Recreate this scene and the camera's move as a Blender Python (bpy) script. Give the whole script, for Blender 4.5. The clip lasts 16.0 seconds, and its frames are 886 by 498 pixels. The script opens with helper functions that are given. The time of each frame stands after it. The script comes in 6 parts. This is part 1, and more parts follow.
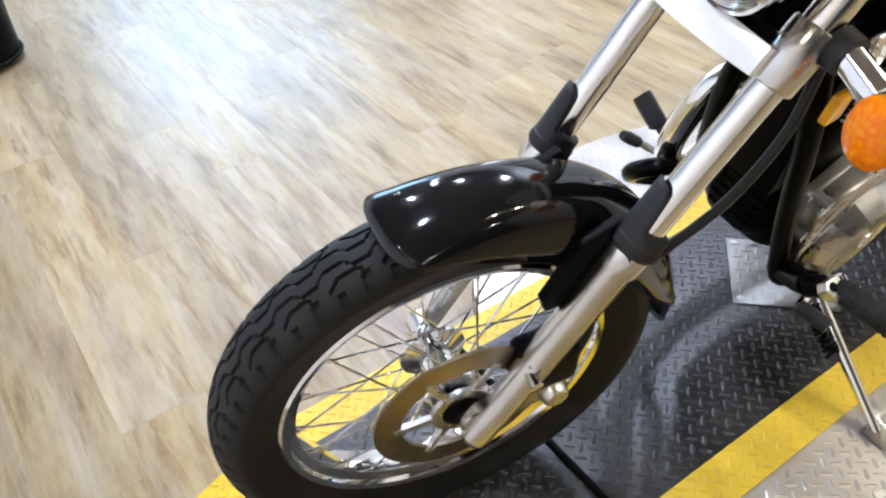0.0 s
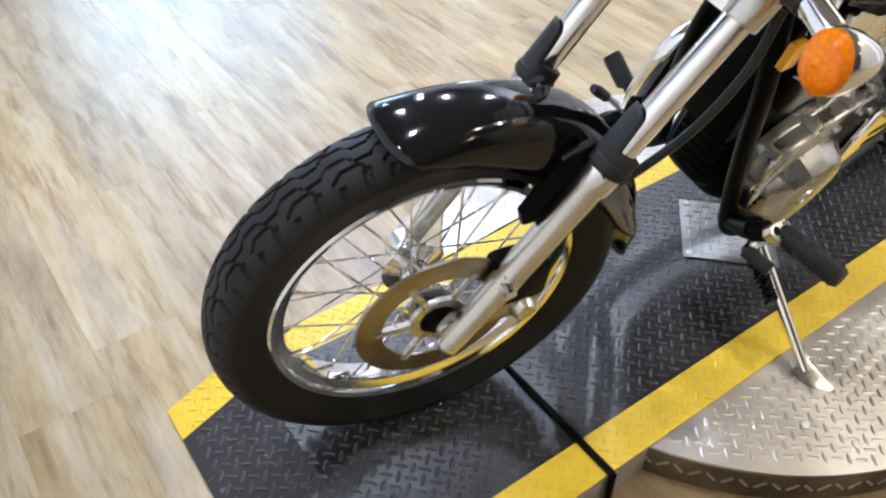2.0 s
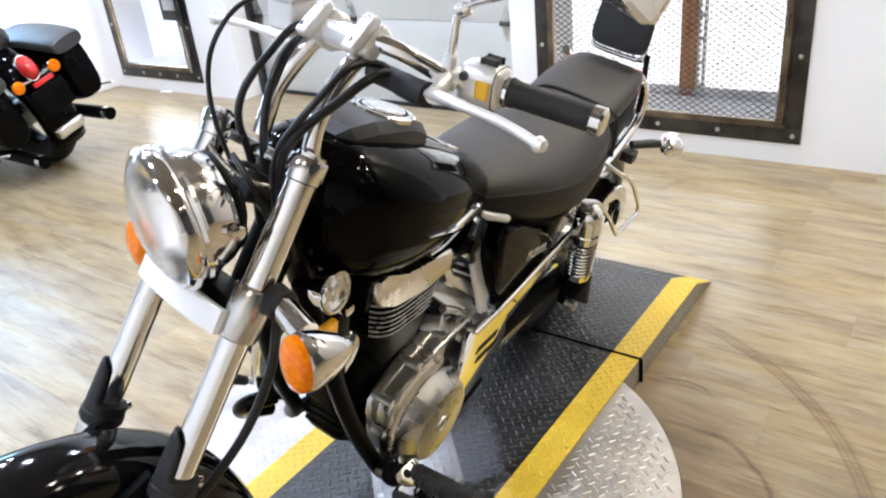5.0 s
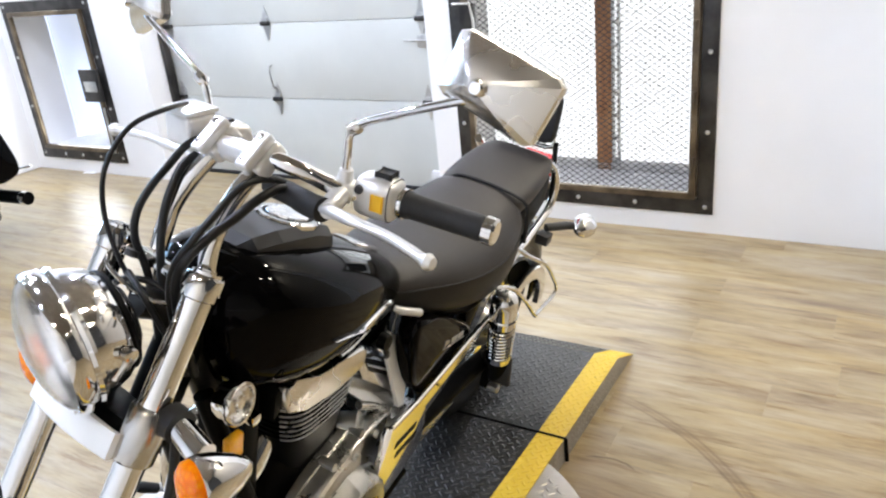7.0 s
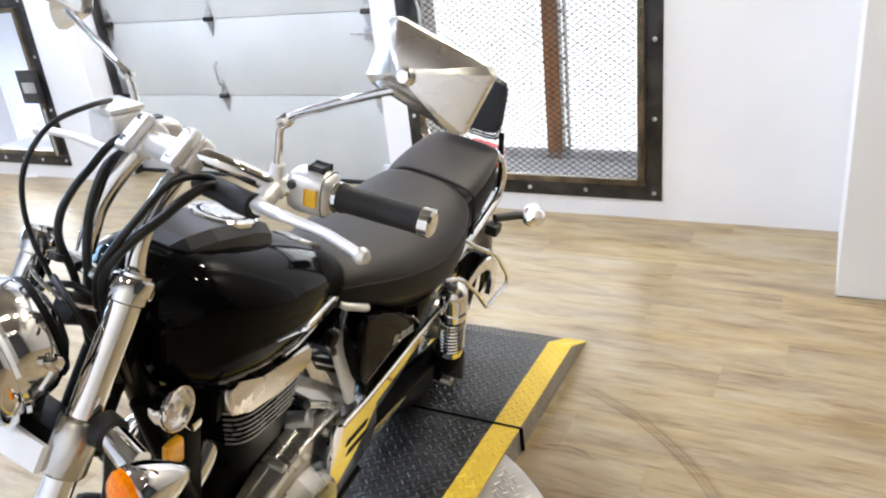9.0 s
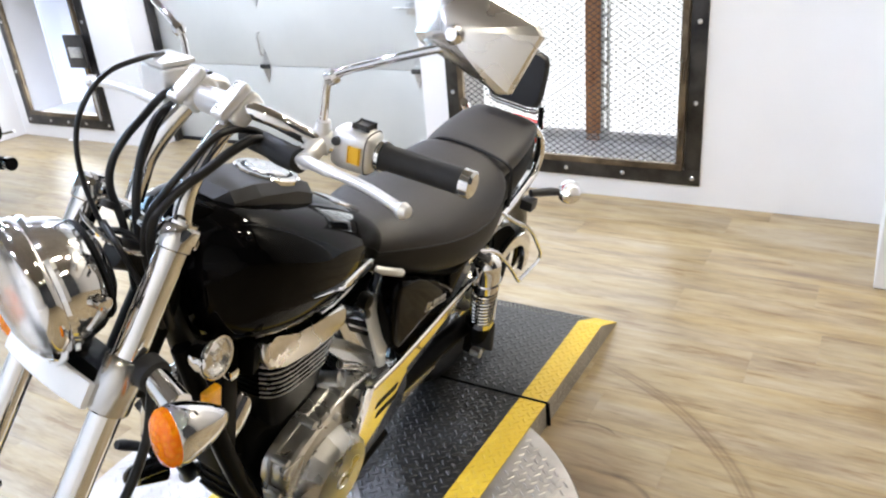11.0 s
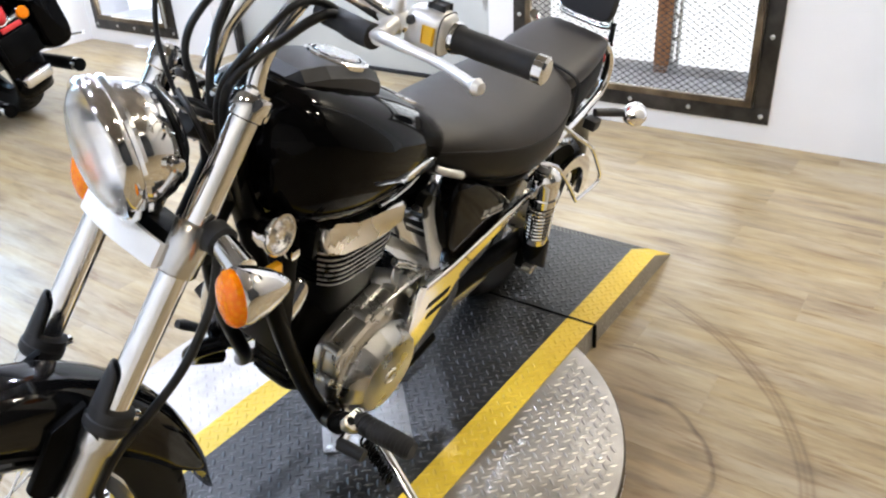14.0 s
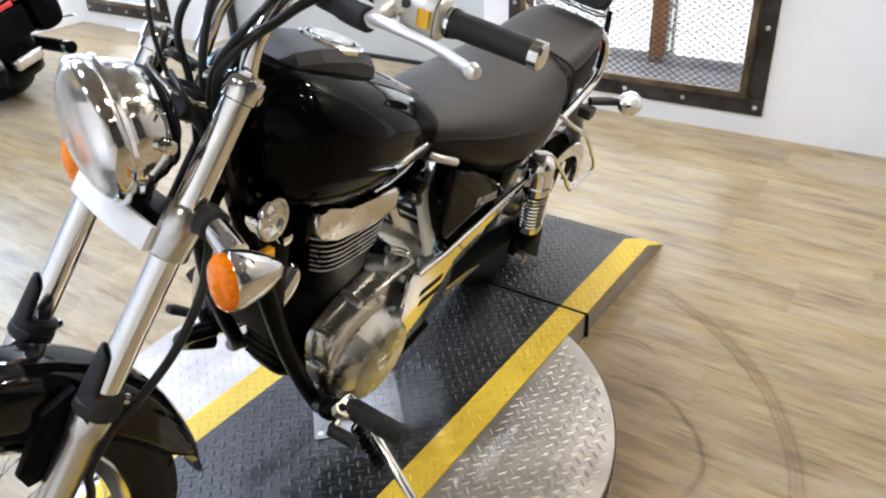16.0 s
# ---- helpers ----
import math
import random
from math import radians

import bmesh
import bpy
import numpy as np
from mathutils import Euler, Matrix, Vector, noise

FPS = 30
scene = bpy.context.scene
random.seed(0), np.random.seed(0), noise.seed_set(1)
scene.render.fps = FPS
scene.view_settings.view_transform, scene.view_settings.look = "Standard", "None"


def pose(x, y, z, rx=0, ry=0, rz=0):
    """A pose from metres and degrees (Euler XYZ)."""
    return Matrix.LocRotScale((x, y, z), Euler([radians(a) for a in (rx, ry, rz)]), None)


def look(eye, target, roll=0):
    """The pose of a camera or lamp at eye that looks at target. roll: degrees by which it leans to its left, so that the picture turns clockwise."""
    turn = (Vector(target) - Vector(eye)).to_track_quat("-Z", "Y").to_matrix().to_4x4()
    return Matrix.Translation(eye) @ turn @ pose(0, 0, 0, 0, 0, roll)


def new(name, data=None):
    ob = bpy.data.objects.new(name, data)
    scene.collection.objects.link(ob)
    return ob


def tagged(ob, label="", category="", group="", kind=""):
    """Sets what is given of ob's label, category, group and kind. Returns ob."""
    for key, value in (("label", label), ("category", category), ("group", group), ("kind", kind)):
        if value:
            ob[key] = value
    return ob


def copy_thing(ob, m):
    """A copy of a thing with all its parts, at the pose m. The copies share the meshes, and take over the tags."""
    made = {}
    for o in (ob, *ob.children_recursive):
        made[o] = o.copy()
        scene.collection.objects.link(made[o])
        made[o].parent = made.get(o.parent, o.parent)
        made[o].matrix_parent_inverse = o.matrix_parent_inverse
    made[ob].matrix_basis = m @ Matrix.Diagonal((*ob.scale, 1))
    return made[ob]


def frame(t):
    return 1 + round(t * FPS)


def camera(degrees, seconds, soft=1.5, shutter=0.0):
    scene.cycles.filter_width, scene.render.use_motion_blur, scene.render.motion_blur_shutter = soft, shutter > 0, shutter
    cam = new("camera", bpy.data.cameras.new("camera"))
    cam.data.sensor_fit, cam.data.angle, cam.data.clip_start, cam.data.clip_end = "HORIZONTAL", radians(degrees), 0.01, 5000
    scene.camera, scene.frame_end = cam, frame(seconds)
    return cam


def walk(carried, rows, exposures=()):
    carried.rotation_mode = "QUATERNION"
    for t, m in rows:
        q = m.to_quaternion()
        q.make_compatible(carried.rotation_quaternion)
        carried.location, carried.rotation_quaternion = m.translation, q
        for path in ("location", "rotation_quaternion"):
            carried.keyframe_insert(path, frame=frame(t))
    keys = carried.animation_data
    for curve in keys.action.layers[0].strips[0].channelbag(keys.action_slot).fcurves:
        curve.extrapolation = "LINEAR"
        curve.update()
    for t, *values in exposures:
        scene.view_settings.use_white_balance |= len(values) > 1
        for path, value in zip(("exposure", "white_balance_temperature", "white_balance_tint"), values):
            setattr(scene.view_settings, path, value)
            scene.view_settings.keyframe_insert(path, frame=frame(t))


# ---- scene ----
cam = camera(59.29, 16.0, soft=2.2)
PATH = [
    (0, (-0.344, -0.727, 1.205), (0.426, 0.575, -0.103), -5.78),
    (0.5, (-0.437, -0.759, 1.187), (0.346, 0.513, -0.142), -3.10),
    (1, (-0.480, -0.779, 1.186), (0.266, 0.555, -0.105), -0.47),
    (1.5, (-0.474, -0.788, 1.181), (0.308, 0.482, -0.152), -1.04),
    (2, (-0.463, -0.802, 1.183), (0.409, 0.405, -0.152), 0.83),
    (2.5, (-0.426, -0.836, 1.212), (0.466, 0.449, -0.033), -0.55),
    (3, (-0.315, -0.937, 1.286), (0.797, 0.293, 0.168), -0.12),
    (3.5, (-0.253, -1.013, 1.285), (0.950, 0.210, 0.257), -2.95),
    (4, (-0.225, -1.027, 1.287), (1.041, 0.159, 0.291), -3.73),
    (4.2, (-0.218, -1.037, 1.289), (1.085, 0.125, 0.314), -4.57),
    (4.5, (-0.208, -1.041, 1.295), (1.144, 0.084, 0.343), -4.44),
    (5, (-0.184, -1.051, 1.305), (1.228, 0.041, 0.403), -6.13),
    (7.5, (-0.130, -1.098, 1.362), (1.460, -0.145, 0.611), -5.94),
    (8, (-0.117, -1.102, 1.359), (1.494, -0.185, 0.608), -6.84),
    (8.5, (-0.112, -1.107, 1.353), (1.500, -0.210, 0.581), -6.92),
    (9, (-0.114, -1.109, 1.347), (1.490, -0.214, 0.555), -6.39),
    (11.5, (-0.147, -1.110, 1.317), (1.385, -0.142, 0.472), -4.89),
    (12, (-0.151, -1.112, 1.304), (1.364, -0.138, 0.435), -4.75),
    (12.5, (-0.155, -1.111, 1.299), (1.337, -0.112, 0.418), -4.54),
    (13, (-0.168, -1.115, 1.282), (1.291, -0.113, 0.350), -3.57),
    (13.5, (-0.170, -1.112, 1.275), (1.273, -0.105, 0.324), -3.32),
    (14, (-0.180, -1.106, 1.271), (1.237, -0.074, 0.308), -3.09),
    (14.5, (-0.179, -1.101, 1.269), (1.229, -0.061, 0.302), -2.67),
    (15, (-0.173, -1.097, 1.267), (1.230, -0.062, 0.289), -3.02),
    (15.5, (-0.173, -1.095, 1.265), (1.233, -0.063, 0.286), -2.29),
    (16, (-0.179, -1.103, 1.265), (1.237, -0.094, 0.277), -2.24),
]
walk(cam, [(t, look(eye, target, roll)) for t, eye, target, roll in PATH], [(0, 0.02), (5, 0.02), (8, -0.03), (12, 0.03), (14, 0.0), (16, -0.1)])

# ---- world and lights ----
FLOOR = -0.077
world = bpy.data.worlds.new("world")
scene.world = world
world.use_nodes = True
wn = world.node_tree.nodes
sky = wn.new("ShaderNodeTexSky")
sky.sky_type, sky.sun_disc, sky.sun_elevation, sky.sun_rotation = "NISHITA", False, radians(40), radians(90)
wn["Background"].inputs["Strength"].default_value = 0.1
world.node_tree.links.new(sky.outputs[0], wn["Background"].inputs["Color"])


def area_light(name, eye, target, power, w, h=None, colour=(1, 1, 1), spread=180):
    data = bpy.data.lights.new(name, "AREA")
    data.energy, data.size, data.color = power, w, colour
    data.spread = radians(spread)
    if h:
        data.shape, data.size_y = "RECTANGLE", h
    else:
        data.shape = "DISK"
    ob = new(name, data)
    ob.matrix_world = look(eye, target)
    return ob


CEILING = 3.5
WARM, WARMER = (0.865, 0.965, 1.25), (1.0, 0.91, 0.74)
# Reflected dots show such spots; places are tuned and some lamps added for brightness.
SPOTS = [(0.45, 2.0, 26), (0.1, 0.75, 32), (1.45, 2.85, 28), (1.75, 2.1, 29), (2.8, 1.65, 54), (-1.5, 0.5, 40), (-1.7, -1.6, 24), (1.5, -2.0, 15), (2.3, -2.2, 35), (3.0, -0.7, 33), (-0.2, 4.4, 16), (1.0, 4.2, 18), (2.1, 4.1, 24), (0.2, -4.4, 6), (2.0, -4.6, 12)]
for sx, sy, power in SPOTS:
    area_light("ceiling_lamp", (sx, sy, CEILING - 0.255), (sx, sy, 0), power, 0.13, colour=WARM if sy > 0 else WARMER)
area_light("window_light", (1.9, 6.93, 2.4), (1.75, 3.0, 1.0), 140, 2.5, 1.5, (0.49, 0.8, 1.18))
area_light("window_light", (3.335, 0.27, 0.6), (2.0, 0.27, 0.5), 10, 1.05, 1.0, (0.9, 0.95, 1.0))
area_light("window_light", (3.27, 4.0, 0.6), (2.0, 3.9, 0.5), 13, 0.75, 1.0, (0.9, 0.95, 1.0))

# ---- materials ----


def nodes_of(name):
    m = bpy.data.materials.new(name)
    m.use_nodes = True
    nt = m.node_tree
    return m, nt, nt.nodes["Principled BSDF"]


def link(nt, a, b):
    nt.links.new(a, b)


def noise_node(nt, scale, detail=4.0, rough=0.55, stretch=(1, 1, 1), coords="Object"):
    tc, mp, n = nt.nodes.new("ShaderNodeTexCoord"), nt.nodes.new("ShaderNodeMapping"), nt.nodes.new("ShaderNodeTexNoise")
    mp.inputs["Scale"].default_value = stretch
    n.inputs["Scale"].default_value, n.inputs["Detail"].default_value, n.inputs["Roughness"].default_value = scale, detail, rough
    link(nt, tc.outputs[coords], mp.inputs["Vector"])
    link(nt, mp.outputs[0], n.inputs["Vector"])
    return n


def ramp_node(nt, src, stops):
    r = nt.nodes.new("ShaderNodeValToRGB")
    els = r.color_ramp.elements
    while len(els) < len(stops):
        els.new(0.5)
    for el, (p, c) in zip(els, stops):
        el.position, el.color = p, (*c, 1) if len(c) == 3 else c
    link(nt, src, r.inputs["Fac"])
    return r


def range_node(nt, src, lo, hi):
    r = nt.nodes.new("ShaderNodeMapRange")
    r.inputs["From Min"].default_value, r.inputs["From Max"].default_value = 0.3, 0.7
    r.inputs["To Min"].default_value, r.inputs["To Max"].default_value = lo, hi
    link(nt, src, r.inputs["Value"])
    return r


def bump_node(nt, src, dist, strength=0.5):
    b = nt.nodes.new("ShaderNodeBump")
    b.inputs["Distance"].default_value, b.inputs["Strength"].default_value = dist, strength
    link(nt, src, b.inputs["Height"])
    return b


def surface(name, dark, light, rough=(0.4, 0.5), metal=0.0, scale=6.0, fine=120.0, relief=0.0005, strength=0.3, coat=0.0, stretch=(1, 1, 1), coords="Object", spec=0.5):
    """A surface that varies between two colours, with wear in the gloss at one scale and fine relief at another."""
    m, nt, p = nodes_of(name)
    big, small = noise_node(nt, scale, stretch=stretch, coords=coords), noise_node(nt, fine, 2.0, stretch=stretch, coords=coords)
    link(nt, ramp_node(nt, big.outputs["Fac"], [(0.35, dark), (0.65, light)]).outputs[0], p.inputs["Base Color"])
    link(nt, range_node(nt, big.outputs["Fac"], *rough).outputs[0], p.inputs["Roughness"])
    if relief:
        link(nt, bump_node(nt, small.outputs["Fac"], relief, strength).outputs[0], p.inputs["Normal"])
    p.inputs["Metallic"].default_value = metal
    p.inputs["Specular IOR Level"].default_value = spec
    p.inputs["Coat Weight"].default_value = coat
    p.inputs["Coat Roughness"].default_value = 0.03
    return m


GLOSS_BLACK = surface("gloss_black_paint", (0.0012, 0.0011, 0.0011), (0.002, 0.0018, 0.0018), (0.03, 0.06), 0.0, 3, 400, 0.00004, 0.1, spec=0.07)
DUSTY_BLACK = surface("dusty_gloss_black_paint", (0.0022, 0.0022, 0.0023), (0.0055, 0.0055, 0.006), (0.05, 0.1), 0.0, 5, 400, 0.0001, 0.1, coat=0.12, spec=0.32)
SATIN_BLACK = surface("satin_black_paint", (0.0016, 0.0016, 0.0016), (0.004, 0.004, 0.004), (0.3, 0.45), 0.0, 12, 300, 0.0002, spec=0.05)
BLACK_PLASTIC = surface("black_plastic", (0.015, 0.015, 0.016), (0.03, 0.03, 0.032), (0.4, 0.55), 0.0, 15, 500, 0.0002)
CHROME = surface("chrome", (0.76, 0.75, 0.74), (0.84, 0.83, 0.82), (0.05, 0.11), 1.0, 8, 300, 0.00004, 0.15)
HAZY_CHROME = surface("hazy_chrome", (0.74, 0.72, 0.69), (0.82, 0.8, 0.77), (0.2, 0.3), 1.0, 8, 300, 0.00004, 0.15)
ALLOY = surface("cast_alloy", (0.5, 0.49, 0.47), (0.64, 0.63, 0.6), (0.23, 0.35), 1.0, 14, 350, 0.0002, 0.25)
BRUSHED = surface("brushed_aluminium", (0.55, 0.535, 0.51), (0.69, 0.675, 0.65), (0.2, 0.28), 1.0, 10, 220, 0.0002, 0.2, stretch=(1, 1, 0.15))
BRIGHT_ALLOY = surface("satin_silver_clamp", (0.84, 0.84, 0.83), (0.9, 0.9, 0.89), (0.3, 0.4), 0.2, 10, 250, 0.0002, 0.2)
SATIN_ALLOY = surface("satin_silver_casting", (0.66, 0.655, 0.645), (0.76, 0.755, 0.745), (0.28, 0.38), 0.55, 14, 250, 0.0003, 0.25)
POLISHED = surface("polished_casting", (0.74, 0.74, 0.73), (0.84, 0.84, 0.83), (0.16, 0.26), 0.9, 14, 250, 0.0002, 0.25)
DISC_STEEL = surface("brake_disc_steel", (0.28, 0.23, 0.17), (0.4, 0.34, 0.26), (0.28, 0.4), 1.0, 20, 300, 0.0002, 0.2)
TYRE = surface("tyre_rubber", (0.006, 0.006, 0.006), (0.015, 0.0148, 0.0145), (0.5, 0.7), 0.0, 9, 260, 0.0006, 0.5, spec=0.26)
RUBBER = surface("black_rubber", (0.01, 0.01, 0.0105), (0.022, 0.022, 0.023), (0.5, 0.65), 0.0, 16, 300, 0.0004, 0.4, spec=0.3)
CABLE = surface("cable_sheath", (0.005, 0.005, 0.005), (0.012, 0.012, 0.012), (0.3, 0.4), 0.0, 20, 200, 0.0002, spec=0.35)
VINYL = surface("seat_vinyl", (0.02, 0.0172, 0.0152), (0.033, 0.0285, 0.0258), (0.42, 0.54), 0.0, 7, 420, 0.0006, 0.5, spec=0.4)
VINYL_PAD = surface("backrest_vinyl", (0.012, 0.012, 0.013), (0.02, 0.02, 0.022), (0.4, 0.52), 0.0, 9, 420, 0.0006, 0.5, spec=0.4)
# Seat vinyl made darker, with the skirt's shade in the colour.
DARKENED_VINYL = surface("darkened_vinyl", (0.006, 0.0056, 0.0054), (0.011, 0.0102, 0.0098), (0.42, 0.54), 0.0, 9, 420, 0.0005, 0.4, spec=0.25)
STEEL_DARK = surface("dark_raw_steel", (0.03, 0.029, 0.028), (0.085, 0.08, 0.075), (0.3, 0.5), 0.8, 7, 160, 0.0004, 0.3)
STEEL_BROWN = surface("rusty_raw_steel", (0.08, 0.06, 0.04), (0.2, 0.155, 0.1), (0.35, 0.5), 0.7, 10, 160, 0.0004, 0.3)
MESH_STEEL = surface("grey_mesh_steel", (0.05, 0.05, 0.051), (0.115, 0.113, 0.111), (0.35, 0.5), 0.6, 12, 160, 0.0003, 0.3)
ZINC = surface("zinc_plated_steel", (0.45, 0.45, 0.44), (0.62, 0.62, 0.6), (0.3, 0.45), 0.9, 30, 200, 0.0002)
WALL_PAINT = surface("white_wall_paint", (0.83, 0.822, 0.805), (0.88, 0.872, 0.855), (0.5, 0.62), 0.0, 1.2, 90, 0.0008, 0.25)
CEIL_PAINT = surface("brown_ceiling_paint", (0.2, 0.17, 0.135), (0.25, 0.22, 0.18), (0.7, 0.8), 0.0, 2, 60, 0.001)
# Dark paint for the unseen south wall, to dim what glossy parts reflect.
GREY_PAINT = surface("slate_grey_wall_paint", (0.04, 0.04, 0.042), (0.06, 0.06, 0.063), (0.6, 0.7), 0.0, 1.2, 90, 0.0008, 0.25)
DOOR_PAINT = surface("grey_white_door_enamel", (0.53, 0.54, 0.505), (0.6, 0.61, 0.57), (0.35, 0.5), 0.0, 1.6, 200, 0.0004, 0.3)
POST_WOOD = surface("orange_brown_timber", (0.32, 0.13, 0.05), (0.46, 0.22, 0.09), (0.5, 0.65), 0.0, 6, 80, 0.0008, 0.4, stretch=(6, 6, 0.6))
SILL_WHITE = surface("pale_sill_paint", (0.72, 0.72, 0.72), (0.84, 0.84, 0.84), (0.5, 0.7), 0.0, 9, 90, 0.001, 0.4)
CARPET = surface("dark_grey_carpet", (0.05, 0.055, 0.055), (0.09, 0.095, 0.095), (0.85, 0.95), 0.0, 9, 400, 0.002, 0.6)
LEDGE = surface("weathered_concrete", (0.52, 0.51, 0.5), (0.76, 0.75, 0.73), (0.7, 0.85), 0.0, 9, 90, 0.002, 0.5)
RED_PLASTIC = surface("red_lens", (0.5, 0.012, 0.015), (0.62, 0.03, 0.03), (0.1, 0.16), 0.0, 20, 300, 0.0002, coat=0.4)
AMBER_FLAT = surface("yellow_orange_reflector", (0.85, 0.36, 0.01), (0.95, 0.47, 0.02), (0.15, 0.22), 0.0, 60, 300, 0.0004, coat=0.4)
YELLOW_PLASTIC = surface("yellow_button", (0.75, 0.42, 0.01), (0.8, 0.47, 0.02), (0.3, 0.4), 0.0, 20, 300, 0.0002)
WHITE_MARK = surface("silver_lettering_film", (0.55, 0.55, 0.54), (0.68, 0.67, 0.65), (0.2, 0.3), 0.6, 20, 300, 0.0001)
GREY_VINYL = surface("grey_leather", (0.022, 0.0215, 0.021), (0.045, 0.044, 0.043), (0.35, 0.5), 0.0, 10, 300, 0.0006, 0.4)


def amber_material():
    m, nt, p = nodes_of("amber_lens")
    v = nt.nodes.new("ShaderNodeTexVoronoi")
    v.inputs["Scale"].default_value = 130
    tc = nt.nodes.new("ShaderNodeTexCoord")
    link(nt, tc.outputs["Object"], v.inputs["Vector"])
    link(nt, bump_node(nt, v.outputs["Distance"], 0.0016, 0.8).outputs[0], p.inputs["Normal"])
    link(nt, ramp_node(nt, v.outputs["Distance"], [(0.0, (1.0, 0.34, 0.003)), (0.7, (0.95, 0.2, 0.001))]).outputs[0], p.inputs["Base Color"])
    p.inputs["Transmission Weight"].default_value, p.inputs["IOR"].default_value = 0.2, 1.4
    p.inputs["Roughness"].default_value = 0.1
    return m


AMBER = amber_material()


def glass_material(name, rough, tint):
    m, nt, p = nodes_of(name)
    p.inputs["Transmission Weight"].default_value, p.inputs["Roughness"].default_value, p.inputs["IOR"].default_value = 1.0, rough, 1.45
    n = noise_node(nt, 30, 2)
    link(nt, ramp_node(nt, n.outputs["Fac"], [(0.3, tint), (0.7, tuple(min(1, c * 1.02) for c in tint))]).outputs[0], p.inputs["Base Color"])
    return m


GLASS = glass_material("clear_lens_glass", 0.0, (0.96, 0.96, 0.95))
HAZY_GLASS = glass_material("hazy_headlamp_glass", 0.12, (0.97, 0.96, 0.94))


def mirror_material():
    m, nt, p = nodes_of("mirror_silver")
    p.inputs["Metallic"].default_value, p.inputs["Roughness"].default_value, p.inputs["Base Color"].default_value = 1.0, 0.01, (0.92, 0.92, 0.93, 1)
    return m


MIRROR = mirror_material()


def glow_material(name, colour, strength):
    m, nt, p = nodes_of(name)
    p.inputs["Base Color"].default_value = (*colour, 1)
    p.inputs["Emission Color"].default_value, p.inputs["Emission Strength"].default_value = (*colour, 1), strength
    return m


DAYLIGHT = glow_material("bright_daylight", (0.95, 0.97, 1.0), 1.0)
SHADE_DAYLIGHT = glow_material("pale_daylight", (0.68, 0.75, 0.92), 0.75)
LAMP_GLOW = glow_material("lamp_diffuser", (1.0, 0.97, 0.94), 45.0)


def plank_material():
    """Washed oak vinyl: long pale streaks, grey-brown clouds, each plank of its own tone."""
    m, nt, p = nodes_of("washed_oak_vinyl")
    tc, info, geo = nt.nodes.new("ShaderNodeTexCoord"), nt.nodes.new("ShaderNodeObjectInfo"), nt.nodes.new("ShaderNodeNewGeometry")
    add = nt.nodes.new("ShaderNodeVectorMath")
    add.operation = "MULTIPLY_ADD"
    link(nt, info.outputs["Random"], add.inputs[0])
    add.inputs[1].default_value = (37.0, 91.0, 13.0)
    link(nt, geo.outputs["Position"], add.inputs[2])

    def streak(scale, sx, sy, detail, rough):
        mp, n = nt.nodes.new("ShaderNodeMapping"), nt.nodes.new("ShaderNodeTexNoise")
        mp.inputs["Scale"].default_value = (sx, sy, 1)
        n.inputs["Scale"].default_value, n.inputs["Detail"].default_value, n.inputs["Roughness"].default_value = scale, detail, rough
        n.inputs["Distortion"].default_value = 0.12
        link(nt, add.outputs[0], mp.inputs["Vector"])
        link(nt, mp.outputs[0], n.inputs["Vector"])
        return n
    cloud, grain, knots = streak(2.6, 5.6, 0.95, 6, 0.63), streak(16, 5.0, 0.6, 5, 0.65), streak(4.2, 7.0, 0.9, 4, 0.6)
    base = ramp_node(nt, cloud.outputs["Fac"], [(0.25, (0.165, 0.12, 0.069)), (0.4, (0.255, 0.194, 0.107)), (0.52, (0.328, 0.261, 0.152)), (0.72, (0.395, 0.333, 0.214))])
    tint = ramp_node(nt, streak(1.5, 7.5, 0.6, 4, 0.6).outputs["Fac"], [(0.36, (0.99, 1.0, 1.14)), (0.52, (1.02, 1.0, 0.98)), (0.66, (0.99, 0.92, 0.76))])
    hued = nt.nodes.new("ShaderNodeMix")
    hued.data_type, hued.blend_type = "RGBA", "MULTIPLY"
    hued.inputs["Factor"].default_value = 1.0
    link(nt, base.outputs[0], hued.inputs["A"])
    link(nt, tint.outputs[0], hued.inputs["B"])
    fine = ramp_node(nt, grain.outputs["Fac"], [(0.3, (0.62, 0.58, 0.52)), (0.55, (1, 1, 1)), (0.75, (1.0, 0.97, 0.9))])
    mix = nt.nodes.new("ShaderNodeMix")
    mix.data_type, mix.blend_type = "RGBA", "MULTIPLY"
    mix.inputs["Factor"].default_value = 0.5
    link(nt, hued.outputs["Result"], mix.inputs["A"])
    link(nt, fine.outputs[0], mix.inputs["B"])
    spot = ramp_node(nt, knots.outputs["Fac"], [(0.56, (1, 1, 1)), (0.66, (0.7, 0.6, 0.47)), (0.76, (0.46, 0.35, 0.24))])
    mix2 = nt.nodes.new("ShaderNodeMix")
    mix2.data_type, mix2.blend_type = "RGBA", "MULTIPLY"
    mix2.inputs["Factor"].default_value = 0.8
    link(nt, mix.outputs["Result"], mix2.inputs["A"])
    link(nt, spot.outputs[0], mix2.inputs["B"])
    # tyre skid marks and grime that curve round the turntable
    wob, xyz = noise_node(nt, 5.0, 4.0), nt.nodes.new("ShaderNodeSeparateXYZ")
    link(nt, geo.outputs["Position"], wob.inputs["Vector"])
    link(nt, geo.outputs["Position"], xyz.inputs[0])

    def span(src, lo, hi):
        n = nt.nodes.new("ShaderNodeMapRange")
        n.inputs["From Min"].default_value, n.inputs["From Max"].default_value = lo, hi
        link(nt, src, n.inputs["Value"])
        return n.outputs[0]

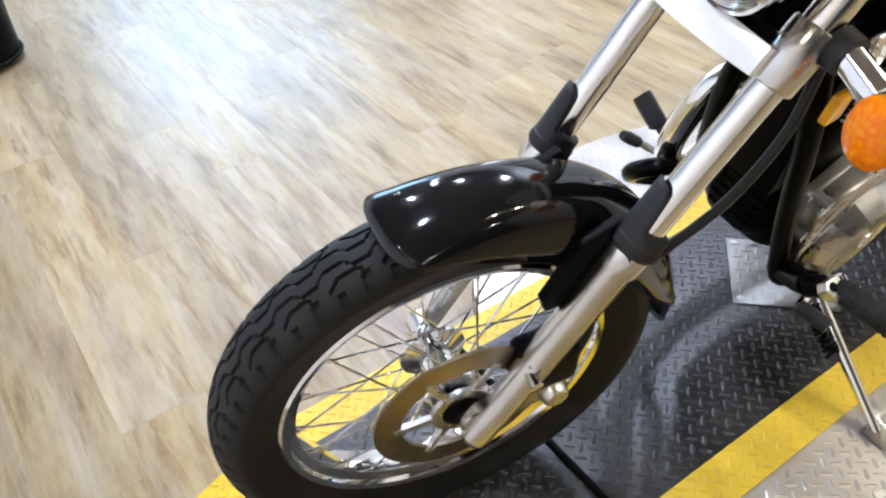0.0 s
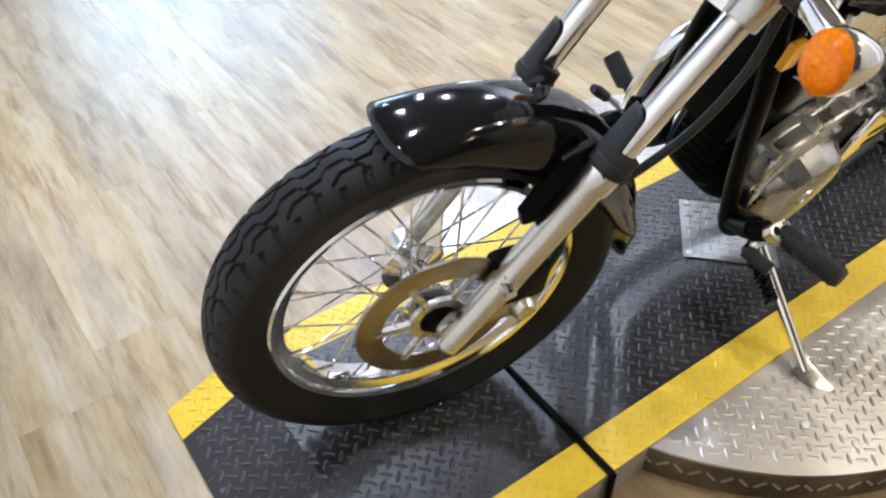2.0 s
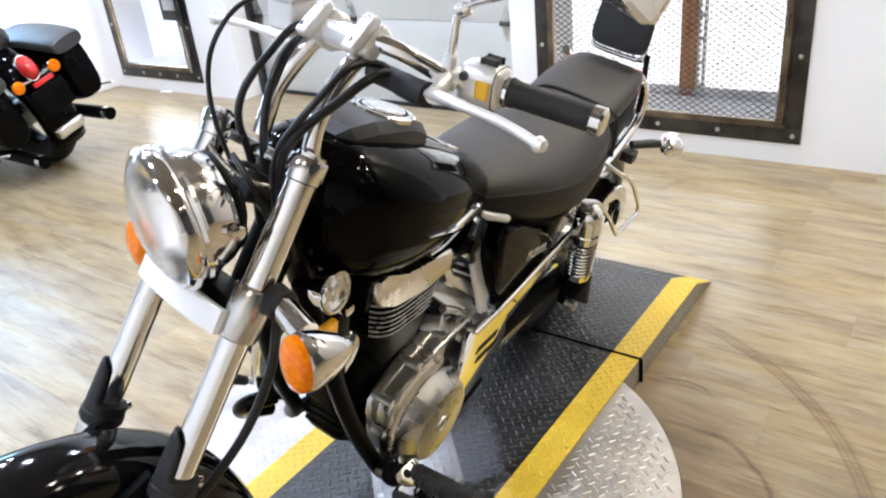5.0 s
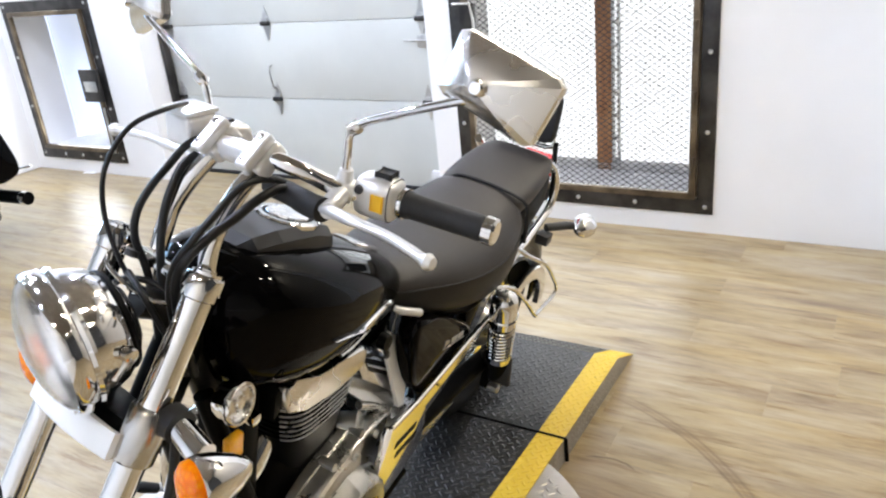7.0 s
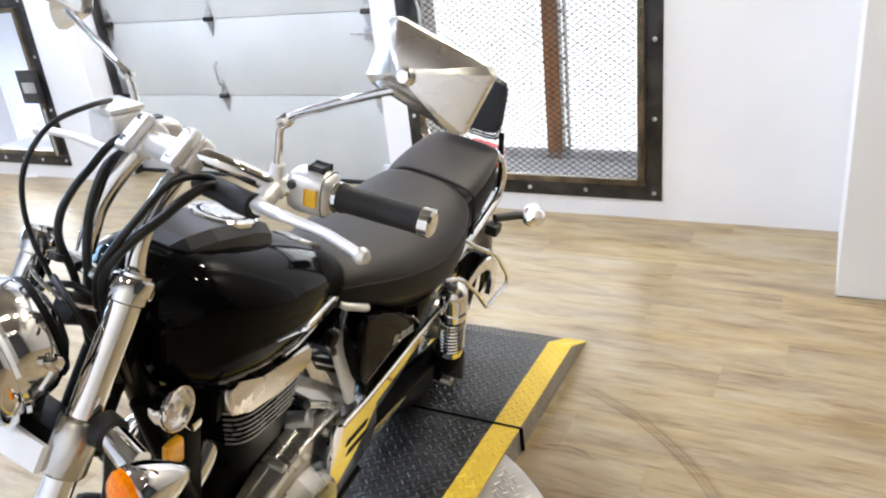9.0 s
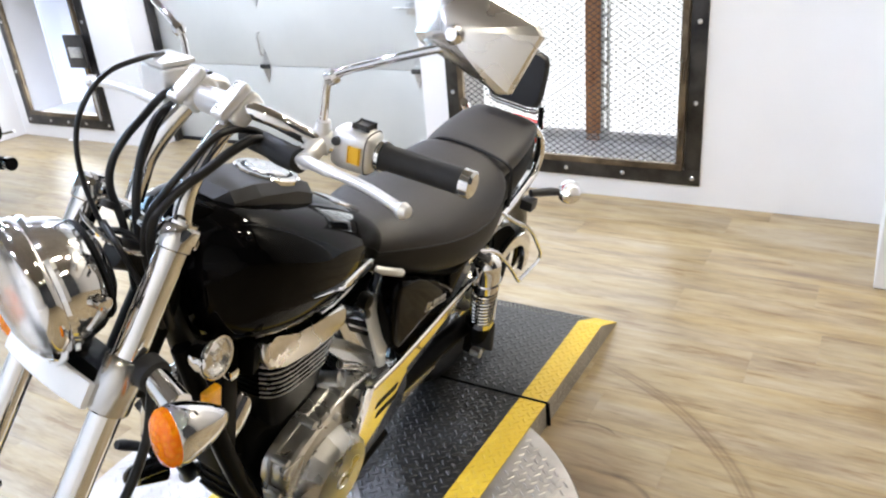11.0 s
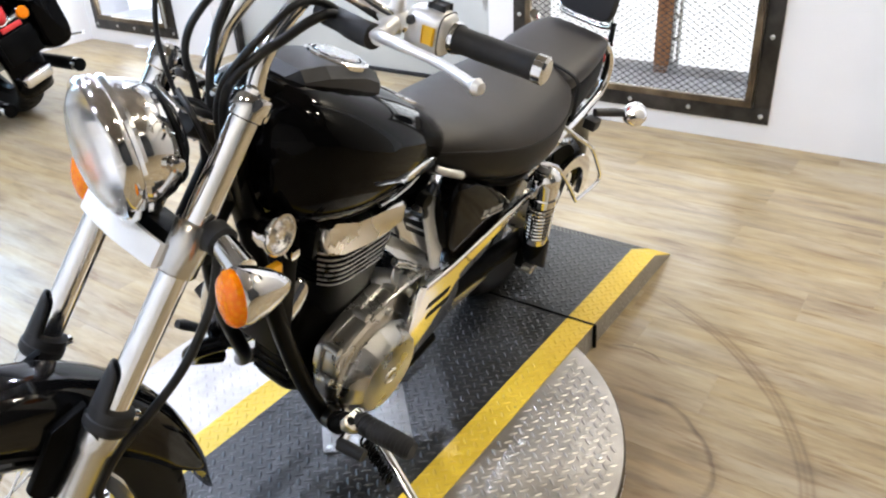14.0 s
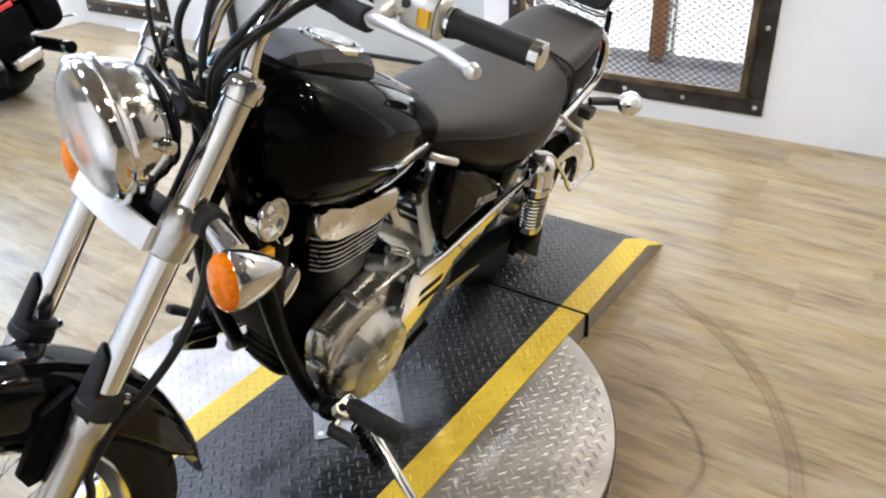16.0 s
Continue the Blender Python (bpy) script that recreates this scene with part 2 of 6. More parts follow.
    def math_node(operation, a, b):
        n = nt.nodes.new("ShaderNodeMath")
        n.operation = operation
        link(nt, a, n.inputs[0])
        if isinstance(b, float):
            n.inputs[1].default_value = b
        else:
            link(nt, b, n.inputs[1])
        return n.outputs[0]

    def arc_mark(under, centre, radius, half, stops, masks, sway):
        """Darkens a ring about centre where the masks overlap."""
        away = nt.nodes.new("ShaderNodeVectorMath")
        away.operation = "DISTANCE"
        away.inputs[1].default_value = (*centre, FLOOR)
        link(nt, geo.outputs["Position"], away.inputs[0])
        r = math_node("ADD", away.outputs["Value"], math_node("MULTIPLY", wob.outputs["Fac"], sway))
        line = ramp_node(nt, span(r, radius - half + sway / 2, radius + half + sway / 2), stops)
        where = range_node(nt, wob.outputs["Fac"], 0.55, 1.0).outputs[0]
        for axis, lo, hi in masks:
            where = math_node("MULTIPLY", where, span(xyz.outputs[axis], lo, hi))
        mix = nt.nodes.new("ShaderNodeMix")
        mix.data_type, mix.blend_type = "RGBA", "MULTIPLY"
        link(nt, where, mix.inputs["Factor"])
        link(nt, under, mix.inputs["A"])
        link(nt, line.outputs[0], mix.inputs["B"])
        return mix.outputs["Result"]
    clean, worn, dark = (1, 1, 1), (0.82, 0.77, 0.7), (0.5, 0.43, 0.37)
    skids = [(0.1, clean), (0.22, dark), (0.3, worn), (0.42, (0.62, 0.55, 0.48)), (0.5, worn), (0.62, dark), (0.7, worn), (0.88, clean)]
    out = arc_mark(mix2.outputs["Result"], (1.012, -0.114), 0.94, 0.035, skids, [("Y", -0.36, -0.5), ("X", 1.0, 1.35)], 0.012)
    out = arc_mark(out, (1.156, -0.563), 0.26, 0.03, [(0.3, clean), (0.45, dark), (0.55, (0.4, 0.33, 0.28)), (0.62, worn), (0.85, clean)], [("Y", -0.56, -0.62), ("X", 1.05, 1.2)], 0.06)
    out = arc_mark(out, (1.469, -0.484), 0.126, 0.012, [(0.3, clean), (0.45, (0.3, 0.25, 0.22)), (0.55, (0.3, 0.25, 0.22)), (0.7, clean)], [("X", 1.56, 1.575), ("Y", -0.57, -0.54), ("Y", -0.41, -0.44)], 0.03)
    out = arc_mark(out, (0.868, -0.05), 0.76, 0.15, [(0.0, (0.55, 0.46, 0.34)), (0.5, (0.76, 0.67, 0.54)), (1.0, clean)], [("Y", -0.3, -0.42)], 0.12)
    tone = nt.nodes.new("ShaderNodeHueSaturation")
    rv = nt.nodes.new("ShaderNodeMapRange")
    rv.inputs["To Min"].default_value, rv.inputs["To Max"].default_value = 0.92, 1.05
    link(nt, info.outputs["Random"], rv.inputs["Value"])
    link(nt, rv.outputs[0], tone.inputs["Value"])
    link(nt, out, tone.inputs["Color"])
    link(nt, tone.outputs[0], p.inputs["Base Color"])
    link(nt, range_node(nt, cloud.outputs["Fac"], 0.29, 0.38).outputs[0], p.inputs["Roughness"])
    link(nt, bump_node(nt, grain.outputs["Fac"], 0.0006, 0.25).outputs[0], p.inputs["Normal"])
    return m


PLANK = plank_material()


def worn_paint(name, dark, light, worn, amount, rough, metal=0.0):
    """Paint on steel plate, scuffed through in patches."""
    m, nt, p = nodes_of(name)
    big, mid, small = noise_node(nt, 5, 5), noise_node(nt, 60, 4), noise_node(nt, 500, 2)
    base = ramp_node(nt, big.outputs["Fac"], [(0.3, dark), (0.7, light)])
    mask = ramp_node(nt, mid.outputs["Fac"], [(amount, (0, 0, 0)), (amount + 0.12, (1, 1, 1))])
    mix = nt.nodes.new("ShaderNodeMix")
    mix.data_type = "RGBA"
    mix.inputs["B"].default_value = (*worn, 1)
    link(nt, mask.outputs[0], mix.inputs["Factor"])
    link(nt, base.outputs[0], mix.inputs["A"])
    link(nt, mix.outputs["Result"], p.inputs["Base Color"])
    link(nt, range_node(nt, big.outputs["Fac"], *rough).outputs[0], p.inputs["Roughness"])
    link(nt, bump_node(nt, small.outputs["Fac"], 0.0003, 0.3).outputs[0], p.inputs["Normal"])
    p.inputs["Metallic"].default_value = metal
    return m


PLATE_BLACK = worn_paint("black_tread_plate_paint", (0.008, 0.008, 0.0082), (0.02, 0.02, 0.02), (0.1, 0.098, 0.095), 0.6, (0.29, 0.4))
LUG_BLACK = worn_paint("worn_black_lugs", (0.011, 0.011, 0.011), (0.024, 0.024, 0.025), (0.09, 0.088, 0.085), 0.58, (0.32, 0.42))
LUG_YELLOW = worn_paint("worn_yellow_lugs", (0.6, 0.4, 0.02), (0.73, 0.51, 0.04), (0.22, 0.15, 0.03), 0.64, (0.42, 0.54))
SKIRT_STEEL = surface("pale_scuffed_aluminium", (0.32, 0.305, 0.28), (0.5, 0.48, 0.45), (0.45, 0.6), 0.7, 8, 200, 0.0003, 0.3)
PLATE_YELLOW = worn_paint("yellow_tread_plate_paint", (0.62, 0.42, 0.02), (0.75, 0.53, 0.04), (0.3, 0.2, 0.03), 0.66, (0.38, 0.5))
DULL_BARE = surface("scuffed_dull_aluminium_plate", (0.36, 0.335, 0.305), (0.56, 0.53, 0.5), (0.36, 0.46), 1.0, 5, 160, 0.0004, 0.4)
PLATE_BARE = surface("bare_aluminium_tread_plate", (0.4, 0.385, 0.37), (0.53, 0.515, 0.495), (0.32, 0.46), 0.85, 3, 200, 0.0003, 0.3)
COVER_STEEL = surface("dull_grey_tread_plate", (0.2, 0.197, 0.19), (0.34, 0.335, 0.325), (0.36, 0.5), 0.9, 8, 200, 0.0003, 0.3)
LUG_BARE = surface("scuffed_aluminium_lugs", (0.36, 0.335, 0.31), (0.52, 0.495, 0.47), (0.4, 0.5), 1.0, 5, 160, 0.0003, 0.3)

# ---- mesh tools ----


def mesh_object(name, bm, material, smooth=True, angle=38):
    bmesh.ops.recalc_face_normals(bm, faces=bm.faces[:])
    me = bpy.data.meshes.new(name)
    bm.to_mesh(me)
    bm.free()
    me.materials.append(material)
    if smooth:
        me.polygons.foreach_set("use_smooth", [True] * len(me.polygons))
        me.set_sharp_from_angle(angle=radians(angle))
    return new(name, me)


def part(name, bm, material, parent, label="", m=None, smooth=True, angle=38):
    """One mesh under a thing or under a part."""
    ob = mesh_object(name, bm, material, smooth, angle)
    ob.parent = parent
    if m is not None:
        ob.matrix_basis = m
    return tagged(ob, label)


def thing(name, label, category, m=None, group="", kind=""):
    ob = new(name)
    ob.empty_display_size = 0.1
    if m is not None:
        ob.matrix_basis = m
    return tagged(ob, label, category, group, kind)


def add_box(bm, lo, hi, bevel=0.0, seg=2, m=None):
    lo, hi = Vector(lo), Vector(hi)
    made = bmesh.ops.create_cube(bm, size=1.0)["verts"]
    for v in made:
        v.co = Vector([lo[k] + (v.co[k] + 0.5) * (hi[k] - lo[k]) for k in range(3)])
        if m is not None:
            v.co = m @ v.co
    if bevel:
        edges = list({e for v in made for e in v.link_edges})
        bmesh.ops.bevel(bm, geom=edges, offset=bevel, segments=seg, profile=0.6, affect="EDGES")
    return bm


def box(lo, hi, bevel=0.0, seg=2, m=None):
    return add_box(bmesh.new(), lo, hi, bevel, seg, m)


def spline(points, steps=8, closed=False):
    """Points along a smooth curve through the given ones."""
    p = [Vector(q) for q in points]
    n, out = len(p), []
    spans = n if closed else n - 1
    for i in range(spans):
        a = p[(i - 1) % n] if closed or i > 0 else p[0] * 2 - p[1]
        b, c = p[i], p[(i + 1) % n]
        d = p[(i + 2) % n] if closed or i + 2 < n else p[-1] * 2 - p[-2]
        for k in range(steps):
            t = k / steps
            out.append(0.5 * ((2 * b) + (c - a) * t + (2 * a - 5 * b + 4 * c - d) * t * t + (3 * b - a - 3 * c + d) * t**3))
    if not closed:
        out.append(p[-1])
    return out


def add_loft(bm, rings, cap=True, closed_ring=True):
    made = [[bm.verts.new(q) for q in ring] for ring in rings]
    n = len(made[0])
    for a, b in zip(made, made[1:]):
        for k in range(n if closed_ring else n - 1):
            bm.faces.new((a[k], a[(k + 1) % n], b[(k + 1) % n], b[k]))
    if cap and closed_ring:
        for ring in (made[0], made[-1]):
            if len(set(tuple(v.co) for v in ring)) > 2:
                bm.faces.new(ring)
    return bm


def loft(rings, cap=True, closed_ring=True):
    return add_loft(bmesh.new(), rings, cap, closed_ring)


def add_tube(bm, points, radius, seg=10, cap=True, flat=1.0):
    """A round bar along the points; radius: one number or one for each point."""
    p = [Vector(q) for q in points]
    radii = radius if isinstance(radius, (list, tuple)) else [radius] * len(p)
    rings, side = [], None
    for i, q in enumerate(p):
        way = (p[min(i + 1, len(p) - 1)] - p[max(i - 1, 0)]).normalized()
        if side is None:
            side = way.cross(Vector((0.13, 0.21, 0.97)))
            if side.length < 0.1:
                side = way.cross(Vector((1, 0, 0)))
        side = (side - way * side.dot(way)).normalized()
        up = way.cross(side)
        rings.append([q + radii[i] * (math.cos(a) * side + flat * math.sin(a) * up) for a in (2 * math.pi * k / seg for k in range(seg))])
    return add_loft(bm, rings, cap)


def tube(points, radius, seg=10, cap=True, flat=1.0):
    return add_tube(bmesh.new(), points, radius, seg, cap, flat)


def add_lathe(bm, profile, seg=32, origin=(0, 0, 0), axis=(0, 1, 0), cap=True, squash=(1, 1)):
    """Turns rows of (along the axis, radius) about the axis."""
    o, w = Vector(origin), Vector(axis).normalized()
    u = w.cross(Vector((0, 0, 1)) if abs(w.z) < 0.9 else Vector((1, 0, 0))).normalized()
    v = w.cross(u)
    rings = []
    for s, r in profile:
        r = max(r, 1e-5)
        rings.append([o + s * w + r * (squash[0] * math.cos(a) * u + squash[1] * math.sin(a) * v) for a in (2 * math.pi * k / seg for k in range(seg))])
    return add_loft(bm, rings, cap)


def lathe(profile, seg=32, origin=(0, 0, 0), axis=(0, 1, 0), cap=True, squash=(1, 1)):
    return add_lathe(bmesh.new(), profile, seg, origin, axis, cap, squash)


def add_prism(bm, outline, y0, y1, bevel=0.0, seg=2):
    """A plate with the given outline in x and z, between two values of y."""
    before = set(bm.verts)
    a, b = [bm.verts.new((x, y0, z)) for x, z in outline], [bm.verts.new((x, y1, z)) for x, z in outline]
    n = len(outline)
    faces = [bm.faces.new(a), bm.faces.new(b)]
    for k in range(n):
        faces.append(bm.faces.new((a[k], a[(k + 1) % n], b[(k + 1) % n], b[k])))
    if bevel:
        edges = list({e for v in set(bm.verts) - before for e in v.link_edges if abs(e.verts[0].co.y - e.verts[1].co.y) < 1e-6})
        bmesh.ops.bevel(bm, geom=edges, offset=bevel, segments=seg, profile=0.6, affect="EDGES")
    return bm


def prism(outline, y0, y1, bevel=0.0, seg=2):
    return add_prism(bmesh.new(), outline, y0, y1, bevel, seg)


def smooth_sections(sections, steps=6):
    """Cubic interpolation of rows of numbers."""
    rows = [Vector(s[:3]) for s in sections], [Vector((*s[3:], 0, 0, 0)[:3]) for s in sections]
    a, b = spline(rows[0], steps), spline(rows[1], steps)
    return [(*p, *q) for p, q in zip(a, b)]


def body(sections, power=2.6, seg=32, steps=6, pull=0.0):
    """A rounded body along x: rows of x, half width, bottom, top; power: how square its cross-section is."""
    rings = []
    for x, w, zb, zt, *_ in smooth_sections([(s[0], s[1], s[2], s[3], 0, 0) for s in sections], steps):
        ring, zc, h = [], (zb + zt) / 2, max((zt - zb) / 2, 0.002)
        for k in range(seg):
            a = 2 * math.pi * k / seg
            c, s = math.cos(a), math.sin(a)
            ring.append((x, max(w, 0.002) * math.copysign(abs(c) ** (2 / power), c) * (1 - pull * s), zc + h * math.copysign(abs(s) ** (2 / power), s)))
        rings.append(ring)
    return loft(rings)


def tread_lugs(bm, inside, z_of, x0, x1, y0, y1, turn=45, cell=0.0215, length=0.0126, width=0.0043, height=0.0019):
    """Raised lugs of rolled tread plate, in crossed rows, where inside(x, y) holds."""
    c, s = math.cos(radians(turn)), math.sin(radians(turn))
    reach = int((abs(x1 - x0) + abs(y1 - y0)) / cell) + 2
    for i in range(-reach, reach):
        for j in range(-reach, reach):
            u, v = i * cell, j * cell
            x, y = (x0 + x1) / 2 + u * c - v * s, (y0 + y1) / 2 + u * s + v * c
            if not (x0 < x < x1 and y0 < y < y1 and inside(x, y)):
                continue
            a = (c, s) if (i + j) % 2 else (-s, c)
            b = (-a[1], a[0])
            pts = []
            for du, dv, up in ((-1, 0, 0), (-0.45, -1, 0), (0.45, -1, 0), (1, 0, 0), (0.45, 1, 0), (-0.45, 1, 0), (-0.6, 0, 1), (0.6, 0, 1)):
                px, py = x + a[0] * du * length + b[0] * dv * width, y + a[1] * du * length + b[1] * dv * width
                pts.append(bm.verts.new((px, py, z_of(px) + up * height)))
            for f in ((0, 1, 6), (1, 2, 7, 6), (2, 3, 7), (3, 4, 7), (4, 5, 6, 7), (5, 0, 6)):
                bm.faces.new([pts[k] for k in f])
    return bm

# ---- the room ----
ROOM = pose(3.32, 0, 0, 0, 0, 1.01)   # x into the back wall, y along it
TOP = CEILING


def structure(name, bm, material, label, category, m=None, smooth=False):
    ob = mesh_object(name, bm, material, smooth)
    if m is not None:
        ob.matrix_basis = m
    return tagged(ob, label, category, kind="structure")


WIN_A, WIN_B, SILL, HEAD = (-0.3, 0.835), (3.66, 4.45), 0.09, 1.07
DOOR_Y, DOOR_HEAD, RECESS = (1.06, 3.2), 2.3, 0.26
bm = bmesh.new()
for y0, y1, z0, z1 in ((-1.117, WIN_A[0], FLOOR, TOP), (*WIN_A, FLOOR, SILL), (*WIN_A, HEAD, TOP), (WIN_A[1], DOOR_Y[0], FLOOR, TOP), (*DOOR_Y, DOOR_HEAD, TOP),
                       (DOOR_Y[1], WIN_B[0], FLOOR, TOP), (*WIN_B, FLOOR, SILL), (*WIN_B, HEAD, TOP), (WIN_B[1], 4.62, FLOOR, TOP)):
    add_box(bm, (0, y0, z0), (RECESS, y1, z1))
structure("wall_east", bm, WALL_PAINT, "white painted wall with two grilled windows and a garage door", "wall", ROOM)
structure("wall_pier", box((-0.612, -6.0, FLOOR), (RECESS, -1.117, TOP), 0.004), WALL_PAINT, "white painted projecting wall block", "wall", ROOM)
structure("wall_return", box((-0.76, 4.62, FLOOR), (RECESS, 4.8, TOP), 0.004), WALL_PAINT, "short white painted return wall", "wall", ROOM)
bm = bmesh.new()
for x0, x1, z0, z1 in ((-6.0, -2.68, FLOOR, TOP), (-2.68, -0.16, FLOOR, 1.65), (-2.68, -0.16, 3.15, TOP), (-0.16, RECESS, FLOOR, TOP)):
    add_box(bm, (x0, 7.0, z0), (x1, 7.2, z1))
structure("wall_north", bm, WALL_PAINT, "plain white painted wall with a wide shop window", "wall", ROOM)
structure("wall_northeast", box((0, 4.8, FLOOR), (RECESS, 7.0, TOP)), WALL_PAINT, "plain white painted wall", "wall", ROOM)
# Unseen closing wall, kept dark so chrome and black paint reflect less.
structure("wall_south", box((-6.0, -6.2, FLOOR), (RECESS, -6.0, TOP)), GREY_PAINT, "unseen dark grey wall, added to keep reflections dark", "wall", ROOM)
WEST = pose(-0.646, 1.537, 0, 0, 0, -6.7)   # x into the room, y along the partition with the gateway
# Only the foot is known; the unseen top stays low to dim chrome reflections.
bm = bmesh.new()
for lo, hi in (((-0.15, -7.2, FLOOR), (0.0, 0.0, 0.62)), ((-0.15, 0.89, FLOOR), (0.0, 5.3, 0.62))):
    add_box(bm, lo, hi)
structure("wall_partition", bm, WALL_PAINT, "white painted low partition wall with a gateway", "wall", WEST)
structure("wall_stub", box((-0.06, 0.797, FLOOR), (0.282, 0.837, 0.62), 0.004, m=Matrix.Rotation(radians(6), 4, "Z")), WALL_PAINT, "short white partition panel beside the gateway", "wall", WEST)
structure("floor_beyond", box((-2.0, 0.003, FLOOR - 0.05), (0.032, 0.82, FLOOR + 0.003)), CARPET, "dark grey carpet beyond the gateway", "floor", WEST)
structure("threshold_trim", box((0.034, 0.066, FLOOR - 0.001), (0.056, 0.785, FLOOR + 0.006), 0.002), BRIGHT_ALLOY, "pale metal threshold strip in the gateway", "threshold", WEST)
structure("gateway_jamb", box((-0.17, 0.002, FLOOR), (0.024, 0.066, 0.62), 0.003), WALL_PAINT, "white painted gateway jamb", "trim", WEST)
structure("gateway_pier", box((-0.25, 0.424, FLOOR + 0.001), (0.033, 0.79, 0.62), 0.003), WALL_PAINT, "white painted pier beside the gateway", "wall", WEST)
# Unseen end wall; its white paint is there to brighten the forks' reflections.
structure("wall_west", box((-6.2, -6.2, FLOOR), (-6.0, 7.2, TOP)), WALL_PAINT, "unseen white end wall, added to brighten the chrome's reflections", "wall", ROOM)
shop = thing("window_3", "wide shop window with a white frame and daylight behind", "window", ROOM, kind="structure")
for y0, y1, z0, z1 in ((-2.68, -2.62, 1.65, 3.15), (-0.22, -0.16, 1.65, 3.15), (-1.45, -1.39, 1.71, 3.09), (-2.62, -0.22, 1.65, 1.71), (-2.62, -0.22, 3.09, 3.15)):
    part("window_bar", box((y0, 6.99, z0), (y1, 7.05, z1), 0.003), WALL_PAINT, shop)
structure("ceiling", box((-6.2, -6.2, TOP), (0.3, 7.2, TOP + 0.15)), CEIL_PAINT, "plain brown painted ceiling", "ceiling", ROOM)
floor = structure("floor", box((-6.2, -6.2, FLOOR - 0.12), (0.75, 7.2, FLOOR - 0.0015)), PLANK, "washed oak vinyl plank floor", "floor", ROOM)

# ceiling lamps, all out of view; some are added only to brighten
lamp_first = None
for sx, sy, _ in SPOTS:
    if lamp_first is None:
        lamp_first = thing("ceiling_lamp", "round black pendant spotlight, lit, unseen, placed to light the room", "lamp", pose(sx, sy, CEILING), "ceiling lamps")
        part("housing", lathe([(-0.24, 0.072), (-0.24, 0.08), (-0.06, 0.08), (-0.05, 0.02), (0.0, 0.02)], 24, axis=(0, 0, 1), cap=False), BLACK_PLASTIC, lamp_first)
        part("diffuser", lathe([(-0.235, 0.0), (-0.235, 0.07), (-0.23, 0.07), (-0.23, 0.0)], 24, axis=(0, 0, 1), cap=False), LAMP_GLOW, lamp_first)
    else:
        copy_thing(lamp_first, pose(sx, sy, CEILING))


def frame_bars(bm, y0, y1, z0, z1, w, d0, d1):
    add_box(bm, (d0, y0, z0), (d1, y1, z0 + w), 0.002)
    add_box(bm, (d0, y0, z1 - w), (d1, y1, z1), 0.002)
    add_box(bm, (d0 + 0.0005, y0, z0 + w), (d1 - 0.0005, y0 + w, z1 - w), 0.002)
    add_box(bm, (d0 + 0.0005, y1 - w, z0 + w), (d1 - 0.0005, y1, z1 - w), 0.002)
    return bm


def expanded_mesh(y0, y1, z0, z1, d, cell_y=0.041, cell_z=0.014, w=0.0021):
    """Expanded steel sheet: strands that zigzag up and down and touch at their turns."""
    bm = bmesh.new()
    rows, cols = int((z1 - z0) / cell_z), int((y1 - y0) / cell_y * 2)
    step = (y1 - y0) / cols
    for r in range(rows):
        zc = z0 + (r + 0.5) * cell_z
        for k in range(cols):
            za = zc + (cell_z / 2) * (1 if (k + r) % 2 else -1) * 0.92
            zb = zc + (cell_z / 2) * (1 if (k + 1 + r) % 2 else -1) * 0.92
            ya, yb = y0 + k * step, y0 + (k + 1) * step
            q = [bm.verts.new(c) for c in ((d - w, ya, za - w), (d - w, yb, zb - w), (d - w, yb, zb + w), (d - w, ya, za + w), (d + w, ya, za), (d + w, yb, zb))]
            for f in ((0, 1, 2, 3), (3, 2, 5, 4), (4, 5, 1, 0)):
                bm.faces.new([q[i] for i in f])
    return bm


def bolt(parent, m, r=0.009):
    return part("bolt", lathe([(0, r * 1.2), (-0.002, r * 1.2), (-0.006, r * 0.8), (-0.0075, 0)], 10, axis=(1, 0, 0)), ZINC, parent, "zinc bolt head", m)


def grille_window(name, label, y0, y1, mesh_on):
    win = thing(name, label, "window", ROOM, kind="structure")
    part("window_frame", frame_bars(bmesh.new(), y0 - 0.075, y1 + 0.075, SILL - 0.073, HEAD + 0.07, 0.073, -0.009, -0.001), STEEL_DARK, win, "dark raw steel flat-bar frame")
    gate = part("grille_gate", frame_bars(bmesh.new(), y0 + 0.002, y1 - 0.002, SILL + 0.002, HEAD - 0.002, 0.03, -0.03, -0.004), STEEL_BROWN, win, "rusty brown angle-steel gate frame")
    part("sill_board", box((0.002, y0 + 0.001, SILL + 0.0005), (RECESS - 0.002, y1 - 0.001, SILL + 0.005)), SILL_WHITE, win, "pale painted sill board")
    part("reveal_board", box((0.002, y0 + 0.0005, SILL + 0.006), (RECESS - 0.002, y0 + 0.005, HEAD - 0.001)), STEEL_BROWN, win, "rusty brown reveal lining")
    if mesh_on:
        part("expanded_mesh", expanded_mesh(y0 + 0.03, y1 - 0.03, SILL + 0.03, HEAD - 0.03, -0.012), MESH_STEEL, gate, "grey expanded steel mesh", smooth=False)
    n = 4
    for k in range(n):
        z = SILL - 0.037 + (HEAD - SILL + 0.074) * k / (n - 1)
        for y in (y0 - 0.04, y1 + 0.04):
            bolt(win, pose(-0.009, y, z))
    for k in (1, 2, 3):
        bolt(win, pose(-0.009, y0 + (y1 - y0) * k / 4, SILL - 0.037))
    part("window_sill", box((RECESS - 0.255, y0 - 0.0, SILL - 0.1), (0.34, y1, SILL + 0.012), 0.004), SILL_WHITE, win, "pale painted sill")
    part("outer_ledge", box((0.342, y0 - 0.25, -0.1), (0.7, y1 + 0.25, 0.035), 0.01), SILL_WHITE, win, "pale concrete ledge outside the glass")
    return win, gate


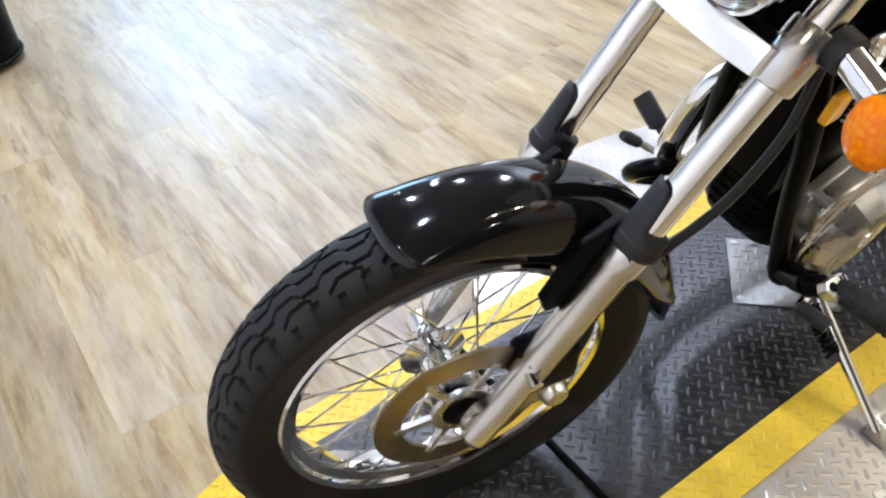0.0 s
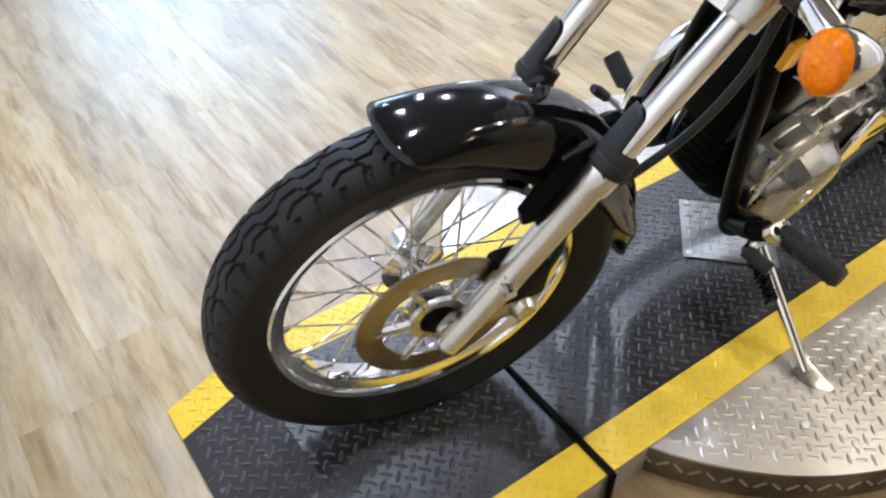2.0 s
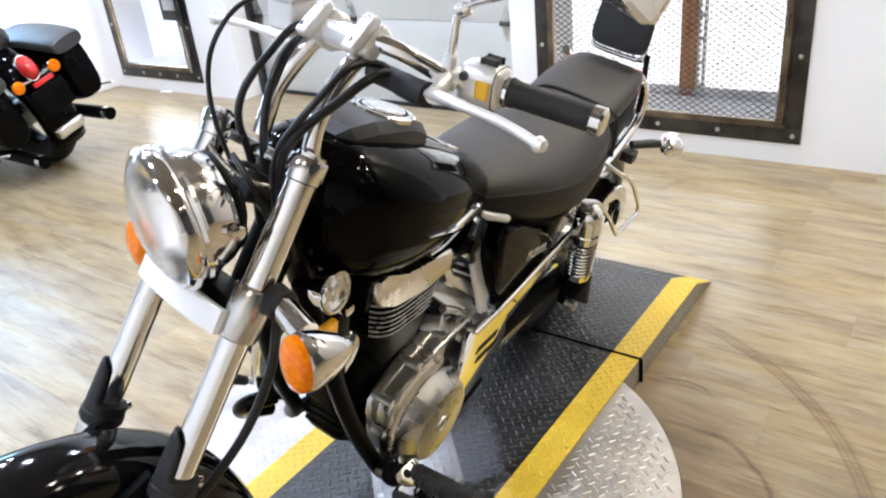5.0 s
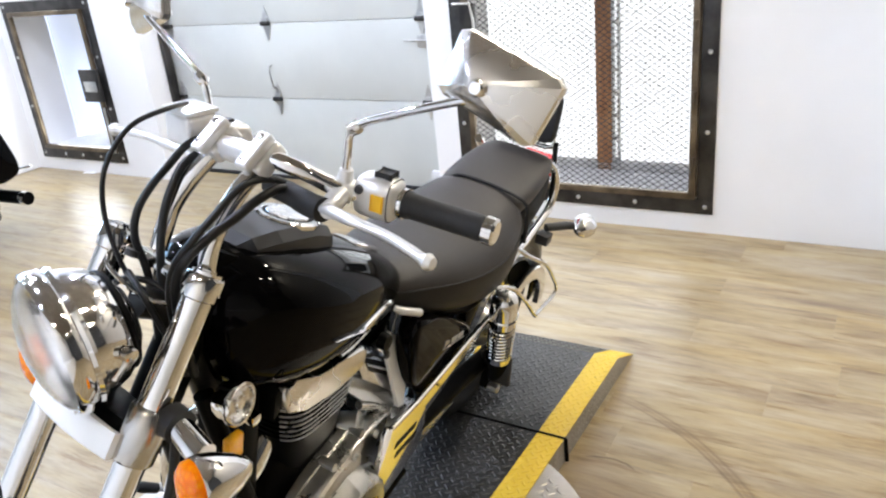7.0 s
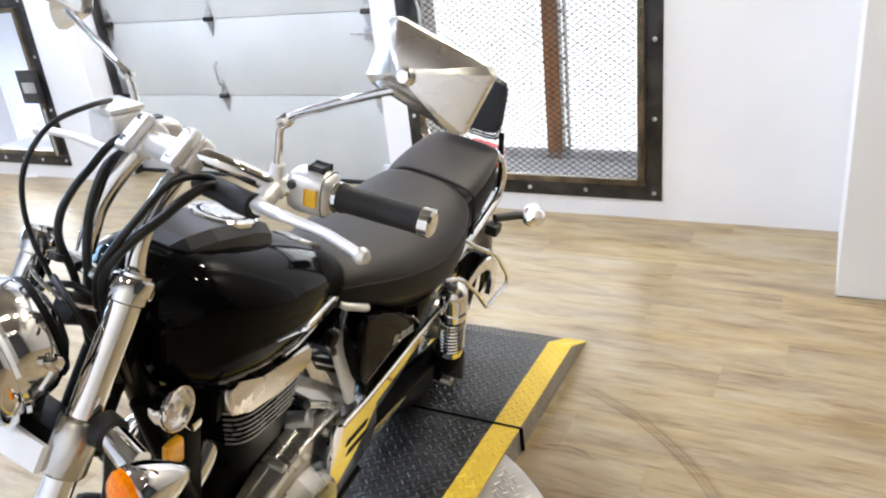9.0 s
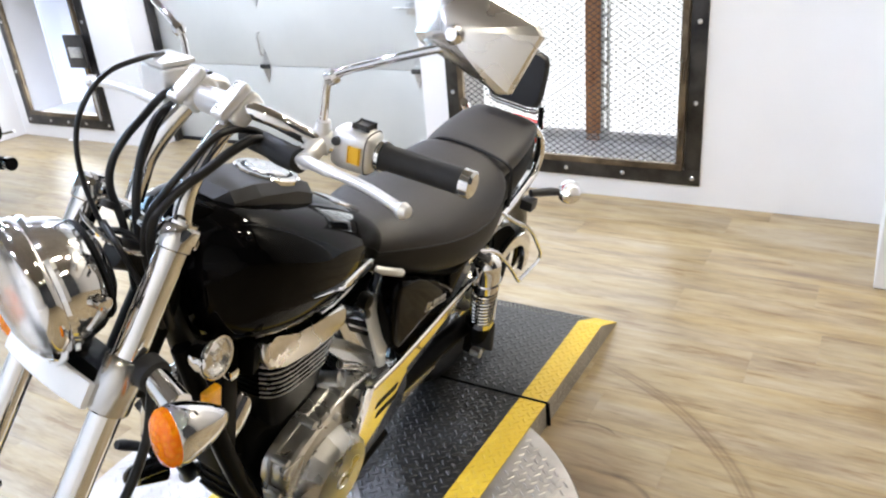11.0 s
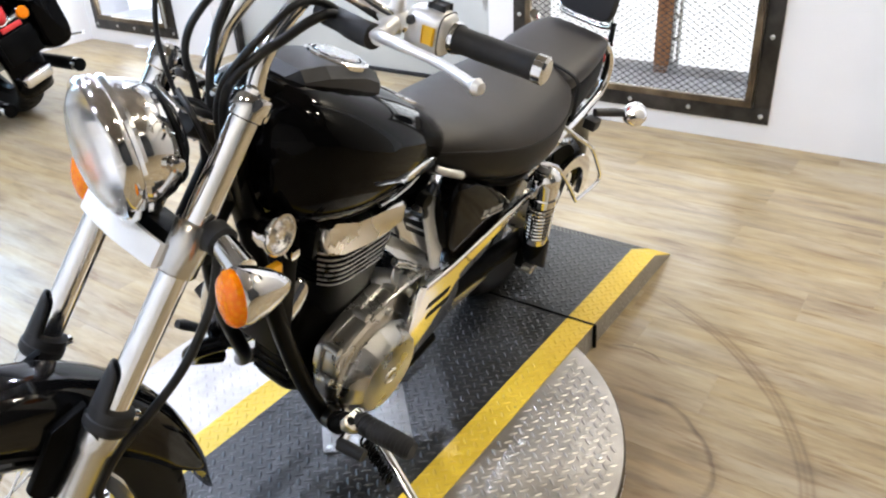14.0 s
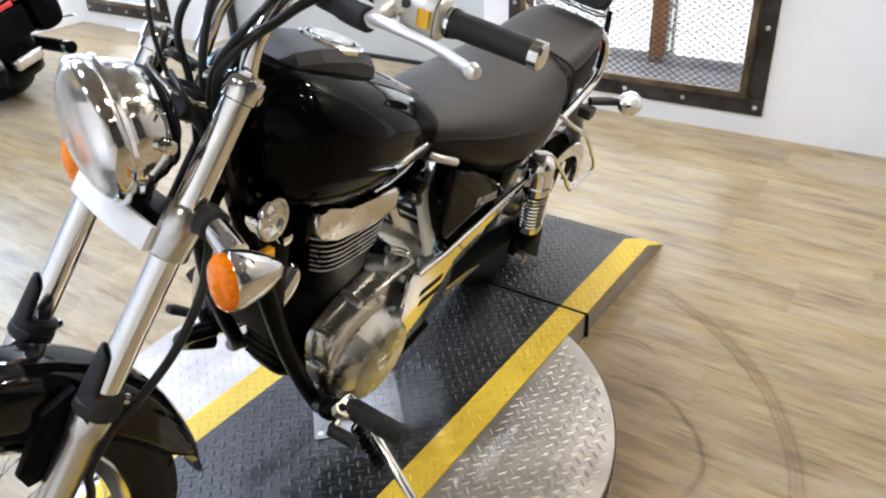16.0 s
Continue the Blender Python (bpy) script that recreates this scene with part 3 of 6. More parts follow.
win_a, gate_a = grille_window("window_1", "low window behind a rusty steel grille, bright outside", *WIN_A, True)
part("mullion", box((0.3, 0.195, 0.1), (0.338, 0.275, 1.3), 0.004), POST_WOOD, win_a, "orange-brown timber mullion")
bm = bmesh.new()
for k in range(9):
    add_box(bm, (0.3, 0.155, 0.15 + 0.115 * k), (0.325, 0.19, 0.165 + 0.115 * k))
for y in (0.153, 0.182):
    add_box(bm, (0.296, y, 0.1), (0.329, y + 0.01, 1.2), 0.001)
part("lattice_post", bm, ZINC, win_a, "grey steel lattice post")
part("bottom_rail", box((0.3, WIN_A[0] + 0.001, 0.102), (0.342, WIN_A[1] - 0.001, 0.142), 0.004), LEDGE, win_a, "weathered grey bottom rail")
part("window_pane", box((0.345, WIN_A[0] - 0.1, 0.036), (0.351, WIN_A[1] + 0.1, 1.25)), GLASS, win_a).visible_shadow = False
for z in (0.25, 0.55, 0.85):
    part("hinge", lathe([(-0.04, 0.011), (0.04, 0.011)], 12, origin=(-0.03, WIN_A[0] + 0.018, z), axis=(0, 0, 1)), STEEL_BROWN, gate_a)
bm = box((-0.05, 0.75, 0.86), (-0.031, 0.83, 1.0), 0.003)
part("latch_box", bm, STEEL_DARK, gate_a, "dark steel latch box")
part("latch_bolt", tube([(-0.06, 0.86, 1.0), (-0.06, 0.77, 1.0), (-0.06, 0.755, 0.93), (-0.06, 0.755, 0.83)], 0.007), ZINC, gate_a, "zinc slide bolt")
part("latch_bolt", tube([(-0.05, 0.87, 0.2), (-0.05, 0.72, 0.2)], 0.008), ZINC, gate_a, "zinc slide bolt")
bm = box((-0.05, 0.74, 0.16), (-0.031, 0.83, 0.24), 0.003)
part("latch_box", bm, STEEL_DARK, gate_a, "dark steel latch box")

win_b, gate_b = grille_window("window_2", "low window in a dark steel frame, pale light outside", *WIN_B, False)
part("mullion", box((0.28, 3.93, 0.1), (0.33, 3.99, 1.3), 0.004), LEDGE, win_b, "pale timber mullion")
part("window_pane", box((0.345, WIN_B[0] - 0.1, 0.1), (0.351, WIN_B[1] + 0.1, 1.25)), GLASS, win_b).visible_shadow = False
part("frosted_panel", box((0.36, 3.99, 0.15), (0.37, 4.7, 1.25)), SHADE_DAYLIGHT, win_b, "pale blue lit obscured pane")
lock = part("lock_box", box((-0.055, 3.615, 0.46), (-0.031, 3.8, 0.68), 0.004), STEEL_DARK, gate_b, "dark steel lock box")
part("lock_plate", box((-0.063, 3.64, 0.53), (-0.0555, 3.76, 0.6), 0.002), ZINC, lock, "grey lock plate")
part("latch_bolt", tube([(-0.045, 3.64, 0.1), (-0.045, 3.64, 0.42)], 0.008), ZINC, gate_b, "zinc drop bolt")

# daylight outside
structure("backdrop", box((0.95, -2.5, -0.6), (0.96, 6.5, 2.6)), DAYLIGHT, "bright overcast daylight outside the windows", "sky", ROOM)

# garage door
door = thing("garage_door", "grey-white sectional garage door, closed", "garage door", ROOM @ pose(RECESS, 0, 0), kind="structure")
SECTION, y0, y1 = 0.457, DOOR_Y[0] + 0.004, DOOR_Y[1] - 0.004
for k in range(5):
    z0 = FLOOR + 0.03 + 0.04 + SECTION * k
    if k == 0:
        z0 = FLOOR + 0.02
    z1 = FLOOR + 0.07 + SECTION * (k + 1)
    part("door_panel", box((-0.03, y0, z0 + 0.0015), (0.03, y1, min(z1, DOOR_HEAD) - 0.0015), 0.003), DOOR_PAINT, door)
part("bottom_seal", box((-0.045, y0, FLOOR + 0.0005), (0.03, y1, FLOOR + 0.019), 0.004), RUBBER, door, "black rubber bottom seal")
part("door_track", box((-0.1, y1 - 0.035, FLOOR), (-0.05, y1 - 0.001, DOOR_HEAD), 0.004), STEEL_DARK, door, "dark steel guide track")


def hinge_plate(y, z):
    out = [(y, z + 0.1), (y + 0.028, z + 0.02), (y + 0.028, z - 0.02), (y, z - 0.1), (y - 0.028, z - 0.02), (y - 0.028, z + 0.02)]
    bm = bmesh.new()
    a, b = [bm.verts.new((-0.0315, p, q)) for p, q in out], [bm.verts.new((-0.036, p, q)) for p, q in out]
    bm.faces.new(a), bm.faces.new(b)
    for k in range(6):
        bm.faces.new((a[k], a[(k + 1) % 6], b[(k + 1) % 6], b[k]))
    h = part("hinge", bm, ZINC, door, "zinc leaf hinge", smooth=False)
    part("hinge_knuckle", lathe([(-0.03, 0.014), (0.03, 0.014)], 12, origin=(-0.048, y, z), axis=(0, 1, 0)), STEEL_DARK, h)
    part("hinge_bracket", box((-0.05, y - 0.02, z - 0.006), (-0.036, y + 0.02, z + 0.03), 0.003), ZINC, h)


for z in (FLOOR + 0.07 + SECTION, FLOOR + 0.07 + 2 * SECTION, FLOOR + 0.07 + 3 * SECTION):
    for y in (y0 + 0.15, 2.305, y1 - 0.06):
        hinge_plate(y, z)
part("pull_handle", tube(spline([(-0.032, 2.325, 0.655), (-0.06, 2.325, 0.64), (-0.062, 2.32, 0.58), (-0.06, 2.315, 0.53), (-0.032, 2.315, 0.515)], 5), 0.006), ZINC, door, "bent steel pull handle")
lockp = part("slide_lock", box((-0.05, y0 + 0.11, 0.755), (-0.031, y0 + 0.18, 0.82), 0.003), ZINC, door, "zinc slide lock")
part("lock_bar", tube([(-0.055, y0 + 0.1, 0.79), (-0.055, y0 + 0.26, 0.79)], 0.006), ZINC, lockp)
part("door_shoe", box((-0.06, y0 + 0.09, FLOOR + 0.02), (-0.032, y0 + 0.17, FLOOR + 0.13), 0.004), LEDGE, door, "grey bottom corner bracket")
litter = tagged(mesh_object("paper_scrap", loft([[(3.2, 4.06, FLOOR + 0.001), (3.215, 4.07, FLOOR + 0.01), (3.235, 4.072, FLOOR + 0.002)], [(3.212, 4.015, FLOOR + 0.003), (3.225, 4.01, FLOOR + 0.016), (3.25, 4.02, FLOOR + 0.002)], [(3.22, 3.96, FLOOR + 0.001), (3.24, 3.962, FLOOR + 0.007), (3.262, 3.97, FLOOR + 0.001)]]), WALL_PAINT), "crumpled white paper scrap on the floor", "litter")

# ---- turntable and drive-on ramp ----
DISC_C, DISC_R, DECK = (0.868, -0.05), 0.642, 0.0
disc = thing("turntable", "round bare aluminium tread-plate turntable, scuffed", "turntable", pose(*DISC_C, 0))
part("top_plate", lathe([(FLOOR + 0.03, DISC_R - 0.001), (-0.0065, DISC_R), (-0.004, DISC_R - 0.002), (-0.004, 0)], 120, axis=(0, 0, 1), cap=False), DULL_BARE, disc, "bare aluminium tread plate", angle=30)
part("skirt", lathe([(FLOOR + 0.001, DISC_R + 0.001), (-0.012, DISC_R + 0.003), (-0.008, DISC_R + 0.001)], 120, axis=(0, 0, 1), cap=False), STEEL_BROWN, disc, "dull bent tread-plate skirt")
RY0, RY1, STRIPE = -0.37, 0.25, 0.08
side = lambda x, y: (x * x + y * y < (DISC_R - 0.02) ** 2) and not (RY0 - DISC_C[1] - 0.015 < y < RY1 - DISC_C[1] + 0.015)  # noqa: E731
lugs = part("tread_relief", tread_lugs(bmesh.new(), side, lambda x: -0.0041, -0.65, 0.65, -0.65, 0.65, turn=52), LUG_BARE, disc, "raised lugs of the tread plate", smooth=False)
tagged(lugs, kind="stuff")
bm = bmesh.new()
for k in range(75):
    a = radians(180 + k * 2.5)
    m = pose(math.cos(a) * (DISC_R + 0.003), math.sin(a) * (DISC_R + 0.003), -0.035, 0, 0, math.degrees(a)) @ pose(0, 0, 0, 45 if k % 2 else -45, 0, 0)
    add_box(bm, (-0.0005, -0.012, -0.0025), (0.0012, 0.012, 0.0025), 0, 1, m)
tagged(part("skirt_relief", bm, PLATE_BARE, disc, "bright lugs round the skirt", smooth=False), kind="stuff")
for k in range(8):
    a = radians(20 + 45 * k)
    part("screw", lathe([(-0.004, 0.009), (-0.0025, 0.009), (-0.0015, 0.005), (-0.0025, 0.0)], 12, origin=(math.cos(a) * 0.585, math.sin(a) * 0.585, 0), axis=(0, 0, 1), cap=False), ZINC, disc, "countersunk screw")
for px, py in ((0.40, -0.42), (0.58, -0.5), (0.72, -0.4), (1.02, -0.43)):
    part("screw", lathe([(-0.004, 0.009), (-0.0025, 0.009), (-0.0015, 0.005), (-0.0025, 0.0)], 12, origin=(px - DISC_C[0], py - DISC_C[1], 0), axis=(0, 0, 1), cap=False), ZINC, disc, "countersunk screw")

ramp = thing("drive_on_ramp", "black tread-plate drive-on ramp with yellow painted edges", "ramp")
FOLD_F, END_F, GAP_F, GAP_R, FOLD_R, END_R = -0.2, -0.36, 0.213, 1.535, 2.0, 2.155


def ramp_height(x):
    if x < FOLD_F:
        return DECK + (x - FOLD_F) / (END_F - FOLD_F) * (FLOOR + 0.006)
    if x > FOLD_R:
        return DECK + (x - FOLD_R) / (END_R - FOLD_R) * (FLOOR + 0.006)
    return DECK


def deck_strip(x_list, y0, y1, base):
    rings = [[(x, y0, ramp_height(x)), (x, y1, ramp_height(x)), (x, y1, min(base, ramp_height(x) - 0.003)), (x, y0, min(base, ramp_height(x) - 0.003))] for x in x_list]
    return loft(rings)


for name, xs in (("front_section", (END_F, FOLD_F, GAP_F - 0.005)), ("middle_section", (GAP_F + 0.005, GAP_R - 0.004)), ("rear_section", (GAP_R + 0.004, FOLD_R, END_R))):
    sec = part(name, deck_strip(xs, RY0 + STRIPE, RY1 - STRIPE, -0.0025), PLATE_BLACK, ramp, "worn black tread plate", smooth=False)
    for a, b in ((RY0, RY0 + STRIPE), (RY1 - STRIPE, RY1)):
        part("edge_stripe", deck_strip(xs, a, b, -0.0025), PLATE_YELLOW, sec, "yellow painted edge", smooth=False)
        bm = tread_lugs(bmesh.new(), lambda x, y: True, ramp_height, xs[0] + 0.012, xs[-1] - 0.012, a + 0.006, b - 0.006, 45)
        tagged(part("tread_relief", bm, LUG_YELLOW, sec, "raised yellow lugs", smooth=False), kind="stuff")
    bm = tread_lugs(bmesh.new(), lambda x, y: True, ramp_height, xs[0] + 0.012, xs[-1] - 0.012, RY0 + STRIPE + 0.004, RY1 - STRIPE - 0.004, 45)
    tagged(part("tread_relief", bm, LUG_BLACK, sec, "raised black lugs", smooth=False), kind="stuff")
    if name != "middle_section":
        for y in (RY0, RY1 - 0.004):
            rings = [[(x, y, ramp_height(x) - 0.003), (x, y + 0.004, ramp_height(x) - 0.003), (x, y + 0.004, FLOOR + 0.0005), (x, y, FLOOR + 0.0005)] for x in xs]
            part("side_skirt", loft(rings), SKIRT_STEEL, sec, "dull aluminium side", smooth=False)
        x = GAP_F - 0.009 if name == "front_section" else GAP_R + 0.005
        part("end_web", box((x, RY0 + 0.005, FLOOR + 0.0005), (x + 0.004, RY1 - 0.005, -0.003)), STEEL_DARK, sec)
    else:
        for xa, xb in ((GAP_F + 0.005, 0.31), (1.43, GAP_R - 0.004)):
            for y in (RY0, RY1 - 0.004):
                part("side_skirt", box((xa, y, FLOOR + 0.0005), (xb, y + 0.004, -0.003)), SKIRT_STEEL, sec, "dull aluminium side")
    for y in (RY0 - 0.0012, RY1 + 0.0002):
        bm = bmesh.new()
        lo, hi = (xs[0], min(xs[-1], FOLD_R)) if name != "front_section" else (FOLD_F, xs[-1])
        for k in range(int((hi - lo) / 0.022)):
            x = lo + 0.012 + 0.022 * k
            if name == "middle_section" and 0.3 < x < 1.44:
                continue
            for z in (-0.012, -0.03, -0.048):
                add_box(bm, (-0.0095, 0, -0.0024), (0.0095, 0.0016, 0.0024), 0, 1, pose(x, y, z - 0.01 * (k % 2), 0, 45 if (k + int(z * 100)) % 2 else -45, 0))
        if len(bm.verts):
            tagged(part("skirt_relief", bm, PLATE_BARE, sec, "bright lugs on the side", smooth=False), kind="stuff")
        else:
            bm.free()
part("hinge_rod", tube([(GAP_F, RY0 - 0.004, 0.001), (GAP_F, -0.05, 0.0015), (GAP_F, RY1 + 0.002, 0.001)], 0.0075), SATIN_BLACK, ramp, "black round hinge rod")
part("hinge_rod", tube([(GAP_F, RY0 - 0.006, 0.001), (GAP_F, RY0 - 0.008, FLOOR + 0.004)], 0.007), SATIN_BLACK, ramp, "black rod end")
part("hinge_rod", tube([(GAP_R, RY0 - 0.004, -0.002), (GAP_R, RY1, -0.002)], 0.0055), SATIN_BLACK, ramp, "black hinge rod")
part("hinge_rod", tube([(GAP_R, RY0 - 0.004, -0.001), (GAP_R, RY0 - 0.006, FLOOR + 0.003)], 0.0055), SATIN_BLACK, ramp, "black rod end")

patch = thing("cover_plate", "square bare aluminium tread-plate cover screwed to the ramp", "plate", pose(0.889, -0.064, 0.0, 0, 0, 44.5))
part("plate", box((-0.105, -0.105, 0.0016), (0.105, 0.105, 0.0046), 0.001), COVER_STEEL, patch)
tagged(part("tread_relief", tread_lugs(bmesh.new(), lambda x, y: True, lambda x: 0.0045, -0.1, 0.1, -0.1, 0.1, 0), COVER_STEEL, patch, "raised lugs", smooth=False), kind="stuff")
for px in (-0.09, 0.09):
    for py in (-0.09, 0.09):
        part("screw", lathe([(0.0045, 0.008), (0.007, 0.007), (0.008, 0.0)], 12, origin=(px, py, 0), axis=(0, 0, 1), cap=False), ZINC, patch, "domed screw head")

# ---- the motorcycle on the ramp ----
# Built upright with the front axle near x = 0, the rear at x = 1.56 and its left at -y; it leans on its side stand.
bike = thing("motorcycle", "black and chrome cruiser motorcycle leaning on its side stand", "motorcycle", pose(0, 0, 0, 0, 0, 1.08) @ pose(0, 0, 0, 15.84, 0, 0))
RAKE = radians(34)
PIVOT, HEAD_AXIS = Vector((-0.141, 0, 0)), Vector((math.sin(RAKE), 0, math.cos(RAKE)))
STEER = Matrix.Translation(PIVOT) @ Matrix.Rotation(-0.2163, 4, HEAD_AXIS) @ Matrix.Translation(-PIVOT)
FY, FY_FAR = 0.0925, 0.109


def fork_x(z):
    return -0.167 + 0.63 * z


def on_fork(y, z, ahead=0.0):
    """A point on a fork leg; ahead: shifted square to the leg, towards the front."""
    return Vector((fork_x(z) - 0.846 * ahead, y, z + 0.533 * ahead))


FDIR = Vector((0.533, 0, 0.846))


def fork_part(name, bm, material, label="", **kw):
    return part(name, bm, material, bike, label, STEER, **kw)


# front wheel
WC = Vector((0.015, 0, 0.338))
WHEEL = STEER @ Matrix.Translation(WC) @ pose(0, 0, 0, 0, 0, -2.5)


def rim_profile(r):
    return [(-0.031, r + 0.008), (-0.034, r + 0.004), (-0.031, r - 0.004), (-0.024, r - 0.006), (-0.018, r - 0.019), (0, r - 0.023), (0.018, r - 0.019), (0.024, r - 0.006), (0.031, r - 0.004), (0.034, r + 0.004), (0.031, r + 0.008), (0.02, r + 0.002), (0, r - 0.012), (-0.02, r + 0.002), (-0.031, r + 0.008)]


def tyre_bm(r_out, r_in, half, seg, pattern):
    """A tyre turned about y with grooves cut into its tread."""
    prof, n = [], 96
    for k in range(n + 1):
        a = -math.pi / 2 * 1.25 + math.pi * 1.25 * k / n
        mid = (r_out + r_in) / 2 + 0.012
        prof.append((half * math.sin(a) * (1 if abs(a) < math.pi / 2 else 1), mid + (r_out - mid) * math.cos(a)))
    prof = [(-0.028, r_in)] + prof + [(0.028, r_in)]
    rings = []
    for s in range(seg):
        t = 2 * math.pi * s / seg
        ring = []
        for y, r in prof:
            v = y / half
            if r > (r_out + r_in) / 2 and abs(v) < 0.96:
                r -= 0.006 * pattern(t / (2 * math.pi), v)
            ring.append((r * math.cos(t), y, r * math.sin(t)))
        rings.append(ring)
    rings.append(rings[0])
    bm = loft(rings, cap=False, closed_ring=False)
    bmesh.ops.remove_doubles(bm, verts=bm.verts[:], dist=1e-6)
    return bm


def zigzag_tread(u, v):
    """1 in the grooves: two offset zigzag lines, broken hooks beside them and slanted shoulder cuts."""
    def step(p):
        p %= 1.0
        return 0.0 if p < 0.32 else (p - 0.32) / 0.16 if p < 0.48 else 1.0 if p < 0.82 else (1.0 - p) / 0.18
    p, q = (u * 30) % 1.0, (u * 30 + 0.5) % 1.0
    r = p if v < 0 else q
    a = abs(v + 0.3 - 0.2 * step(p)) < 0.032 or abs(v - 0.3 + 0.2 * step(q)) < 0.032
    b = abs(abs(v) - 0.58 + 0.16 * step(r + 0.2)) < 0.034 and 0.18 < r < 0.86
    c = 0.56 < abs(v) < 0.93 and abs(r - 0.16 - 0.25 * (abs(v) - 0.56)) < 0.07
    d = 0.72 < abs(v) < 0.93 and abs(r - 0.66 - 0.25 * (abs(v) - 0.56)) < 0.06
    return 1.0 if a or b or c or d else 0.0


rim = part("front_wheel", lathe(rim_profile(0.243), 96, cap=False), CHROME, bike, "spoked front wheel with a chrome rim", WHEEL)
part("tyre", tyre_bm(0.334, 0.245, 0.05, 720, zigzag_tread), TYRE, rim, "worn black road tyre")
hub = part("hub", lathe([(-0.05, 0.012), (-0.05, 0.034), (-0.042, 0.048), (-0.038, 0.048), (-0.03, 0.026), (0.03, 0.026), (0.038, 0.052), (0.042, 0.052), (0.055, 0.03), (0.075, 0.022), (0.075, 0.0)], 36, cap=False), CHROME, rim)
disc_bm = bmesh.new()
for y0_, y1_ in ((-0.066, -0.061),):
    add_lathe(disc_bm, [(y0_, 0.09), (y0_, 0.13), (y1_, 0.13), (y1_, 0.09), (y0_, 0.09)], 64, cap=False)
brake = part("brake_disc", disc_bm, DISC_STEEL, rim, "bronze-tinted steel brake disc")
bm = bmesh.new()
for k in range(6):
    m = Matrix.Rotation(2 * math.pi * k / 6, 4, "Y")
    add_box(bm, (0.04, -0.067, -0.0055), (0.096, -0.062, 0.0055), 0.002, 1, m)
    add_lathe(bm, [(-0.0685, 0.006), (-0.06, 0.006)], 10, origin=m @ Vector((0.096, 0, 0)))
add_lathe(bm, [(-0.0685, 0.03), (-0.0685, 0.045), (-0.06, 0.045)], 30)
part("disc_carrier", bm, ALLOY, rim, "polished disc carrier")
part("axle_boss", lathe([(-0.08, 0.0), (-0.08, 0.018), (-0.069, 0.03), (-0.05, 0.03)], 24), SATIN_BLACK, rim)


def spoke_bm(side, lead):
    a = radians(38) * lead
    p0 = Vector((0.046 * math.cos(a), side * 0.04, 0.046 * math.sin(a)))
    p1 = Vector((0.222, side * 0.008, 0))
    bm = tube([p0, p0.lerp(p1, 0.9), p1], [0.0017, 0.0017, 0.0017], 6)
    add_tube(bm, [p0.lerp(p1, 0.93), p1 + (p1 - p0) * 0.03], 0.0032, 6)
    return bm


for side_y in (-1, 1):
    for lead in (-1, 1):
        first = None
        for k in range(9):
            m = Matrix.Rotation(2 * math.pi * (k + 0.25 * (lead + 1) + 0.125 * (side_y + 1)) / 9, 4, "Y")
            if first is None:
                first = part("spoke", spoke_bm(side_y, lead), CHROME, rim, m=m)
            else:
                ob = new("spoke", first.data)
                ob.parent, ob.matrix_basis = rim, m
part("balance_weight", box((-0.235, -0.012, -0.03), (-0.222, 0.012, 0.03), 0.003, m=Matrix.Rotation(radians(-62), 4, "Y")), ALLOY, rim)

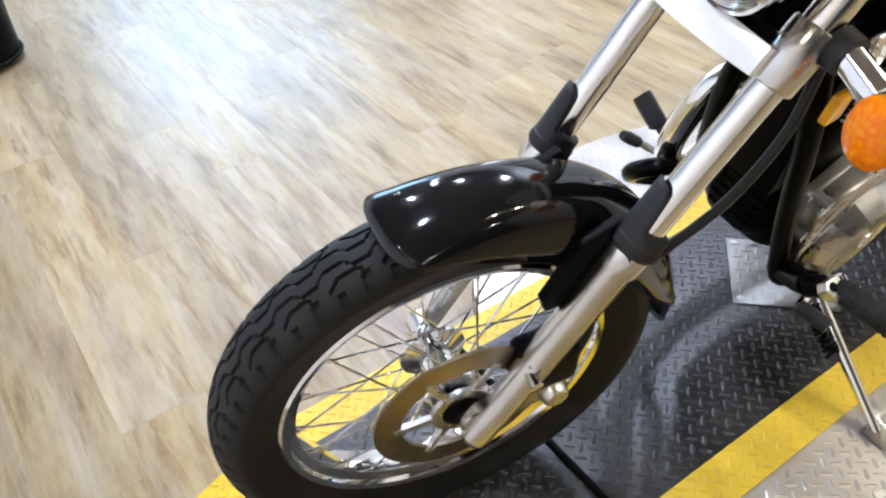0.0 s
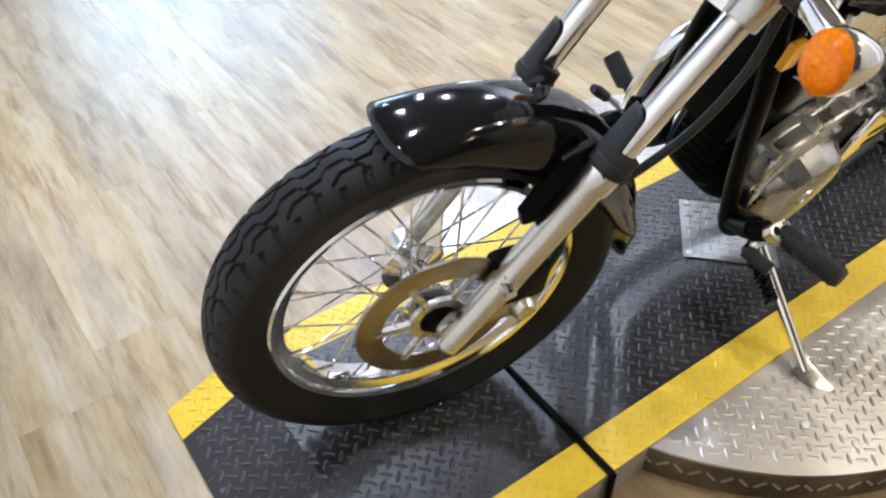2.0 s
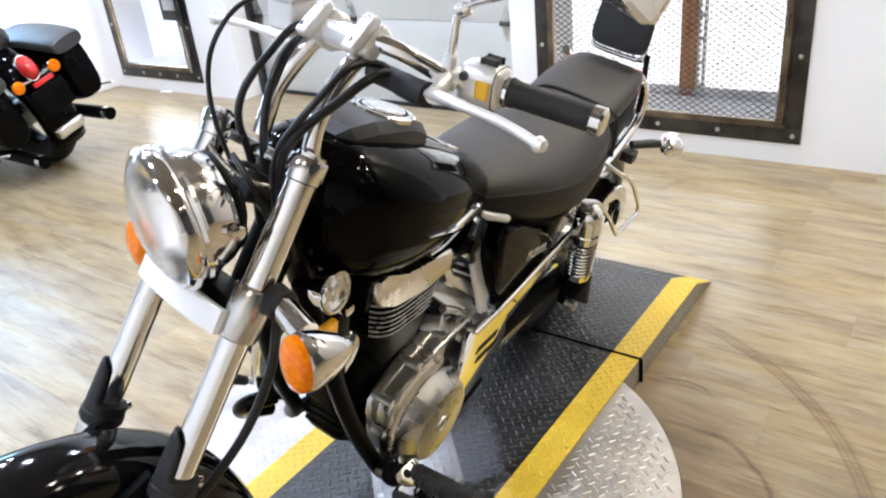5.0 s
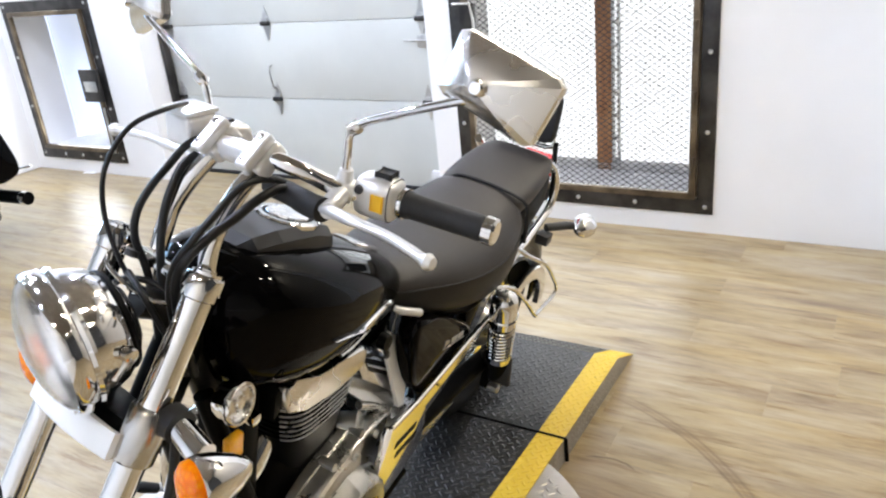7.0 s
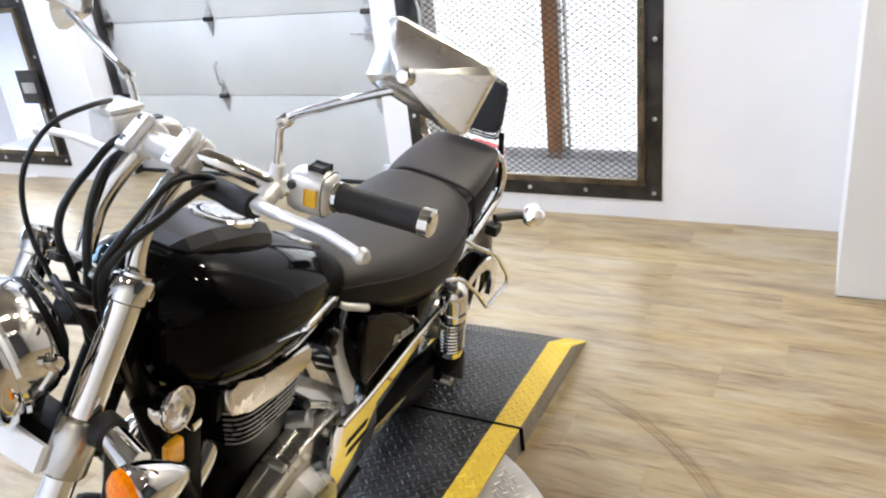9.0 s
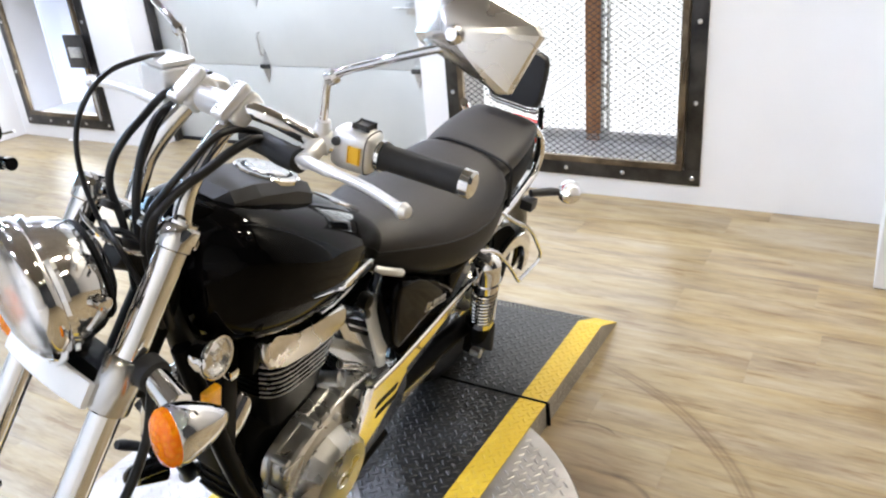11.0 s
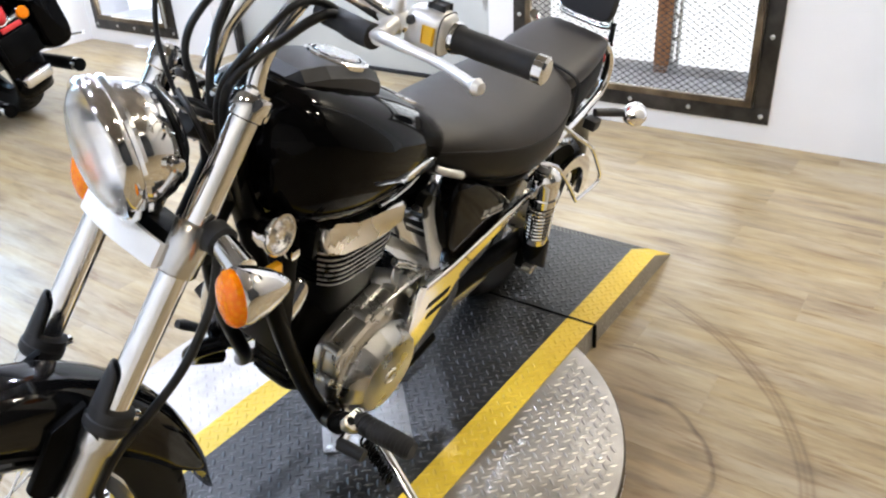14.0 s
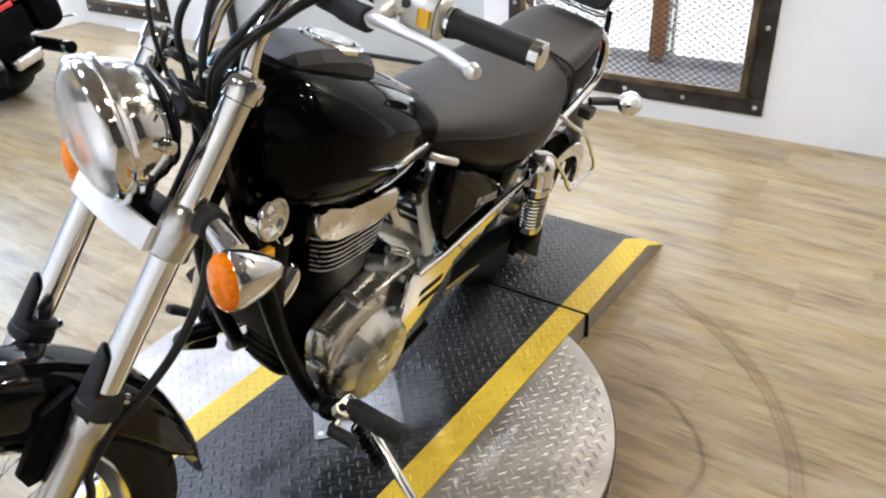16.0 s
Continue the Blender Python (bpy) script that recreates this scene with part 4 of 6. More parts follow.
# forks
for y in (-FY, FY_FAR):
    out = math.copysign(1, y)
    a, b = on_fork(y, 0.292), on_fork(y, 0.606)
    leg = fork_part("fork_leg", tube([a - FDIR * 0.0, a + FDIR * 0.006, a + FDIR * 0.012, a + FDIR * 0.08, b - FDIR * 0.03, b - FDIR * 0.024, b - FDIR * 0.0, b + FDIR * 0.004], [0.016, 0.021, 0.0222, 0.0228, 0.0245, 0.0282, 0.0282, 0.027], 28), BRUSHED, "brushed aluminium fork slider")
    part("axle_clamp", lathe([(0.0, 0.02), (-0.002 * out, 0.022), (-0.03 * out, 0.022), (-0.032 * out, 0.018)], 20, origin=(WC.x + 0.008, y, WC.z - 0.003)), BRUSHED, leg)
    c, d = on_fork(y, 0.607), on_fork(y, 0.636)
    boot = fork_part("fork_boot", tube([c, c + FDIR * 0.005, c + FDIR * 0.02, d, d + FDIR * 0.002], [0.028, 0.0305, 0.0305, 0.03, 0.024], 28), RUBBER, "black rubber fork boot")
    part("boot_shield", loft([[on_fork(y + r * math.sin(e * k + 0.65), 0.612 + dz - 0.008 * abs(k) ** 3, r * math.cos(e * k + 0.65)) for k in (-1, -0.75, -0.5, -0.25, 0, 0.25, 0.5, 0.75, 1)] for r, dz, e in ((0.03, 0, 1.5), (0.03, 0.03, 1.32), (0.0295, 0.055, 1.2), (0.029, 0.07, 1.1), (0.0285, 0.076, 1.0))], closed_ring=False), RUBBER, boot).modifiers.new("thick", "SOLIDIFY").thickness = 0.004
    part("boot_ring", tube([on_fork(y, 0.609), on_fork(y, 0.612), on_fork(y, 0.622), on_fork(y, 0.625)], [0.029, 0.0322, 0.0322, 0.029], 28), RUBBER, boot)
    part("clamp_screw", lathe([(0, 0.008), (0.012, 0.008), (0.014, 0.005)], 12, origin=on_fork(y, 0.625, -0.03), axis=(0.8, 0.4 * out, -0.3)), CHROME, boot, "chrome clamp screw")
    fork_part("fork_tube", tube([on_fork(y, 0.61), on_fork(y, 1.03)], 0.0205, 28), CHROME, "chrome fork tube")
    lo, hi = on_fork(y, 0.81), on_fork(y, 0.872)
    fork_part("lower_clamp", tube([lo, lo + FDIR * 0.003, hi - FDIR * 0.003, hi], [0.0255, 0.0275, 0.0275, 0.0255], 28), BRUSHED, "silver fork clamp collar")
    lo, hi = on_fork(y, 0.998), on_fork(y, 1.026)
    cap = fork_part("fork_cap", tube([lo, lo + FDIR * 0.002, lo + FDIR * 0.013, lo + FDIR * 0.0135, hi - FDIR * 0.003, hi, hi + FDIR * 0.002], [0.0215, 0.0235, 0.0235, 0.0262, 0.0262, 0.0245, 0.015], 28), CHROME, "chrome fork top cap")
    part("cap_nut", tube([hi, hi + FDIR * 0.007], 0.011, 6), CHROME, cap)
rings = []
for k in range(21):
    y, e = -0.088 + 0.0096 * k, abs(-0.096 + 0.0096 * k) / 0.096
    lo, hi, d = 0.807 + 0.002 * e * e, 0.84 - 0.002 * e, 0.042 - 0.006 * e * e
    rings.append([on_fork(y, lo, d - 0.009), on_fork(y, lo, d - 0.001), on_fork(y, lo + 0.002, d), on_fork(y, hi - 0.002, d), on_fork(y, hi, d - 0.001), on_fork(y, hi, d - 0.009)])
bm = loft(rings)
fork_part("fork_brace_cover", bm, BRIGHT_ALLOY, "satin silver cover plate between the forks")
bm = box((-0.02, -0.085, -0.016), (0.06, 0.085, 0.016), 0.008, m=Matrix.Translation(on_fork(0, 0.835)) @ Matrix.Rotation(RAKE, 4, "Y"))
fork_part("lower_yoke", bm, SATIN_BLACK, "black lower fork yoke")
bm = box((0.008, -0.08, -0.012), (0.05, 0.09, 0.006), 0.006, m=Matrix.Translation(on_fork(0, 1.01)) @ Matrix.Rotation(RAKE, 4, "Y"))
fork_part("upper_yoke", bm, CHROME, "chrome upper fork yoke")
part("steering_head", tube([Vector((0.44, 0, 0.80)), Vector((0.565, 0, 1.0))], 0.036, 24), SATIN_BLACK, bike, "black steering head tube")

# front mudguard
bm_rings = []
for k in range(49):
    f = k / 48
    ang = radians(101 - 107 * f)
    low = 0.332 - 0.055 * math.sin(math.pi * min(1, f * 1.15)) ** 0.8 + 0.05 * max(0, f - 0.8) * 5
    top = 0.349 + 0.024 * min(1, f / 0.4) ** 0.7
    w = 0.066 * (1 - 0.5 * max(0, f - 0.86) / 0.14)
    ring = []
    for j in range(25):
        a = math.pi * j / 24
        c, s = math.cos(a), math.sin(a)
        r = low + (top - low) * abs(s) ** 0.72
        bow = ang + radians(4.5) * s * max(0, 1 - f * 3) ** 2
        ring.append((WC.x + r * math.cos(bow), -w * math.copysign(abs(c) ** 0.75, c), WC.z + r * math.sin(bow)))
    bm_rings.append(ring)
guard = fork_part("front_mudguard", loft(bm_rings, closed_ring=False), DUSTY_BLACK, "gloss black front mudguard")
guard.modifiers.new("thick", "SOLIDIFY").thickness = 0.004
for y in (-1, 1):
    bm = prism([(fork_x(0.60) - 0.055, 0.625), (fork_x(0.60) - 0.005, 0.645), (fork_x(0.52) + 0.01, 0.55), (fork_x(0.51) - 0.002, 0.515), (fork_x(0.51) - 0.035, 0.515), (fork_x(0.52) - 0.05, 0.54)], y * 0.062, y * 0.076, 0.003)
    part("mudguard_stay", bm, SATIN_BLACK, guard, "black mudguard stay")

# brake caliper and hose
cal = fork_part("brake_caliper", box((0.085, -0.108, 0.375), (0.17, -0.05, 0.45), 0.012), SATIN_BLACK, "black brake caliper")
part("caliper_piston", lathe([(-0.12, 0.0), (-0.12, 0.016), (-0.115, 0.02), (-0.1, 0.022)], 24, origin=(0.135, 0, 0.36)), ALLOY, cal, "cast alloy caliper body")
part("caliper_bracket", box((0.06, -0.1, 0.33), (0.15, -0.085, 0.40), 0.008), ALLOY, cal)
part("caliper_bolt", lathe([(-0.128, 0.0), (-0.126, 0.009), (-0.1, 0.009)], 12, origin=(0.09, 0, 0.43)), CHROME, cal)
fork_part("brake_hose", tube(spline([(0.16, -0.1, 0.42), (0.19, -0.085, 0.445), (0.198, -0.08, 0.49), (0.235, -0.083, 0.545), (0.278, -0.1, 0.6), (0.33, -0.112, 0.665), (0.378, -0.112, 0.745), (0.405, -0.1, 0.82)], 8), 0.0068, 12), CABLE, "thick black brake hose")

# headlamp
HL, HLW = Vector((0.318, 0, 0.957)), Vector((-0.975, 0.16, -0.11)).normalized()
shell = fork_part("headlamp", lathe([(-0.098, 0.0), (-0.097, 0.02), (-0.092, 0.04), (-0.08, 0.06), (-0.06, 0.076), (-0.035, 0.085), (-0.012, 0.0885), (-0.006, 0.09)], 64, HL, HLW, cap=False), CHROME, "round chrome headlamp")
part("bezel", lathe([(-0.024, 0.0885), (-0.026, 0.0915), (-0.021, 0.0935), (-0.016, 0.091), (-0.012, 0.0945), (-0.002, 0.0962), (0.007, 0.0952), (0.011, 0.092), (0.009, 0.0895), (0.002, 0.0895)], 72, HL, HLW, cap=False), CHROME, shell, "chrome headlamp rim")
part("bucket_band", lathe([(-0.079, 0.0615), (-0.08, 0.064), (-0.074, 0.0682), (-0.071, 0.0675)], 56, HL, HLW, cap=False), SATIN_BLACK, shell, "dark joint round the bucket")
part("reflector", lathe([(-0.055, 0.004), (-0.052, 0.02), (-0.038, 0.05), (-0.01, 0.08), (0.004, 0.0888)], 56, HL, HLW, cap=False), MIRROR, shell, "bright reflector bowl")
part("bulb", lathe([(-0.06, 0.012), (-0.03, 0.012), (-0.02, 0.009), (-0.018, 0.0)], 16, HL, HLW), ZINC, shell)
part("lens", lathe([(0.007, 0.0893), (0.016, 0.082), (0.0255, 0.066), (0.0325, 0.045), (0.0365, 0.02), (0.0375, 0.0), (0.0345, 0.0), (0.0335, 0.02), (0.0295, 0.045), (0.0225, 0.066), (0.013, 0.081), (0.004, 0.0885), (0.007, 0.0893)], 64, HL, HLW, cap=False), HAZY_GLASS, shell, "domed glass lens")
part("lamp_bracket", tube([HL - HLW * 0.07 - Vector((0, 0, 0.06)), Vector((0.36, 0, 0.845))], 0.014), CHROME, shell)
for s in (-1, 1):
    part("lamp_bolt", lathe([(0, 0.01), (0.01, 0.01), (0.012, 0.006)], 12, origin=HL - HLW * 0.045 + Vector((0, s * 0.08, 0)), axis=(0, s, 0)), CHROME, shell)

# front turn signals
for s in (-1, 1):
    o = Vector((0.352, s * 0.218 if s < 0 else 0.168, 0.836))
    sig = fork_part("turn_signal", lathe([(0.0, 0.0325), (0.004, 0.035), (0.012, 0.035), (0.03, 0.031), (0.052, 0.022), (0.069, 0.012), (0.078, 0.0)], 32, o, (1, -0.16, -0.05), squash=(1, 1.15)), CHROME, "chrome bullet turn signal")
    part("amber_lens", lathe([(0.002, 0.0335), (-0.006, 0.033), (-0.013, 0.027), (-0.017, 0.015), (-0.019, 0.0)], 32, o, (1, -0.16, -0.05), squash=(1, 1.15)), AMBER, sig, "ribbed amber lens")
    part("stem", tube([Vector((0.392, s * 0.13, 0.858)), Vector((0.388, s * 0.185, 0.843))], [0.017, 0.019], 20), CHROME, sig)
    part("stem_collar", tube([Vector((0.392, s * 0.112, 0.86)), Vector((0.392, s * 0.135, 0.857))], 0.023, 20), RUBBER, sig)

# handlebar and controls
BAR_Y = -0.047


def side_y(s, y):
    """The bar is set off to the left of the fork: y from the left side, mirrored about its middle for the right."""
    return -y if s < 0 else 2 * BAR_Y + y


bar_left = [(0.583, 0.047, 1.158), (0.585, 0.1, 1.158), (0.602, 0.135, 1.148), (0.632, 0.16, 1.126), (0.66, 0.182, 1.112), (0.695, 0.238, 1.103), (0.722, 0.345, 1.094)]
pts = [(x, -y, z) for x, y, z in bar_left[::-1]] + [(x, side_y(1, y), z) for x, y, z in bar_left[1:]]
bar = fork_part("handlebar", tube(spline(pts, 7), 0.0118, 18), CHROME, "chrome pull-back handlebar")
part("clamp_bridge", tube([(0.582, -0.1, 1.152), (0.582, -0.095, 1.152), (0.582, 0.0, 1.152), (0.582, 0.006, 1.152)], [0.013, 0.018, 0.018, 0.013], 20), SATIN_ALLOY, bar, "silver clamp bridge")
for s in (-1, 1):
    yb, yt = (-0.085, -0.092) if s < 0 else (0.034, 0.0)
    riser = fork_part("handlebar_riser", tube(spline([(0.482, yb, 1.02), (0.495, yb, 1.062), (0.522, yb, 1.1), (0.552, (yb + yt) / 2, 1.131), (0.58, yt, 1.152)] if s < 0 else [(0.49, yb, 1.015), (0.503, yb, 1.042), (0.52, yb, 1.072), (0.545, (yb + yt) / 2, 1.113), (0.58, yt, 1.152)], 6), 0.0126, 20), CHROME, "chrome handlebar riser")
    tilt = Matrix.Translation((0.584, yt, 1.157)) @ pose(0, 0, 0, 0, -36, 0)
    part("bar_clamp", box((-0.028, -0.0165, -0.014), (0.023, 0.0165, 0.013), 0.008, 3, tilt), SATIN_ALLOY, riser, "silver bar clamp")
    part("clamp_cap", box((-0.036, -0.0115, 0.0132), (0.022, 0.0115, 0.028), 0.005, 3, tilt), SATIN_ALLOY, riser, "silver clamp cap")
    for dx in (-0.024, 0.012):
        part("clamp_screw", lathe([(0.027, 0.005), (0.0305, 0.005), (0.0315, 0.0)], 10, tilt @ Vector((dx, 0, 0)), tilt.to_3x3() @ Vector((0, 0, 1))), CHROME, riser)
    a, b = Vector((0.695, side_y(s, 0.238), 1.103)), Vector((0.722, side_y(s, 0.345), 1.094))
    way = (b - a).normalized()
    grip = fork_part("grip", tube([a, a + way * 0.004, a + way * 0.008, b - way * 0.008, b - way * 0.004, b], [0.0195, 0.0195, 0.0175, 0.0175, 0.018, 0.0165], 24), RUBBER, "black rubber hand grip")
    part("grip_end", tube([b, b + way * 0.002, b + way * 0.015, b + way * 0.018], [0.0165, 0.0185, 0.0185, 0.015], 20), CHROME, grip, "chrome bar end")
    for k in range(3):
        part("grip_flange", tube([a - way * (0.006 + 0.007 * k), a - way * (0.001 + 0.007 * k)], 0.021 - 0.001 * k, 20), CHROME, grip, "chrome grip collar")
    c = Vector((0.68, side_y(s, 0.205), 1.109))
    swm = Matrix.Translation(c) @ way.to_track_quat("Y", "Z").to_matrix().to_4x4()
    rings = []
    for d, k in ((-0.031, 0.55), (-0.0305, 0.78), (-0.028, 0.92), (-0.021, 1.0), (0.0, 1.02), (0.017, 1.0), (0.024, 0.92), (0.0265, 0.78), (0.027, 0.55)):
        ring = []
        for n in range(32):
            c_, s_ = math.cos(2 * math.pi * n / 32), math.sin(2 * math.pi * n / 32)
            ring.append(swm @ Vector((0.0255 * k * math.copysign(abs(c_) ** 0.6, c_), d, 0.0285 * k * math.copysign(abs(s_) ** 0.6, s_))))
        rings.append(ring)
    sw = fork_part("switch_housing", loft(rings), SATIN_ALLOY, "satin alloy switch housing", angle=50)
    front = 1 if s < 0 else -1
    part("signal_switch", box((front * 0.0262 - 0.003, 0.001, -0.008), (front * 0.0262 + 0.003, 0.0165, 0.0115), 0.002, 2, swm), YELLOW_PLASTIC, sw, "yellow switch")
    part("switch_button", box((-0.014, -0.006, 0.0275), (0.006, 0.014, 0.0335), 0.003, 2, swm), BLACK_PLASTIC, sw, "black switch button")
    part("switch_button", lathe([(0, 0.0065), (front * 0.005, 0.006), (front * 0.006, 0)], 12, swm @ Vector((front * 0.023, -0.02, 0.013)), swm.to_3x3() @ Vector((1, 0, 0))), BLACK_PLASTIC, sw, "black horn button")
    seam = []
    for d in (0.0205, 0.0217):
        seam.append([swm @ Vector((0.0257 * math.copysign(abs(math.cos(a)) ** 0.6, math.cos(a)), d, 0.0287 * math.copysign(abs(math.sin(a)) ** 0.6, math.sin(a)))) for a in (2 * math.pi * n / 32 for n in range(32))])
    part("housing_seam", loft(seam), BLACK_PLASTIC, sw, "dark joint line")
    perch = fork_part("lever_perch", tube(spline([(0.648, side_y(s, 0.168), 1.116), (0.618, side_y(s, 0.178), 1.11), (0.594, side_y(s, 0.195), 1.111)], 4), [0.014] * 5 + [0.011] * 4, 14), SATIN_ALLOY, "silver lever perch")
    part("perch_collar", tube([(0.643, side_y(s, 0.16), 1.121), (0.657, side_y(s, 0.177), 1.113)], 0.0165, 18), SATIN_ALLOY, perch)
    part("hand_lever", tube(spline([(0.597, side_y(s, 0.185), 1.111), (0.587, side_y(s, 0.235), 1.116), (0.592, side_y(s, 0.295), 1.112), (0.586, side_y(s, 0.34), 1.11), (0.582, side_y(s, 0.364), 1.108)], 6), [0.009] * 8 + [0.0075] * 17, 14, flat=0.8), SATIN_ALLOY, perch, "satin alloy hand lever")
    part("lever_ball", lathe([(-0.0105, 0.0), (-0.0075, 0.0072), (0, 0.0105), (0.0075, 0.0072), (0.0105, 0.0)], 20, (0.581, side_y(s, 0.37), 1.108)), SATIN_ALLOY, perch)
fork_part("cable_boot", tube(spline([(0.598, -0.072, 1.112), (0.603, -0.11, 1.108), (0.6, -0.15, 1.106), (0.598, -0.182, 1.107)], 5), [0.011] * 2 + [0.0155] * 6 + [0.0165] * 8, 18), RUBBER, "grey rubber clutch cable boot")
res = fork_part("brake_reservoir", box((0.572, 0.06, 1.13), (0.622, 0.118, 1.176), 0.007, 3), SATIN_ALLOY, "silver brake fluid reservoir")
part("reservoir_lid", box((0.57, 0.058, 1.1765), (0.624, 0.12, 1.184), 0.003), SATIN_ALLOY, res)


def mirror(s):
    out_y = 0.0 if s < 0 else 0.04
    stem = fork_part("mirror", tube(spline([(0.65, out_y + side_y(s, 0.168), 1.122), (0.65, out_y + side_y(s, 0.173), 1.165), (0.65, out_y + side_y(s, 0.186), 1.206), (0.656, out_y + side_y(s, 0.25), 1.236), (0.664, out_y + side_y(s, 0.325), 1.265), (0.67, out_y + side_y(s, 0.352), 1.274)], 6), 0.0055, 12), CHROME, "chrome rear-view mirror")
    part("stem_nut", tube([(0.65, out_y + side_y(s, 0.167), 1.116), (0.65, out_y + side_y(s, 0.171), 1.146)], [0.014, 0.009], 12), SATIN_ALLOY, stem)
    part("stem_joint", lathe([(-0.012, 0.004), (-0.006, 0.0095), (0.006, 0.0095), (0.012, 0.004)], 16, (0.65, out_y + side_y(s, 0.187), 1.206), (0, s, 0.5)), CHROME, stem)
    # rounded trapezoid head, its glass facing back
    frame_m = Matrix.Translation((0.69, out_y + side_y(s, 0.38), 1.281)) @ Matrix.Rotation(s * radians(-14), 4, "X") @ Matrix.Rotation(radians(14), 4, "Y") @ Matrix.Rotation(s * radians(-10), 4, "Z")
    corners = [(-0.076, 0.05), (0.062, 0.043), (0.054, -0.042), (-0.078, -0.03)]
    out = []
    for i, (cy, cz) in enumerate(corners):
        py, pz = corners[i - 1]
        ny, nz = corners[(i + 1) % 4]
        for f in (0.2, 0.08):
            out.append((cy + (py - cy) * f, cz + (pz - cz) * f))
        for f in (0.08, 0.2):
            out.append((cy + (ny - cy) * f, cz + (nz - cz) * f))
    rings = []
    for d, k in ((0.012, 0.97), (0.011, 0.995), (0.0, 1.0), (-0.004, 0.975), (-0.013, 0.8), (-0.022, 0.55), (-0.029, 0.3), (-0.033, 0.06)):
        rings.append([frame_m @ Vector((d, s * (-0.03 * (1 - k) + y * k), z * k)) for y, z in out])
    part("mirror_head", loft(rings), HAZY_CHROME, stem, "ridged chrome mirror shell", angle=16)
    part("mirror_glass", loft([[frame_m @ Vector((0.0135, s * y * 0.93, z * 0.93)) for y, z in out], [frame_m @ Vector((0.0125, s * y * 0.95, z * 0.95)) for y, z in out]]), MIRROR, stem, "mirror glass")
    part("head_bolt", lathe([(-0.042, 0.007), (-0.036, 0.011), (-0.02, 0.011)], 14, frame_m @ Vector((0, s * -0.02, 0)), frame_m.to_3x3() @ Vector((1, 0, 0))), CHROME, stem)


mirror(-1)
mirror(1)

# cables
CABLES = [
    # thin brake line that loops forward
    ([(0.6, 0.1, 1.184), (0.56, 0.08, 1.19), (0.508, 0.08, 1.181), (0.475, 0.08, 1.158), (0.453, 0.08, 1.124), (0.445, 0.08, 1.083), (0.445, 0.075, 1.039), (0.45, 0.06, 0.99), (0.46, 0.03, 0.92)], 0.0036),
    # throttle pair beside the far riser
    ([(0.59, 0.05, 1.15), (0.559, 0.05, 1.143), (0.528, 0.05, 1.121), (0.498, 0.05, 1.098), (0.475, 0.05, 1.07), (0.466, 0.048, 1.035), (0.468, 0.03, 0.98), (0.46, 0.01, 0.88)], 0.0056),
    ([(0.59, 0.03, 1.146), (0.566, 0.028, 1.138), (0.536, 0.028, 1.125), (0.508, 0.024, 1.09), (0.492, 0.02, 1.055), (0.477, 0.01, 1.01), (0.47, 0.0, 0.94), (0.468, -0.01, 0.86)], 0.006),
    # clutch cable and loom beside the near riser
    ([(0.605, -0.105, 1.118), (0.583, -0.104, 1.131), (0.546, -0.106, 1.138), (0.517, -0.105, 1.128), (0.49, -0.1, 1.105), (0.464, -0.088, 1.075), (0.448, -0.066, 1.035), (0.452, -0.042, 0.97), (0.47, -0.035, 0.87)], 0.005),
    ([(0.605, -0.11, 1.112), (0.582, -0.112, 1.12), (0.548, -0.112, 1.113), (0.515, -0.106, 1.096), (0.486, -0.098, 1.08), (0.46, -0.085, 1.056), (0.45, -0.068, 1.02), (0.458, -0.05, 0.95), (0.475, -0.045, 0.85)], 0.0066),
    ([(0.44, 0.03, 1.0), (0.43, -0.02, 0.985), (0.44, -0.045, 0.93), (0.46, -0.05, 0.86)], 0.0045),
    ([(0.40, 0.06, 0.95), (0.44, 0.05, 0.98), (0.47, 0.0, 0.97), (0.46, -0.03, 0.9)], 0.005),
]
for path, r in CABLES:
    fork_part("control_cable", tube(spline(path, 7), r, 10), CABLE, "black control cable")
fork_part("cable_guide", tube(spline([(0.462, 0.1, 1.0), (0.44, 0.085, 0.995), (0.43, 0.03, 0.988), (0.432, -0.02, 0.982), (0.45, -0.045, 0.975)], 6), 0.0034, 8), CHROME, "bent chrome cable guide")
for y in (0.045, -0.055):
    fork_part("cable_tie", tube([(0.455, y, 1.012), (0.46, y, 1.02)], 0.0095, 12), BLACK_PLASTIC, "black cable tie")
fork_part("wiring_loom", tube(spline([(0.43, 0, 0.97), (0.47, 0.0, 0.94), (0.5, 0.0, 0.86), (0.52, 0.0, 0.78)], 5), 0.022, 12), CABLE, "black wiring loom")

# fuel tank
tank = part("fuel_tank", body([(0.50, 0.045, 0.86, 0.955), (0.52, 0.085, 0.80, 0.985), (0.57, 0.13, 0.765, 1.0), (0.65, 0.15, 0.745, 0.985), (0.75, 0.146, 0.735, 0.945), (0.85, 0.128, 0.726, 0.897), (0.94, 0.102, 0.72, 0.845), (1.0, 0.072, 0.722, 0.80), (1.025, 0.03, 0.735, 0.775)], 2.5, 44, 7), GLOSS_BLACK, bike, "gloss black teardrop fuel tank", angle=60)
console = part("tank_console", loft([[(x, y, z) for y, z in ((-w, zb), (-w * 0.96, zt - 0.016), (-w * 0.72, zt), (w * 0.72, zt), (w * 0.96, zt - 0.016), (w, zb))] for x, w, zb, zt in ((0.585, 0.024, 0.985, 1.001), (0.6, 0.046, 0.975, 1.014), (0.645, 0.058, 0.962, 1.012), (0.735, 0.058, 0.934, 0.987), (0.785, 0.05, 0.914, 0.96), (0.808, 0.03, 0.905, 0.925))]), BLACK_PLASTIC, tank, "faceted black plastic tank console", angle=18)
